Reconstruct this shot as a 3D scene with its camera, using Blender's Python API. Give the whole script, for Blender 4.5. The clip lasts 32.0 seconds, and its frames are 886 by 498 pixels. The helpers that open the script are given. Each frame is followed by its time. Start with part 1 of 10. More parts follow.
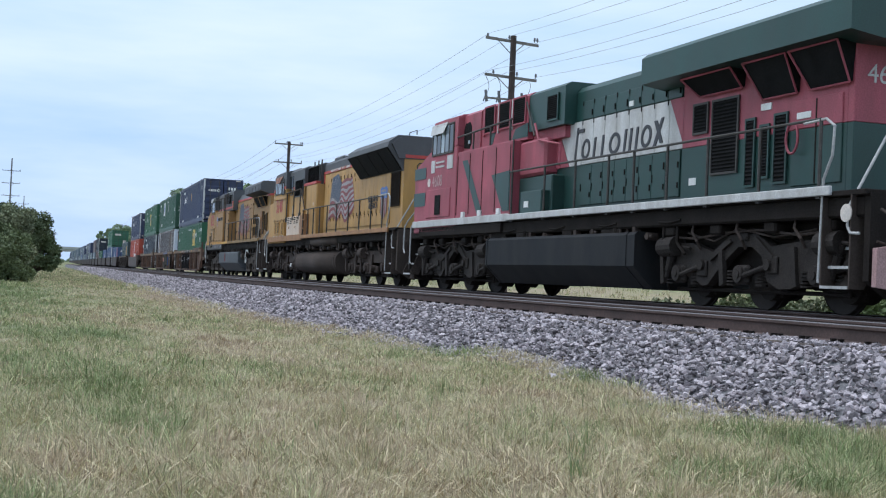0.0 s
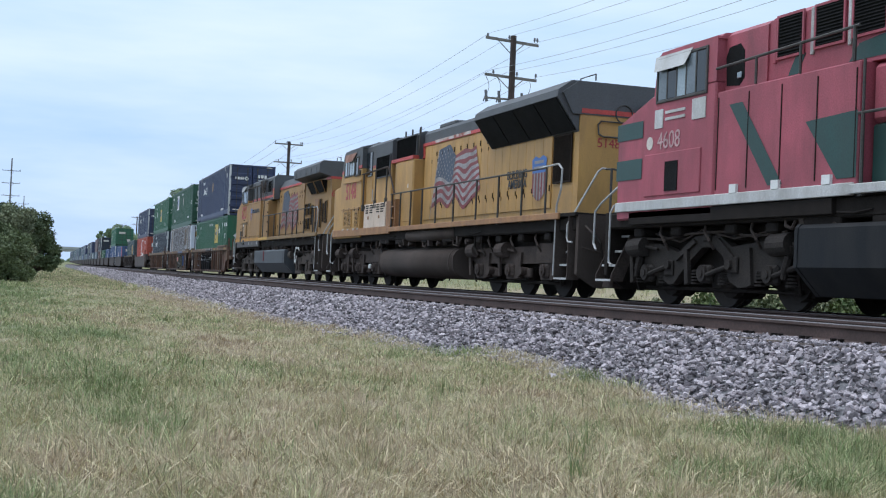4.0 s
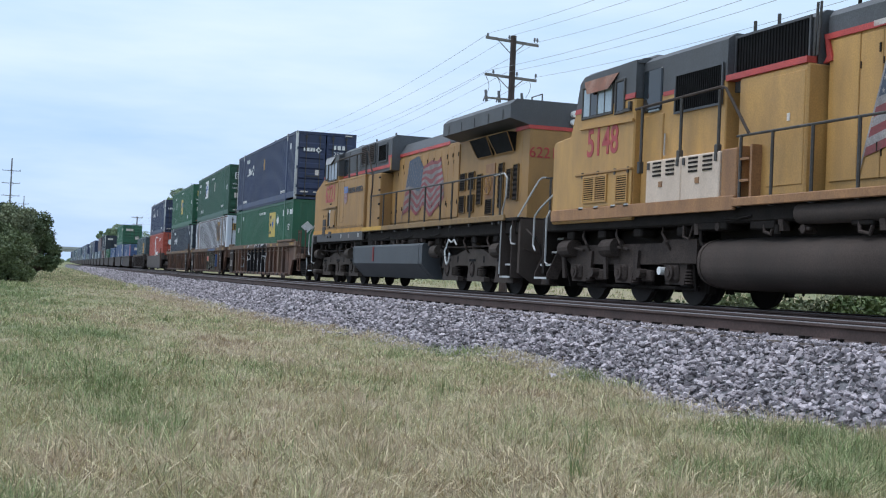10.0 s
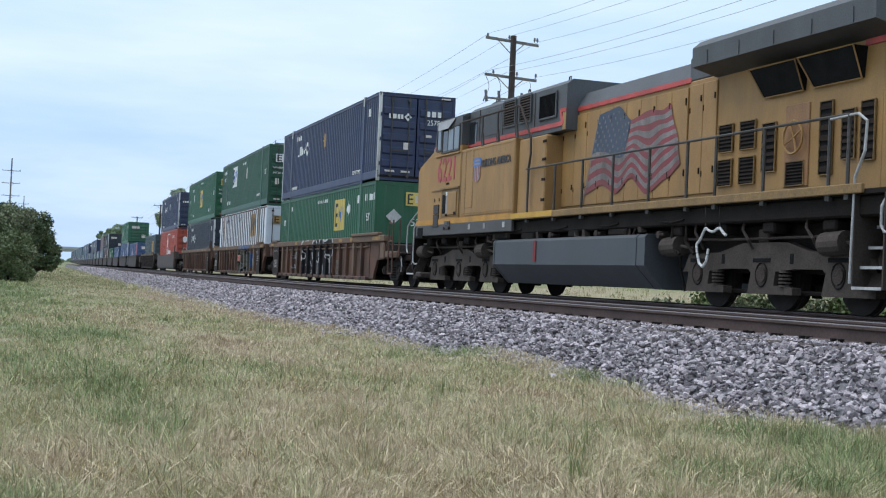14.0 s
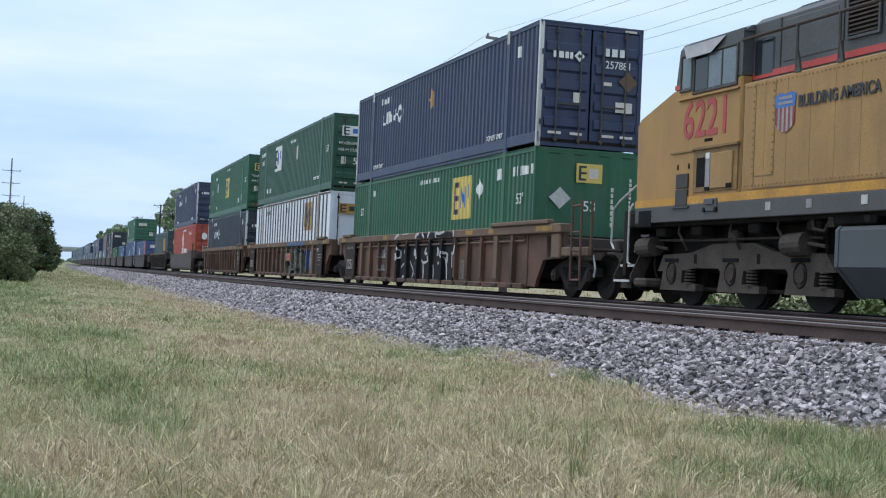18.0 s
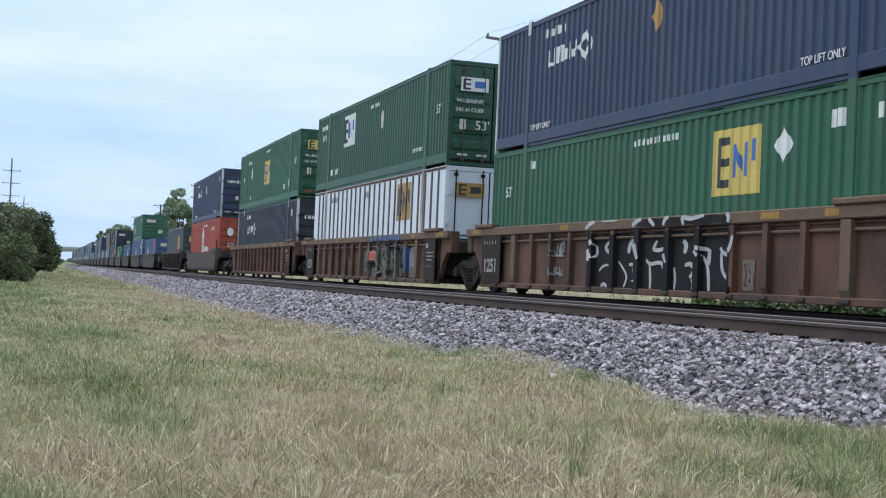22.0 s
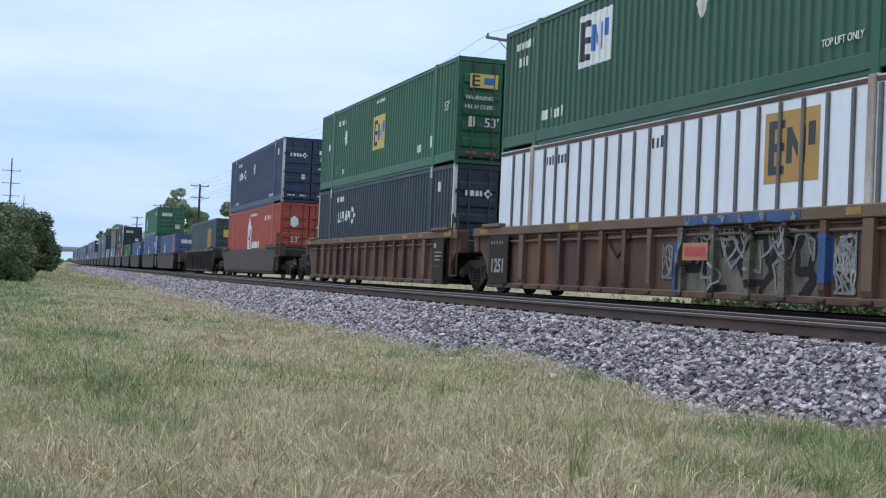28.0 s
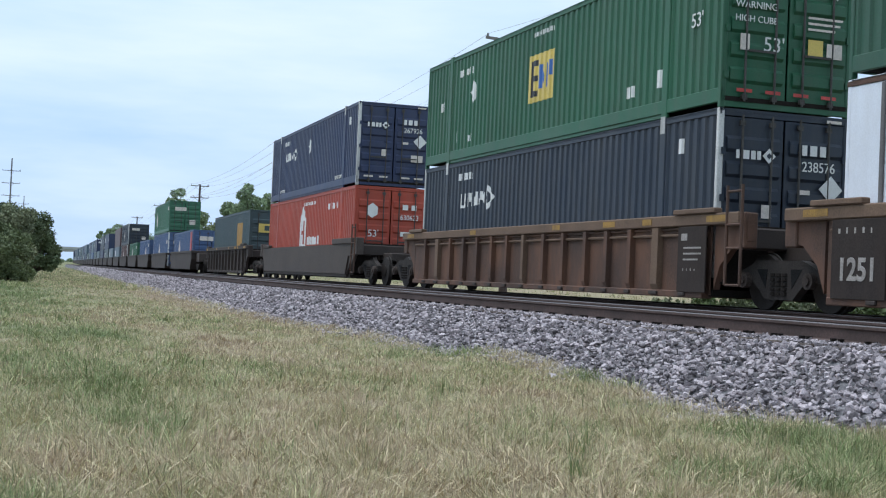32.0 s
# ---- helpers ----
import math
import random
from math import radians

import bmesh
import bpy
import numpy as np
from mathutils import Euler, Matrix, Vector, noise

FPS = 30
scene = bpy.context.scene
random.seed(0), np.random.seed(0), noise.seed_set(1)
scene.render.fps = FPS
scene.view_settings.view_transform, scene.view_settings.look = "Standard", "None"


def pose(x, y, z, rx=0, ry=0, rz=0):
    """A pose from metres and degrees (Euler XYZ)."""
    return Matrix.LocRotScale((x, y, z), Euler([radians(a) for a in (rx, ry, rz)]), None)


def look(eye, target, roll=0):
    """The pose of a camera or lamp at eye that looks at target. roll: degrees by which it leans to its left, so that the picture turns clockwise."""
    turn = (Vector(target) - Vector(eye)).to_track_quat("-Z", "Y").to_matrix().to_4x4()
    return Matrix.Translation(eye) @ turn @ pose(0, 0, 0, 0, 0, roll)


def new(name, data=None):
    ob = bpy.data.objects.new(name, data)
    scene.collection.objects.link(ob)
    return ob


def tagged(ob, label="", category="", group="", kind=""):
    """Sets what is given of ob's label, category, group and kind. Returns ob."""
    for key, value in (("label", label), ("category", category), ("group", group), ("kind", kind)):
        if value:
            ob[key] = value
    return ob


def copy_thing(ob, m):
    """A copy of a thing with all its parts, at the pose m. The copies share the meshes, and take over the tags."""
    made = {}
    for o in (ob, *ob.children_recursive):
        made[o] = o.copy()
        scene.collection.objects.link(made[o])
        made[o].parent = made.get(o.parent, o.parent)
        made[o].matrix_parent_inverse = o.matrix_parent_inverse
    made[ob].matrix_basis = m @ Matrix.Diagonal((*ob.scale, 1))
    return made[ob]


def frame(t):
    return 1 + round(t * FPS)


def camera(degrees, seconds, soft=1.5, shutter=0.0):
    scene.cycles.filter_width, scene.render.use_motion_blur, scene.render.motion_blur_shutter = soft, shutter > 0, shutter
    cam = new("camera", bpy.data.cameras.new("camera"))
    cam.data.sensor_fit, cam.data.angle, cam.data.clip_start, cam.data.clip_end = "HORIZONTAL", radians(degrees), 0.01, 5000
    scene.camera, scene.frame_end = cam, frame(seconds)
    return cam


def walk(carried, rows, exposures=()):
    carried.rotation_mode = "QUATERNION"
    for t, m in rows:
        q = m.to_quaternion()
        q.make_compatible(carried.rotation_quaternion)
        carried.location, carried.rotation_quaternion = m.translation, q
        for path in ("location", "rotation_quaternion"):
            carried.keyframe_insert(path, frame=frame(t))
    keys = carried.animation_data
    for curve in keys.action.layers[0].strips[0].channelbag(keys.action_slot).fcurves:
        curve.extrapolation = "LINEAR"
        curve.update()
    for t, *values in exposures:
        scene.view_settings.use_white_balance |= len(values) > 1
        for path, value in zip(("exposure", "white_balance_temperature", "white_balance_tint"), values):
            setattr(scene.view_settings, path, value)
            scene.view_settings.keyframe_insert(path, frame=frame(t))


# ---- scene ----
# World: x runs along the railway (the train rolls towards +x), y away from the camera, z up; z = 0 is the top of the rails.
SECONDS = 32.0
TRACK_Y = 12.92            # centre line of the train's track
NEAR_Y = 8.72              # centre line of the empty track before it
GROUND_Z = -0.74
BEND_X, BEND_LEN, BEND_K = -15.03, 64.63, 0.000692


def drift(x):
    """How far the line has swung aside at x: straight, then one easy bend, then straight again."""
    g = min(x - BEND_X, 0.0)
    h = max(g, -BEND_LEN)
    return BEND_K * h * h / 2 - BEND_K * BEND_LEN * (g - h)


def heading(x):
    """Turn of the line about z at x."""
    return math.atan(BEND_K * max(min(x - BEND_X, 0.0), -BEND_LEN))


def travel(t):
    """Way of the train along the line at t seconds."""
    return -86.877 + 3.21687 * t + 0.0069534 * t ** 2 - 0.00010881 * t ** 3 + 4.547e-07 * t ** 4


# ---- camera: stands still on a tripod, a little rolled ----
cam = camera(37.386, SECONDS, soft=1.15)
PHI, TAU = 0.33553, 0.0236
EYE = Vector((0.0, 0.0, 0.26))
AIM = look(EYE, EYE + Vector((-math.cos(PHI) * math.cos(TAU), math.sin(PHI) * math.cos(TAU), math.sin(TAU))), 2.532)
walk(cam, [(0.0, AIM), (SECONDS, AIM)], exposures=[(0.0, -0.04, 5790, 13), (12.2, -0.04, 5790, 13), (12.9, 0.0, 5880, 12), (25.5, 0.0, 5880, 12), (27.5, -0.07, 5790, 13), (30.3, -0.07, 5790, 13), (31.7, -0.01, 5870, 12), (SECONDS, 0.0, 5880, 12)])

# ---- light: a bright overcast sky ----
SUN_EL, SUN_AZ = radians(66), radians(210)
world = bpy.data.worlds.new("sky")
scene.world = world
world.use_nodes = True
wn, wl = world.node_tree.nodes, world.node_tree.links
wn.clear()
w_out = wn.new("ShaderNodeOutputWorld")
w_bg = wn.new("ShaderNodeBackground")
w_sky = wn.new("ShaderNodeTexSky")
w_sky.sky_type, w_sky.sun_disc = "NISHITA", False
w_sky.sun_elevation, w_sky.sun_rotation = SUN_EL, SUN_AZ
w_sky.air_density, w_sky.dust_density, w_sky.ozone_density = 1.0, 0.6, 1.5
w_tc = wn.new("ShaderNodeTexCoord")
w_map = wn.new("ShaderNodeMapping")
w_map.inputs["Scale"].default_value = (1.6, 1.6, 9.0)
w_map.inputs["Rotation"].default_value = (0.10, 0.12, 0.4)
w_noise = wn.new("ShaderNodeTexNoise")
w_noise.inputs["Scale"].default_value = 1.7
w_noise.inputs["Detail"].default_value = 5.0
w_noise.inputs["Roughness"].default_value = 0.55
w_ramp = wn.new("ShaderNodeValToRGB")
w_ramp.color_ramp.elements[0].position, w_ramp.color_ramp.elements[0].color = 0.34, (0, 0, 0, 1)
w_ramp.color_ramp.elements[1].position, w_ramp.color_ramp.elements[1].color = 0.66, (1, 1, 1, 1)
w_sep = wn.new("ShaderNodeSeparateXYZ")
w_high = wn.new("ShaderNodeValToRGB")      # the cloud sheet is bluer low down and whiter overhead
w_high.color_ramp.elements[0].position, w_high.color_ramp.elements[0].color = 0.0, (4.5, 6.6, 10.3, 1)
w_high.color_ramp.elements[1].position, w_high.color_ramp.elements[1].color = 0.22, (7.4, 9.2, 10.2, 1)
w_scale = wn.new("ShaderNodeMix")
w_scale.data_type, w_scale.blend_type = "RGBA", "MIX"
w_mix = wn.new("ShaderNodeMix")
w_mix.data_type = "RGBA"
w_cloud = wn.new("ShaderNodeMix")
w_cloud.data_type = "RGBA"
w_cloud.inputs[7].default_value = (9.0, 9.95, 10.4, 1)
w_fac = wn.new("ShaderNodeMath")
w_fac.operation = "MULTIPLY"
w_fac.inputs[1].default_value = 0.75
wl.new(w_tc.outputs["Generated"], w_map.inputs["Vector"])
wl.new(w_map.outputs["Vector"], w_noise.inputs["Vector"])
wl.new(w_noise.outputs["Fac"], w_ramp.inputs["Fac"])
wl.new(w_tc.outputs["Generated"], w_sep.inputs["Vector"])
wl.new(w_sep.outputs["Z"], w_high.inputs["Fac"])
w_mix.inputs[0].default_value = 0.85
wl.new(w_sky.outputs["Color"], w_mix.inputs[6])
wl.new(w_high.outputs["Color"], w_mix.inputs[7])
wl.new(w_ramp.outputs["Color"], w_fac.inputs[0])
wl.new(w_fac.outputs[0], w_cloud.inputs[0])
wl.new(w_mix.outputs[2], w_cloud.inputs[6])
wl.new(w_cloud.outputs[2], w_bg.inputs["Color"])
w_bg.inputs["Strength"].default_value = 0.10
wl.new(w_bg.outputs[0], w_out.inputs["Surface"])

sun = new("sun", bpy.data.lights.new("sun", "SUN"))
sun.data.energy, sun.data.angle, sun.data.color = 2.2, radians(40), (1.0, 0.95, 0.88)
sun.matrix_world = look((-40, -30, 90), (-20, 5, 0))


# ---- materials ----
def surface(name, colour, rough=0.6, metal=0.0, vary=0.15, scale=2.0, grime=0.0, grime_colour=(0.05, 0.04, 0.035), bump=0.15, fine=40.0, streak=1.0,
            island=0.0, other=None, spec=0.5, patch=None, patch_scale=0.3, chance=0.0):
    """A procedural surface: base colour with broad and fine variation, streaked grime, fine relief; island/chance vary it piece by piece."""
    m = bpy.data.materials.new(name)
    m.use_nodes = True
    n, l = m.node_tree.nodes, m.node_tree.links
    bsdf = n["Principled BSDF"]
    tc = n.new("ShaderNodeTexCoord")
    broad = n.new("ShaderNodeTexNoise")
    broad.inputs["Scale"].default_value, broad.inputs["Detail"].default_value = scale, 4
    small = n.new("ShaderNodeTexNoise")
    small.inputs["Scale"].default_value, small.inputs["Detail"].default_value = fine, 3
    l.new(tc.outputs["Object"], broad.inputs["Vector"])
    l.new(tc.outputs["Object"], small.inputs["Vector"])
    ramp = n.new("ShaderNodeValToRGB")
    a, b = ramp.color_ramp.elements
    a.position, b.position = 0.3, 0.7
    a.color = (*[c * (1 - vary) for c in colour], 1)
    b.color = (*[min(c * (1 + vary), 0.95) for c in (other or colour)], 1)
    l.new(broad.outputs["Fac"], ramp.inputs["Fac"])
    out = ramp.outputs["Color"]

    def blend(kind, fac_socket, second, fac=1.0):
        nonlocal out
        mx = n.new("ShaderNodeMix")
        mx.data_type, mx.blend_type = "RGBA", kind
        if fac_socket is not None:
            l.new(fac_socket, mx.inputs[0])
        else:
            mx.inputs[0].default_value = fac
        l.new(out, mx.inputs[6])
        if isinstance(second, tuple):
            mx.inputs[7].default_value = (*second, 1)
        else:
            l.new(second, mx.inputs[7])
        out = mx.outputs[2]

    fr = n.new("ShaderNodeValToRGB")
    fr.color_ramp.elements[0].color = (1 - vary, 1 - vary, 1 - vary, 1)
    fr.color_ramp.elements[1].color = (1 + vary, 1 + vary, 1 + vary, 1)
    fr.color_ramp.elements[0].position, fr.color_ramp.elements[1].position = 0.35, 0.65
    l.new(small.outputs["Fac"], fr.inputs["Fac"])
    blend("MULTIPLY", None, fr.outputs["Color"])
    if patch:
        pn = n.new("ShaderNodeTexNoise")
        pn.inputs["Scale"].default_value, pn.inputs["Detail"].default_value = patch_scale, 3
        l.new(tc.outputs["Object"], pn.inputs["Vector"])
        pr = n.new("ShaderNodeValToRGB")
        pr.color_ramp.elements[0].position, pr.color_ramp.elements[1].position = 0.45, 0.62
        l.new(pn.outputs["Fac"], pr.inputs["Fac"])
        blend("MIX", pr.outputs["Color"], patch)
    if grime:
        mp = n.new("ShaderNodeMapping")
        mp.inputs["Scale"].default_value = (1.5, 1.5, 1.5 / (1 + 2.2 * streak))
        l.new(tc.outputs["Object"], mp.inputs["Vector"])
        gn = n.new("ShaderNodeTexNoise")
        gn.inputs["Scale"].default_value, gn.inputs["Detail"].default_value, gn.inputs["Roughness"].default_value = 1.3, 6, 0.65
        l.new(mp.outputs["Vector"], gn.inputs["Vector"])
        gr = n.new("ShaderNodeValToRGB")
        gr.color_ramp.elements[0].position, gr.color_ramp.elements[1].position = 0.38, 0.74
        gr.color_ramp.elements[1].color = (grime, grime, grime, 1)
        l.new(gn.outputs["Fac"], gr.inputs["Fac"])
        blend("MIX", gr.outputs["Color"], grime_colour)
    if island or chance:
        rnd = (n.new("ShaderNodeNewGeometry").outputs["Random Per Island"] if island else n.new("ShaderNodeObjectInfo").outputs["Random"])
        k = island or chance
        rr = n.new("ShaderNodeValToRGB")
        rr.color_ramp.elements[0].color = (1 - k, 1 - k, 1 - k, 1)
        rr.color_ramp.elements[1].color = (1 + k, 1 + k, 1 + k * 0.95, 1)
        l.new(rnd, rr.inputs["Fac"])
        blend("MULTIPLY", None, rr.outputs["Color"])
    l.new(out, bsdf.inputs["Base Color"])
    bsdf.inputs["Roughness"].default_value, bsdf.inputs["Metallic"].default_value = rough, metal
    bsdf.inputs["Specular IOR Level"].default_value = spec
    if bump:
        bp = n.new("ShaderNodeBump")
        bp.inputs["Strength"].default_value, bp.inputs["Distance"].default_value = bump, 0.02
        l.new(small.outputs["Fac"], bp.inputs["Height"])
        l.new(bp.outputs["Normal"], bsdf.inputs["Normal"])
    return m


M = {}
M["up_yellow"] = surface("aged yellow paint", (0.365, 0.205, 0.066), 0.6, vary=0.10, scale=0.7, grime=0.5, grime_colour=(0.15, 0.09, 0.05), bump=0.08)
M["up_yellow2"] = surface("sun-faded yellow paint", (0.385, 0.214, 0.062), 0.6, vary=0.08, scale=0.7, grime=0.5, grime_colour=(0.20, 0.11, 0.055), bump=0.08)
M["up_yellow_b"] = surface("warm yellow paint", (0.50, 0.285, 0.083), 0.55, vary=0.10, scale=0.7, grime=0.5, grime_colour=(0.16, 0.10, 0.055), bump=0.08)
M["up_deck"] = surface("rust-stained yellow sill paint", (0.36, 0.185, 0.075), 0.6, vary=0.16, scale=1.5, grime=0.7, grime_colour=(0.13, 0.065, 0.04))
M["up_sill"] = surface("dull yellow-brown deck edge", (0.26, 0.155, 0.05), 0.6, vary=0.2, scale=1.2, grime=0.6, grime_colour=(0.07, 0.05, 0.035))
M["up_stripe"] = surface("bright yellow stripe", (0.56, 0.32, 0.03), 0.5, vary=0.1, scale=2, grime=0.2, grime_colour=(0.2, 0.12, 0.03))
M["up_stripe_dull"] = surface("dull orange stripe", (0.53, 0.265, 0.035), 0.6, vary=0.15, scale=2, grime=0.5, grime_colour=(0.16, 0.09, 0.05))
M["sill_grey"] = surface("grey sill paint", (0.078, 0.074, 0.074), 0.6, vary=0.12, scale=1.2, grime=0.4, grime_colour=(0.06, 0.05, 0.042))
M["vent_panel"] = surface("dark grey vent plate", (0.045, 0.040, 0.038), 0.7, vary=0.15, scale=3)
M["stripe_worn"] = surface("worn yellow stripe", (0.36, 0.20, 0.03), 0.6, vary=0.2, scale=5, grime=0.8, grime_colour=(0.10, 0.06, 0.035))
M["spray_pale"] = surface("pale spray paint", (0.25, 0.26, 0.26), 0.6, vary=0.3, scale=5, grime=0.8, grime_colour=(0.10, 0.08, 0.07))
M["up_grey"] = surface("grey roof paint", (0.080, 0.083, 0.090), 0.6, vary=0.15, scale=0.9, grime=0.4, grime_colour=(0.05, 0.045, 0.04))
M["up_red"] = surface("red stripe paint", (0.48, 0.06, 0.05), 0.5, vary=0.15, scale=2, grime=0.3)
M["fx_green"] = surface("dark green paint", (0.014, 0.054, 0.046), 0.45, vary=0.12, scale=0.8, grime=0.35, grime_colour=(0.03, 0.035, 0.03), bump=0.08)
M["fx_red"] = surface("faded red paint", (0.385, 0.084, 0.114), 0.6, vary=0.14, scale=0.8, grime=0.6, grime_colour=(0.12, 0.045, 0.05), bump=0.08)
M["fx_white"] = surface("off-white paint", (0.56, 0.56, 0.55), 0.55, vary=0.12, scale=1, grime=0.75, grime_colour=(0.25, 0.22, 0.19), bump=0.08)
M["white"] = surface("white paint", (0.75, 0.75, 0.73), 0.5, vary=0.06, scale=2, grime=0.2, grime_colour=(0.35, 0.32, 0.28), bump=0.05)
M["worn_white"] = surface("scuffed white paint", (0.50, 0.50, 0.49), 0.6, vary=0.15, scale=4, grime=0.6, grime_colour=(0.12, 0.10, 0.09))
M["cream"] = surface("cream box paint", (0.66, 0.53, 0.42), 0.55, vary=0.08, scale=1.5, grime=0.35, grime_colour=(0.3, 0.2, 0.12))
M["black"] = surface("black grille", (0.010, 0.010, 0.0105), 0.85, spec=0.15, vary=0.3, scale=3, bump=0.4, fine=60)
M["dark"] = surface("grimy underframe steel", (0.0160, 0.0122, 0.0102), 0.85, spec=0.2, vary=0.3, scale=2, grime=0.4, grime_colour=(0.028, 0.023, 0.020), bump=0.3)
M["vent_brown"] = surface("brown-black vent mesh", (0.024, 0.017, 0.013), 0.85, spec=0.15, vary=0.25, scale=3)
M["truck"] = surface("dusty cast steel", (0.060, 0.045, 0.038), 0.85, spec=0.25, vary=0.3, scale=2.5, grime=0.5, grime_colour=(0.03, 0.025, 0.022), bump=0.35)
M["truck_tan"] = surface("taupe dusted cast steel", (0.076, 0.061, 0.051), 0.85, spec=0.25, vary=0.22, scale=2.5, grime=0.5, grime_colour=(0.04, 0.032, 0.027), bump=0.3)
M["truck_black"] = surface("black cast steel", (0.030, 0.0245, 0.0215), 0.8, spec=0.25, vary=0.3, scale=2.5, grime=0.4, grime_colour=(0.03, 0.026, 0.022), bump=0.3)
M["plow_pink"] = surface("faded pink plow paint", (0.42, 0.26, 0.25), 0.6, vary=0.2, scale=2, grime=0.6, grime_colour=(0.2, 0.1, 0.09))
M["wheel"] = surface("worn wheel steel", (0.021, 0.0165, 0.0138), 0.8, metal=0.2, vary=0.25, scale=4, grime=0.4)
M["tank_grey"] = surface("grey-brown tank paint", (0.070, 0.054, 0.046), 0.9, spec=0.2, vary=0.16, scale=1, grime=0.45, grime_colour=(0.045, 0.04, 0.035), bump=0.12)
M["tank_blue"] = surface("blue-grey tank paint", (0.070, 0.077, 0.086), 0.55, vary=0.12, scale=1, grime=0.35, grime_colour=(0.06, 0.055, 0.05), bump=0.1)
M["tank_black"] = surface("black tank paint", (0.012, 0.0135, 0.016), 0.65, spec=0.25, vary=0.15, scale=1, grime=0.4, grime_colour=(0.045, 0.04, 0.036), bump=0.1)
M["handrail"] = surface("weathered handrail", (0.055, 0.050, 0.045), 0.6, vary=0.25, scale=4)
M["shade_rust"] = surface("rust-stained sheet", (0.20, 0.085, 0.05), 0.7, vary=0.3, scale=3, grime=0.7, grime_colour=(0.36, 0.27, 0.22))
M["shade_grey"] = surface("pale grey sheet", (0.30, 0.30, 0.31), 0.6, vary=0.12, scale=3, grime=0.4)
# Sky seen through the panes is put into this glass colour, dimly.
M["glass_sky_dim"] = surface("cab glass with dim sky in its colour", (0.13, 0.155, 0.175), 0.12, vary=0.12, scale=1.5, bump=0.0)
M["flaking"] = surface("flaking white paint", (0.55, 0.50, 0.46), 0.7, vary=0.1, scale=3, patch=(0.33, 0.10, 0.07), patch_scale=3.5)
M["glass"] = surface("dark cab glass", (0.02, 0.025, 0.03), 0.08, vary=0.1, scale=1, bump=0.0)
# Bright sky seen through the cab is put into this glass colour.
M["glass_sky"] = surface("cab glass with sky in its colour", (0.30, 0.36, 0.40), 0.12, vary=0.1, scale=1, bump=0.0)
M["flag_red"] = surface("faded red decal", (0.25, 0.046, 0.055), 0.6, vary=0.2, scale=2, grime=0.8, grime_colour=(0.10, 0.06, 0.05))
M["flag_white"] = surface("faded white decal", (0.36, 0.335, 0.33), 0.6, vary=0.2, scale=2, grime=0.7, grime_colour=(0.08, 0.065, 0.06))
M["flag_blue"] = surface("faded blue decal", (0.036, 0.052, 0.088), 0.5, vary=0.15, scale=2, grime=0.25, grime_colour=(0.12, 0.12, 0.13))
M["logo_blue"] = surface("blue decal", (0.05, 0.14, 0.42), 0.45, vary=0.1)
M["lettering"] = surface("dark lettering", (0.03, 0.03, 0.035), 0.5, vary=0.15)
M["num_red"] = surface("red numerals", (0.37, 0.045, 0.045), 0.5, vary=0.15, scale=4)
M["num_pale"] = surface("pale numerals", (0.62, 0.56, 0.50), 0.5, vary=0.12, scale=4)
M["num_faint"] = surface("faint pale numerals", (0.46, 0.30, 0.30), 0.6, vary=0.2, scale=4)
M["num_dim"] = surface("weathered pale numerals", (0.36, 0.325, 0.295), 0.6, vary=0.25, scale=6, grime=0.6, grime_colour=(0.12, 0.10, 0.09))
M["gauge_red"] = surface("dull red gauge", (0.20, 0.02, 0.018), 0.6, vary=0.15)
M["flag_old"] = surface("sooty white decal", (0.24, 0.21, 0.20), 0.6, vary=0.2, scale=2, grime=0.9, grime_colour=(0.06, 0.05, 0.045))
M["lamp"] = surface("lamp lens", (0.8, 0.8, 0.78), 0.1, vary=0.05, bump=0.0)
for key, name, col in (("c_green", "green container paint", (0.018, 0.105, 0.050)), ("c_green2", "deep green container paint", (0.020, 0.085, 0.048)),
                       ("c_blue", "navy container paint", (0.022, 0.035, 0.092)), ("c_navy", "dark navy container paint", (0.016, 0.026, 0.046)),
                       ("c_orange", "orange-red container paint", (0.40, 0.060, 0.030)), ("c_royal", "blue container paint", (0.055, 0.10, 0.22)),
                       ("c_slate", "slate green container paint", (0.045, 0.075, 0.085)), ("c_maroon", "dull maroon container paint", (0.085, 0.04, 0.042)),
                       ("c_teal", "grey-blue container paint", (0.09, 0.13, 0.17)), ("c_bright", "bright green container paint", (0.03, 0.13, 0.07))):
    M[key] = surface(name, col, 0.5, vary=0.10, scale=0.5, grime=0.28, grime_colour=(0.10, 0.09, 0.075), bump=0.06)
M["c_white"] = surface("white container panel", (0.745, 0.775, 0.84), 0.5, vary=0.04, scale=0.6, grime=0.25, grime_colour=(0.40, 0.34, 0.29), bump=0.05)
M["post_grey"] = surface("dark side post", (0.13, 0.12, 0.12), 0.6, vary=0.15, scale=2, grime=0.3)
M["post_cream"] = surface("stained cream post", (0.42, 0.37, 0.31), 0.6, vary=0.15, scale=2, grime=0.7, grime_colour=(0.16, 0.09, 0.06))
M["scraped"] = surface("scraped white corner post", (0.62, 0.62, 0.60), 0.6, vary=0.12, scale=3, grime=0.6, grime_colour=(0.10, 0.08, 0.07))
M["rust_brown"] = surface("brown well car paint", (0.094, 0.048, 0.030), 0.75, vary=0.26, scale=0.8, grime=0.85, grime_colour=(0.050, 0.031, 0.024), bump=0.2, patch=(0.145, 0.068, 0.038), patch_scale=0.8)
M["rust_tan"] = surface("dusty tan top chord", (0.145, 0.090, 0.057), 0.75, vary=0.18, scale=1, grime=0.4, grime_colour=(0.09, 0.055, 0.035), bump=0.2)
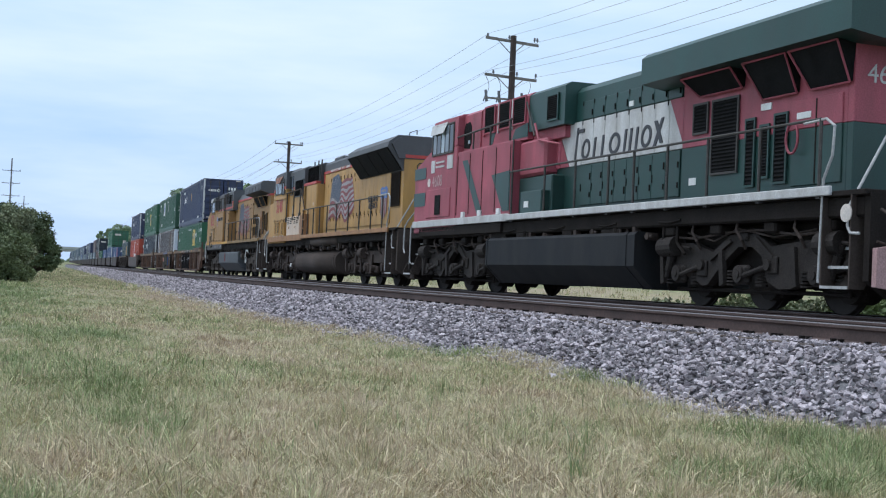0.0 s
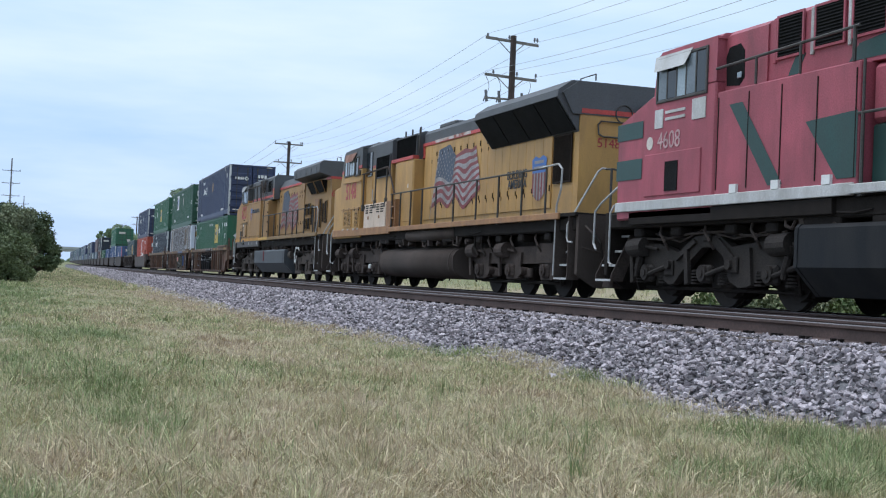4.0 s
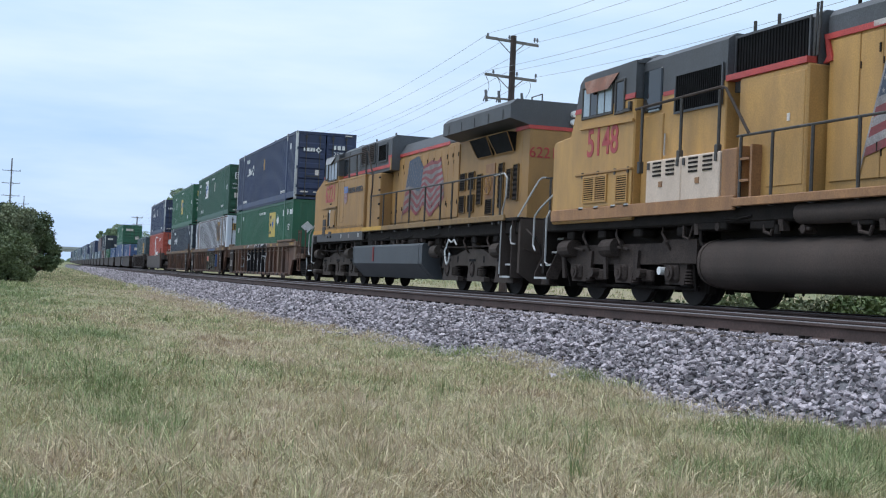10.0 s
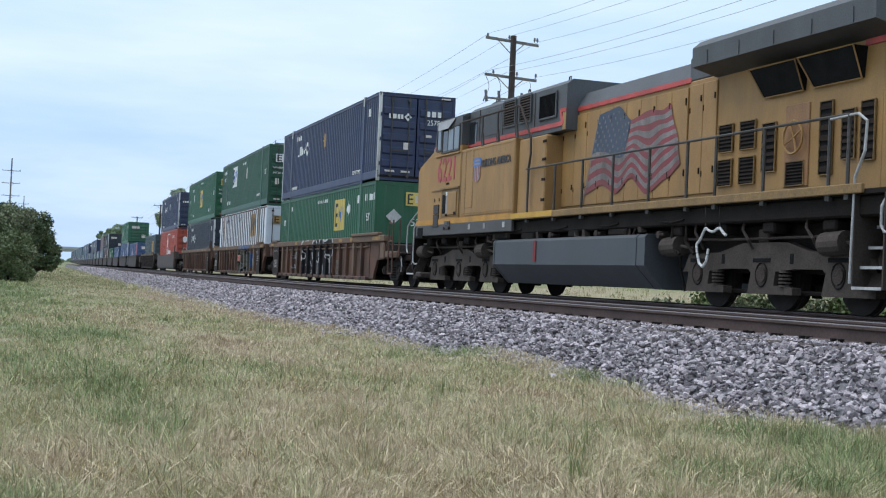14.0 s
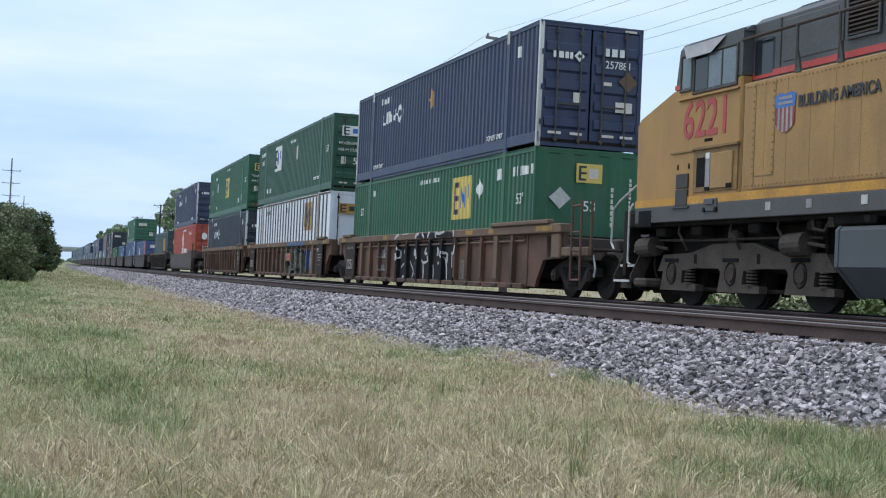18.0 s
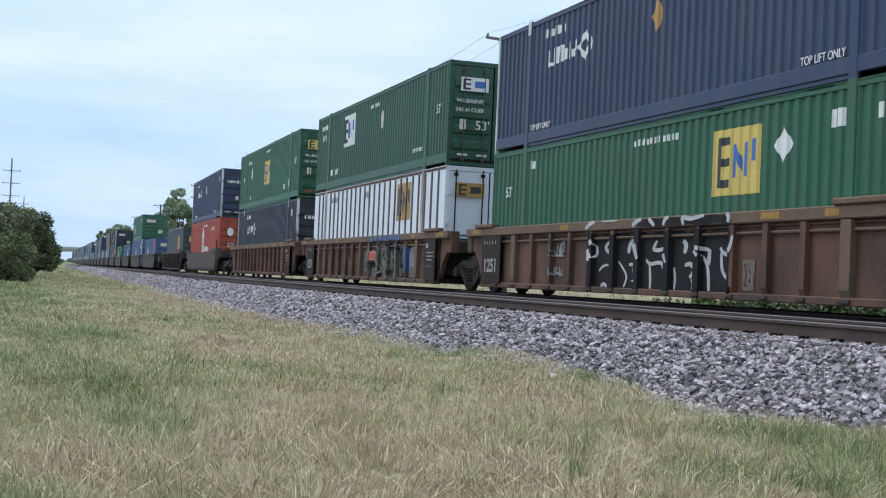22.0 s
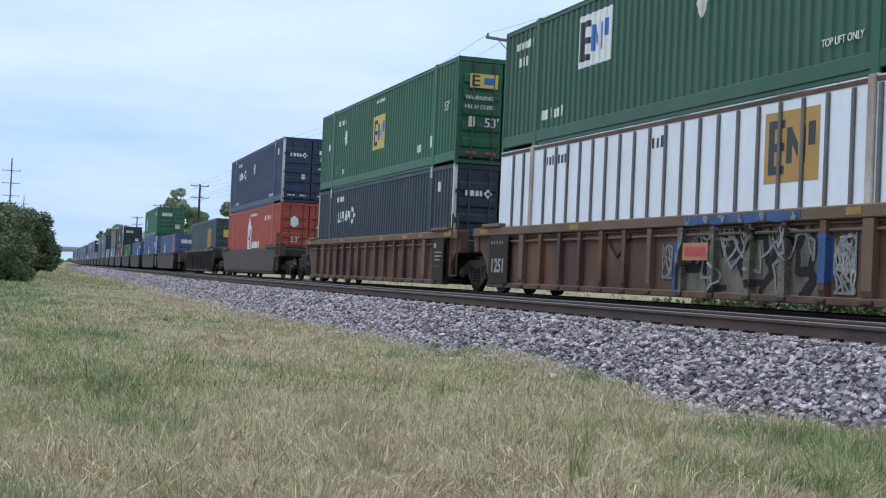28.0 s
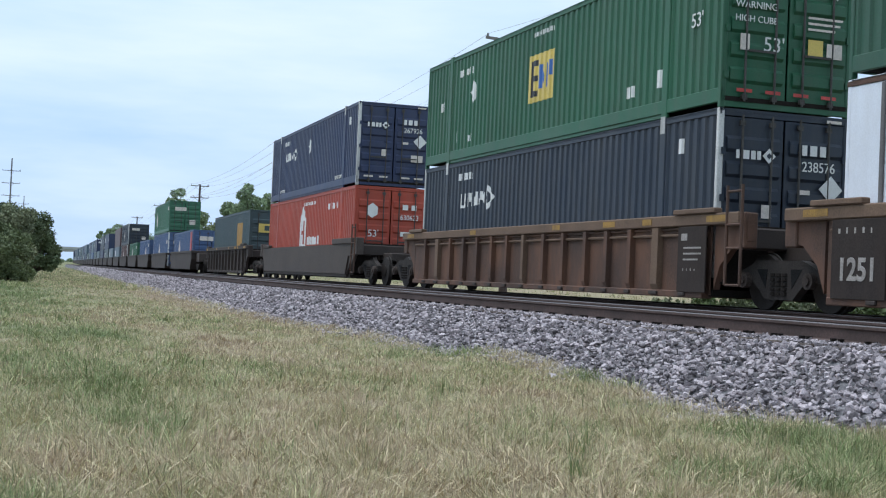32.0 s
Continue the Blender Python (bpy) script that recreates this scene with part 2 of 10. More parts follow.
M["well_grey"] = surface("grey-brown well car paint", (0.066, 0.049, 0.040), 0.7, vary=0.18, scale=1, grime=0.5, grime_colour=(0.05, 0.04, 0.035), bump=0.2)
M["well_dark"] = surface("sooty well car paint", (0.046, 0.032, 0.026), 0.75, vary=0.2, scale=1, grime=0.4, grime_colour=(0.03, 0.025, 0.022), bump=0.15)
M["spray_black"] = surface("black spray paint", (0.014, 0.014, 0.016), 0.8, spec=0.2, vary=0.25, scale=3, grime=0.2, grime_colour=(0.08, 0.06, 0.05))
M["panel_black"] = surface("grimy black panel", (0.036, 0.029, 0.026), 0.85, spec=0.2, vary=0.2, scale=2, grime=0.6, grime_colour=(0.06, 0.042, 0.034))
M["spray_white"] = surface("white spray paint", (0.50, 0.49, 0.49), 0.6, vary=0.12, scale=4, grime=0.35, grime_colour=(0.2, 0.19, 0.19))
M["spray_faint"] = surface("faint grey spray paint", (0.17, 0.14, 0.12), 0.7, vary=0.2, scale=4)
M["spray_grey"] = surface("grey-green spray paint", (0.125, 0.112, 0.078), 0.65, vary=0.4, scale=3, grime=0.5, grime_colour=(0.03, 0.03, 0.03))
M["spray_blue"] = surface("blue spray paint", (0.035, 0.075, 0.20), 0.55, vary=0.25, scale=3)
M["panel_yellow"] = surface("yellow decal panel", (0.66, 0.50, 0.12), 0.5, vary=0.08, scale=2, grime=0.2, grime_colour=(0.3, 0.22, 0.1))
M["panel_ochre"] = surface("ochre decal panel", (0.42, 0.24, 0.06), 0.5, vary=0.1, scale=2, grime=0.2, grime_colour=(0.2, 0.12, 0.06))
M["plank_orange"] = surface("orange stencil panel", (0.42, 0.17, 0.08), 0.6, vary=0.2, scale=3)
M["rail_head"] = surface("polished rail head", (0.155, 0.142, 0.142), 0.55, metal=0.4, vary=0.12, scale=1, bump=0.05)
M["rail_web"] = surface("rusty brown rail", (0.080, 0.050, 0.043), 0.8, vary=0.2, scale=1.5, grime=0.4, grime_colour=(0.035, 0.025, 0.02), bump=0.2)
M["tie"] = surface("weathered timber tie", (0.075, 0.055, 0.045), 0.85, vary=0.25, scale=3, grime=0.4, chance=0.25, bump=0.5)
M["stone"] = surface("crushed granite ballast", (0.335, 0.288, 0.308), 0.85, vary=0.15, scale=6, island=0.80, other=(0.31, 0.28, 0.295), bump=0.5, fine=60)
M["grit"] = surface("pale sandy grit", (0.42, 0.37, 0.32), 0.9, vary=0.12, scale=8, island=0.4, other=(0.38, 0.34, 0.33), bump=0.2, fine=60)
M["stone_one"] = surface("crushed granite stone", (0.335, 0.288, 0.308), 0.85, vary=0.12, scale=6, chance=0.74, other=(0.31, 0.28, 0.295), bump=0.5, fine=60)
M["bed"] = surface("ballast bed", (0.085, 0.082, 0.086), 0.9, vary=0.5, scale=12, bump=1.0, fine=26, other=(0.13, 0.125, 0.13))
M["pole_wood"] = surface("dark creosoted pole", (0.055, 0.040, 0.036), 0.85, vary=0.2, scale=3, bump=0.4)
M["pole_grey"] = surface("grey weathered pole", (0.17, 0.16, 0.155), 0.85, vary=0.15, scale=3, bump=0.3)
M["arm_wood"] = surface("silvered crossarm timber", (0.20, 0.185, 0.17), 0.85, vary=0.2, scale=5, bump=0.3)
M["insulator"] = surface("glazed insulator", (0.13, 0.13, 0.14), 0.3, vary=0.1)
M["wire"] = surface("overhead wire", (0.25, 0.26, 0.28), 0.5, vary=0.05, bump=0.0)
M["bark"] = surface("tree bark", (0.075, 0.058, 0.045), 0.9, vary=0.25, scale=5, bump=0.6)
M["concrete"] = surface("pale bridge concrete", (0.42, 0.42, 0.41), 0.85, vary=0.08, scale=0.3)


def foliage(name, dark, light, rough=0.65):
    m = surface(name, dark, rough, vary=0.25, scale=0.8, other=light, island=0.38, bump=0.0)
    m.node_tree.nodes["Principled BSDF"].inputs["Specular IOR Level"].default_value = 0.25
    return m


M["leaf_bush"] = foliage("deep green leaves", (0.112, 0.142, 0.066), (0.155, 0.186, 0.090))
M["leaf_dark"] = foliage("dark green leaves", (0.085, 0.115, 0.056), (0.125, 0.155, 0.080))
M["leaf_mid"] = foliage("olive green leaves", (0.12, 0.15, 0.068), (0.17, 0.195, 0.095))
M["leaf_pale"] = foliage("grey-green dusty leaves", (0.17, 0.20, 0.115), (0.24, 0.255, 0.155))
M["leaf_lime"] = foliage("bright yellow-green leaves", (0.20, 0.27, 0.06), (0.29, 0.36, 0.09))
# Distance haze is put into this paler leaf colour.
M["leaf_far"] = foliage("green leaves with haze in their colour", (0.19, 0.26, 0.145), (0.26, 0.32, 0.19))


def verge_material(name, stops, shade, rough, per_blade):
    """Turf that runs from dry to green with the place's own "lush" value, and blade by blade."""
    m = bpy.data.materials.new(name)
    m.use_nodes = True
    n, l = m.node_tree.nodes, m.node_tree.links
    bsdf = n["Principled BSDF"]
    at = n.new("ShaderNodeAttribute")
    at.attribute_name = "lush"
    rnd = n.new("ShaderNodeNewGeometry").outputs["Random Per Island"]
    if not per_blade:
        tc = n.new("ShaderNodeTexCoord")
        no = n.new("ShaderNodeTexNoise")
        no.inputs["Scale"].default_value, no.inputs["Detail"].default_value = 22, 5
        l.new(tc.outputs["Object"], no.inputs["Vector"])
        rnd = no.outputs["Fac"]
        bp = n.new("ShaderNodeBump")
        bp.inputs["Strength"].default_value, bp.inputs["Distance"].default_value = 1.0, 0.03
        l.new(rnd, bp.inputs["Height"])
        l.new(bp.outputs["Normal"], bsdf.inputs["Normal"])
    mad = n.new("ShaderNodeMath")
    mad.operation = "MULTIPLY_ADD"
    mad.inputs[1].default_value, mad.inputs[2].default_value = 0.44, -0.22
    l.new(rnd, mad.inputs[0])
    s = n.new("ShaderNodeMath")
    s.operation = "ADD"
    l.new(mad.outputs[0], s.inputs[0])
    l.new(at.outputs["Fac"], s.inputs[1])
    r = n.new("ShaderNodeValToRGB")
    el = r.color_ramp.elements
    while len(el) < len(stops):
        el.new(0.5)
    for e, (p, c) in zip(el, stops):
        e.position, e.color = p, (*c, 1)
    l.new(s.outputs[0], r.inputs["Fac"])
    mul = n.new("ShaderNodeMath")
    mul.operation = "MULTIPLY"
    mul.inputs[1].default_value = 7.31
    l.new(rnd, mul.inputs[0])
    wob = n.new("ShaderNodeMath")
    wob.operation = "FRACT"
    l.new(mul.outputs[0], wob.inputs[0])
    br = n.new("ShaderNodeValToRGB")
    br.color_ramp.elements[0].color, br.color_ramp.elements[1].color = (*[shade[0]] * 3, 1), (*[shade[1]] * 3, 1)
    l.new(wob.outputs[0], br.inputs["Fac"])
    mx = n.new("ShaderNodeMix")
    mx.data_type, mx.blend_type = "RGBA", "MULTIPLY"
    mx.inputs[0].default_value = 1.0
    l.new(r.outputs["Color"], mx.inputs[6])
    l.new(br.outputs["Color"], mx.inputs[7])
    l.new(mx.outputs[2], bsdf.inputs["Base Color"])
    bsdf.inputs["Roughness"].default_value = rough
    bsdf.inputs["Specular IOR Level"].default_value = 0.2
    return m


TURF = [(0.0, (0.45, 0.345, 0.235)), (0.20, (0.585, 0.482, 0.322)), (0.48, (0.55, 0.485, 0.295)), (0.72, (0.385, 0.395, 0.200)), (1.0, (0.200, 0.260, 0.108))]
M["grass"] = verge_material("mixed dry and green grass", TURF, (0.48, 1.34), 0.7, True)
# Turf colours scaled to 0.56, putting the shade between blades into the ground.
M["soil"] = verge_material("grass sward darkened as shaded", [(p, tuple(k * 0.56 for k in c)) for p, c in TURF], (0.7, 1.15), 0.95, False)
M["stem"] = foliage("green grass stems", (0.19, 0.25, 0.10), (0.26, 0.31, 0.13))
M["leaf_weed"] = foliage("fresh weed leaves", (0.10, 0.15, 0.055), (0.16, 0.20, 0.08))


# ---- mesh building ----
class Shape:
    """Collects faces for one mesh."""

    def __init__(self):
        self.v, self.f = [], []

    def add(self, verts, faces):
        k = len(self.v)
        self.v.extend(verts)
        self.f.extend([tuple(i + k for i in f) for f in faces])
        return self

    def box(self, x0, x1, y0, y1, z0, z1, c=0.0):
        if x0 > x1: x0, x1 = x1, x0
        if y0 > y1: y0, y1 = y1, y0
        if z0 > z1: z0, z1 = z1, z0
        c = min(c, (x1 - x0) * 0.45, (y1 - y0) * 0.45, (z1 - z0) * 0.45)
        if c <= 0:
            v = [(x, y, z) for x in (x0, x1) for y in (y0, y1) for z in (z0, z1)]
            return self.add(v, [(0, 1, 3, 2), (4, 6, 7, 5), (0, 4, 5, 1), (2, 3, 7, 6), (0, 2, 6, 4), (1, 5, 7, 3)])
        bm = bmesh.new()
        bmesh.ops.create_cube(bm, size=1.0)
        for q in bm.verts:
            q.co = ((x0 + x1) / 2 + q.co.x * (x1 - x0), (y0 + y1) / 2 + q.co.y * (y1 - y0), (z0 + z1) / 2 + q.co.z * (z1 - z0))
        bmesh.ops.bevel(bm, geom=list(bm.edges), offset=c, segments=1, affect="EDGES")
        bm.verts.index_update()
        self.add([tuple(q.co) for q in bm.verts], [tuple(q.index for q in f.verts) for f in bm.faces])
        bm.free()
        return self

    def prism(self, pts, axis, a, b):
        """A polygon drawn out along an axis. axis y: points are (x, z); axis x: (y, z); axis z: (x, y)."""
        def at(p, h):
            return {"y": (p[0], h, p[1]), "x": (h, p[0], p[1]), "z": (p[0], p[1], h)}[axis]
        n = len(pts)
        v = [at(p, a) for p in pts] + [at(p, b) for p in pts]
        f = [tuple(range(n)), tuple(reversed(range(n, 2 * n)))] + [(i, n + i, n + (i + 1) % n, (i + 1) % n) for i in range(n)]
        return self.add(v, f)

    def cyl(self, p, q, r, n=12, r2=None):
        p, q = Vector(p), Vector(q)
        d = (q - p).normalized()
        u = d.orthogonal().normalized()
        w = d.cross(u)
        r2 = r if r2 is None else r2
        v = []
        for c, rr in ((p, r), (q, r2)):
            v += [tuple(c + (u * math.cos(2 * math.pi * i / n) + w * math.sin(2 * math.pi * i / n)) * rr) for i in range(n)]
        f = [tuple(reversed(range(n))), tuple(range(n, 2 * n))] + [(i, (i + 1) % n, n + (i + 1) % n, n + i) for i in range(n)]
        return self.add(v, f)

    def tube(self, pts, r, n=6):
        """One bent pipe through the points."""
        pts = [Vector(p) for p in pts]
        dirs = [(q - p).normalized() for p, q in zip(pts[:-1], pts[1:])]
        ways = [dirs[0]] + [((d0 + d1).normalized() if (d0 + d1).length > 1e-6 else d1) for d0, d1 in zip(dirs[:-1], dirs[1:])] + [dirs[-1]]
        u = ways[0].orthogonal().normalized()
        v = []
        for p, d in zip(pts, ways):
            u = (u - d * u.dot(d))
            u = u.normalized() if u.length > 1e-6 else d.orthogonal().normalized()
            w = d.cross(u)
            v += [tuple(p + (u * math.cos(2 * math.pi * i / n) + w * math.sin(2 * math.pi * i / n)) * r) for i in range(n)]
        m = len(pts)
        f = [(k * n + i, k * n + (i + 1) % n, (k + 1) * n + (i + 1) % n, (k + 1) * n + i) for k in range(m - 1) for i in range(n)]
        return self.add(v, f + [tuple(reversed(range(n))), tuple(range((m - 1) * n, m * n))])

    def quad(self, a, b, c, d):
        return self.add([a, b, c, d], [(0, 1, 2, 3)])


def mesh_of(name, sh, material, smooth=False):
    me = bpy.data.meshes.new(name)
    me.from_pydata(sh.v, [], sh.f)
    me.materials.append(material)
    me.validate()
    bm = bmesh.new()
    bm.from_mesh(me)
    bmesh.ops.recalc_face_normals(bm, faces=list(bm.faces))
    bm.to_mesh(me)
    bm.free()
    if smooth:
        for p in me.polygons:
            p.use_smooth = True
    return me


def part(name, sh, material, parent=None, label="", smooth=False):
    ob = new(name, mesh_of(name, sh, material, smooth))
    ob.parent = parent
    return tagged(ob, label) if label else ob


def shared(name, me, parent, m):
    ob = new(name, me)
    ob.parent = parent
    ob.matrix_basis = m
    return ob


def thing(name, label, category, group=""):
    return tagged(new(name), label, category, group)


def lettering(name, words, size, material, parent, m, label="", squeeze=1.0, bold=0.0):
    """Words in the built-in font as a thin mesh: drawn in its own x, y, set by the pose m."""
    cu = bpy.data.curves.new(name, "FONT")
    cu.body, cu.size, cu.extrude, cu.align_x, cu.align_y = words, size, 0.004, "CENTER", "CENTER"
    cu.offset = bold
    tmp = bpy.data.objects.new(name + "_tmp", cu)
    me = bpy.data.meshes.new_from_object(tmp)
    bpy.data.objects.remove(tmp)
    bpy.data.curves.remove(cu)
    me.name = name
    me.materials.clear()
    me.materials.append(material)
    me.transform(m @ Matrix.Diagonal((squeeze, 1, 1, 1)))
    ob = new(name, me)
    ob.parent = parent
    return tagged(ob, label) if label else ob


def side(x, z, y):
    """Pose of flat matter on a side that faces the camera."""
    return pose(x, y, z, 90, 0, 0)


def door_end(x, y, z):
    """Pose of flat matter on an end that faces +x."""
    return pose(x, y, z, 90, 0, 90)


RIDERS = []      # (thing, place along the train, aside, height)
WHEELS = []      # (wheelset, its pose on its thing)


def rides(ob, along, z=0.0):
    RIDERS.append((ob, along, z))
    x = travel(0) + along
    ob.matrix_basis = pose(x, TRACK_Y + drift(x), z, 0, 0, math.degrees(heading(x)))
    return ob


# ---- the setting: ground, ballast, tracks ----
def line_points(x0, x1, step):
    n = int(abs(x1 - x0) / step) + 1
    return [x0 + (x1 - x0) * i / n for i in range(n + 1)]


def sweep(sh, profile, y, xs):
    """Draw a (y, z) profile along the line, offset y from its camera side."""
    n = len(profile)
    v, f = [], []
    for x in xs:
        d, h = drift(x), heading(x)
        v += [(x - math.sin(h) * p[0], y + d + p[0] * math.cos(h), p[1]) for p in profile]
    for i in range(len(xs) - 1):
        for j in range(n):
            f.append((i * n + j, i * n + (j + 1) % n, (i + 1) * n + (j + 1) % n, (i + 1) * n + j))
    f += [tuple(range(n)), tuple(range((len(xs) - 1) * n, len(xs) * n))]
    return sh.add(v, f)


EDGE_X = [-79, -59, -42, -34, -27, -24, -20.5, -18.6, -17, -16.5, -15.9, -14.5, -13.2, -12.2, -11.1, -10.3, -9.7, -8.9, -8.5, -8.2, -7.5]
EDGE_S = [6.2, 6.3, 6.15, 6.04, 6.01, 6.07, 6.13, 6.07, 5.98, 6.1, 6.3, 6.28, 6.13, 6.11, 5.94, 5.55, 5.32, 5.33, 5.55, 5.87, 6.1]


def toe(x):
    """Where the grass meets the stones, on the camera's side."""
    return float(np.interp(x, EDGE_X, EDGE_S)) + drift(x) + 0.05 * noise.noise((x * 1.1, 3.1, 0)) + 0.05 * noise.noise((x * 3.3, 1.7, 0))


# patches of the verge, greener (+) or drier (-): x, y, half-lengths along x and y, weight
PATCHES = [(-11, 1.2, 1.8, 0.9, 0.20), (-13.8, 0.9, 2.6, 0.8, 0.16), (-19, 1.7, 2.2, 0.5, 0.25), (-8.3, 1.12, 0.4, 0.26, 0.42), (-50, 0.8, 22, 1.5, 0.30), (-16.6, 6.1, 1.3, 0.35, 0.5),
           (-12.2, 6.0, 1.0, 0.35, 0.42), (-7.5, 5.3, 0.8, 0.6, 0.36), (-8.6, 4.95, 1.6, 0.45, 0.20), (-6.5, 4.5, 1.5, 1.0, 0.36), (-12.5, 5.2, 2.5, 0.5, 0.14), (-5.8, 3.8, 0.5, 0.35, 0.4), (-10.5, 3.6, 1.2, 0.5, 0.12), (-44, 5.7, 11, 1.0, -0.45), (-28, 5.9, 3.5, 0.6, -0.4),
           (-22, 2.6, 2.2, 0.5, -0.32), (-17.8, 3.1, 2.2, 0.6, -0.32), (-9.85, 2.85, 0.22, 0.14, -0.7), (-10.5, 4.6, 0.55, 0.3, -0.6), (-6.3, 0.4, 0.7, 0.35, -0.28), (-28.6, 2.4, 3.5, 0.5, -0.3), (-7, 2.0, 0.9, 0.7, -0.22)]


def lush(x, y):
    """How green the verge is at a place, 0 dry to 1 green."""
    v = 0.45 + 0.22 * noise.noise((x * 0.22, y * 0.7, 2)) + 0.30 * noise.noise((x * 0.8, y * 1.7, 7)) + 0.34 * noise.noise((x * 2.6, y * 4.2, 11)) + 0.16 * noise.noise((x * 6.0, y * 9.0, 5))
    v += 0.12 * max(-1.0, min(1.0, 1 - y / (0.20 * abs(x) + 0.01)))
    for px, py, rx, ry, w in PATCHES:
        d = ((x - px) / rx) ** 2 + ((y - py) / ry) ** 2
        if d < 6:
            v += w * math.exp(-d)
    return max(0.0, min(1.0, v))


def bed_height(y):
    """Ballast section across both tracks, y taken square to the line."""
    pts = ((5.3, GROUND_Z - 0.06), (5.9, GROUND_Z - 0.02), (7.15, -0.25), (7.55, -0.21), (7.95, -0.20), (8.2, -0.22), (14.2, -0.24), (15.6, GROUND_Z - 0.02), (16.2, GROUND_Z - 0.06))
    for (a, za), (b, zb) in zip(pts[:-1], pts[1:]):
        if y <= b:
            return za + (zb - za) * max(0.0, (y - a) / (b - a))
    return pts[-1][1]


def ground_height(x, y):
    z = GROUND_Z + 0.03 * noise.noise((x * 0.25, y * 0.25, 0)) + 0.05 * noise.noise((x * 0.06, y * 0.06, 5))
    s = y - drift(x)
    if x > -200 and 5.0 < s < 16.5:
        edge = toe(x) - drift(x)
        if s < 10:
            z = max(z, bed_height(min(s, edge)) - max(0.0, s - edge) * 2.0 + 0.015)
        else:
            z = min(z, GROUND_Z - 0.03)
    if y > 17 and x < 40:
        k = min((y - 17) / 30, 1.0)
        z += 1.9 * k * k * (3 - 2 * k)
    return z


def steps_between(marks):
    out = []
    for a, b, k in marks:
        out += [a + (b - a) * i / k for i in range(k)]
    return out + [marks[-1][1]]


def build_ground():
    xs = steps_between([(-4000, -600, 12), (-600, -120, 30), (-120, -40, 60), (-40, -4, 120), (-4, 60, 16), (60, 1500, 6)])
    ys = steps_between([(-3000, -300, 8), (-300, -30, 14), (-30, 3, 26), (3, 7.5, 36), (7.5, 20, 14), (20, 80, 20), (80, 400, 12), (400, 3000, 8)])
    v = [(x, y + (drift(x) if -700 < x else 0), 0) for x in xs for y in ys]
    v = [(x, y, ground_height(x, y)) for x, y, _ in v]
    n = len(ys)
    f = [(i * n + j, (i + 1) * n + j, (i + 1) * n + j + 1, i * n + j + 1) for i in range(len(xs) - 1) for j in range(n - 1)]
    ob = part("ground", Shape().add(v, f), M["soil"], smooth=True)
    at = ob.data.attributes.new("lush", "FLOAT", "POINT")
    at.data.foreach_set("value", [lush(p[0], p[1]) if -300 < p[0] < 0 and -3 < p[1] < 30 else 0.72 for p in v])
    tagged(ob, "mown verge of dry and green grass beside the railway", "ground", kind="structure")


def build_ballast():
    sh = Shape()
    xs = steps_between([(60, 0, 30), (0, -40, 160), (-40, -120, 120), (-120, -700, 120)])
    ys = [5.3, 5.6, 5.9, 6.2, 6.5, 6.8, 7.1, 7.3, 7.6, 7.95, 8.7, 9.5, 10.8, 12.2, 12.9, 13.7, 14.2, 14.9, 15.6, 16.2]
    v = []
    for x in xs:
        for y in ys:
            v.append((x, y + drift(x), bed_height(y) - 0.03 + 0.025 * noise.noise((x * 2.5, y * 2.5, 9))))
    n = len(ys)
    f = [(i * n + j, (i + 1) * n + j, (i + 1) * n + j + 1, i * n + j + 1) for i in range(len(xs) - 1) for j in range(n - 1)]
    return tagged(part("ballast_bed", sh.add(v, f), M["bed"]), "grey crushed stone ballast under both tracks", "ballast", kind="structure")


RAIL_HEAD = [(-0.034, -0.010), (-0.027, 0.0), (0.027, 0.0), (0.034, -0.010)]
RAIL_WEB = [(-0.036, -0.010), (0.036, -0.010), (0.036, -0.036), (0.010, -0.055), (0.010, -0.155), (0.075, -0.178), (0.075, -0.19), (-0.075, -0.19), (-0.075, -0.178), (-0.010, -0.155), (-0.010, -0.055), (-0.036, -0.036)]


def build_rails():
    xs = line_points(60, -15, 75) + line_points(-18, -90, 6)[0:] + line_points(-110, -760, 60)
    for k, (name, y) in enumerate((("empty", NEAR_Y), ("train", TRACK_Y))):
        for s in (-0.7525, 0.7525):
            ob = part("rail", sweep(Shape(), RAIL_WEB, y + s, xs), M["rail_web"])
            tagged(ob, "rusty brown steel rail with a polished head on timber ties", "rail", "rails of the two tracks", "structure")
            part("rail_head", sweep(Shape(), RAIL_HEAD, y + s, xs), M["rail_head"], ob, "polished running surface")


def build_ties(bed):
    tie = mesh_of("tie", Shape().box(-0.115, 0.115, -1.295, 1.295, -0.36, -0.195, 0.015), M["tie"])
    sp = Shape()
    for s in (-0.7525, 0.7525):
        sp.box(-0.09, 0.09, s - 0.17, s + 0.17, -0.195, -0.183)
        for dx in (-0.06, 0.06):
            for dy in (-0.115, 0.115):
                sp.box(dx - 0.014, dx + 0.014, s + dy - 0.03, s + dy + 0.03, -0.19, -0.142)
    clip = mesh_of("tie_plate", sp, M["dark"])
    for y in (NEAR_Y, TRACK_Y):
        for i in range(148):
            x = 11.6 - i * 0.52
            m = pose(x, y + drift(x), 0, 0, 0, math.degrees(heading(x)) + random.uniform(-0.6, 0.6))
            shared("tie", tie, bed, m)
            if y == NEAR_Y:
                shared("tie_plate", clip, bed, m)


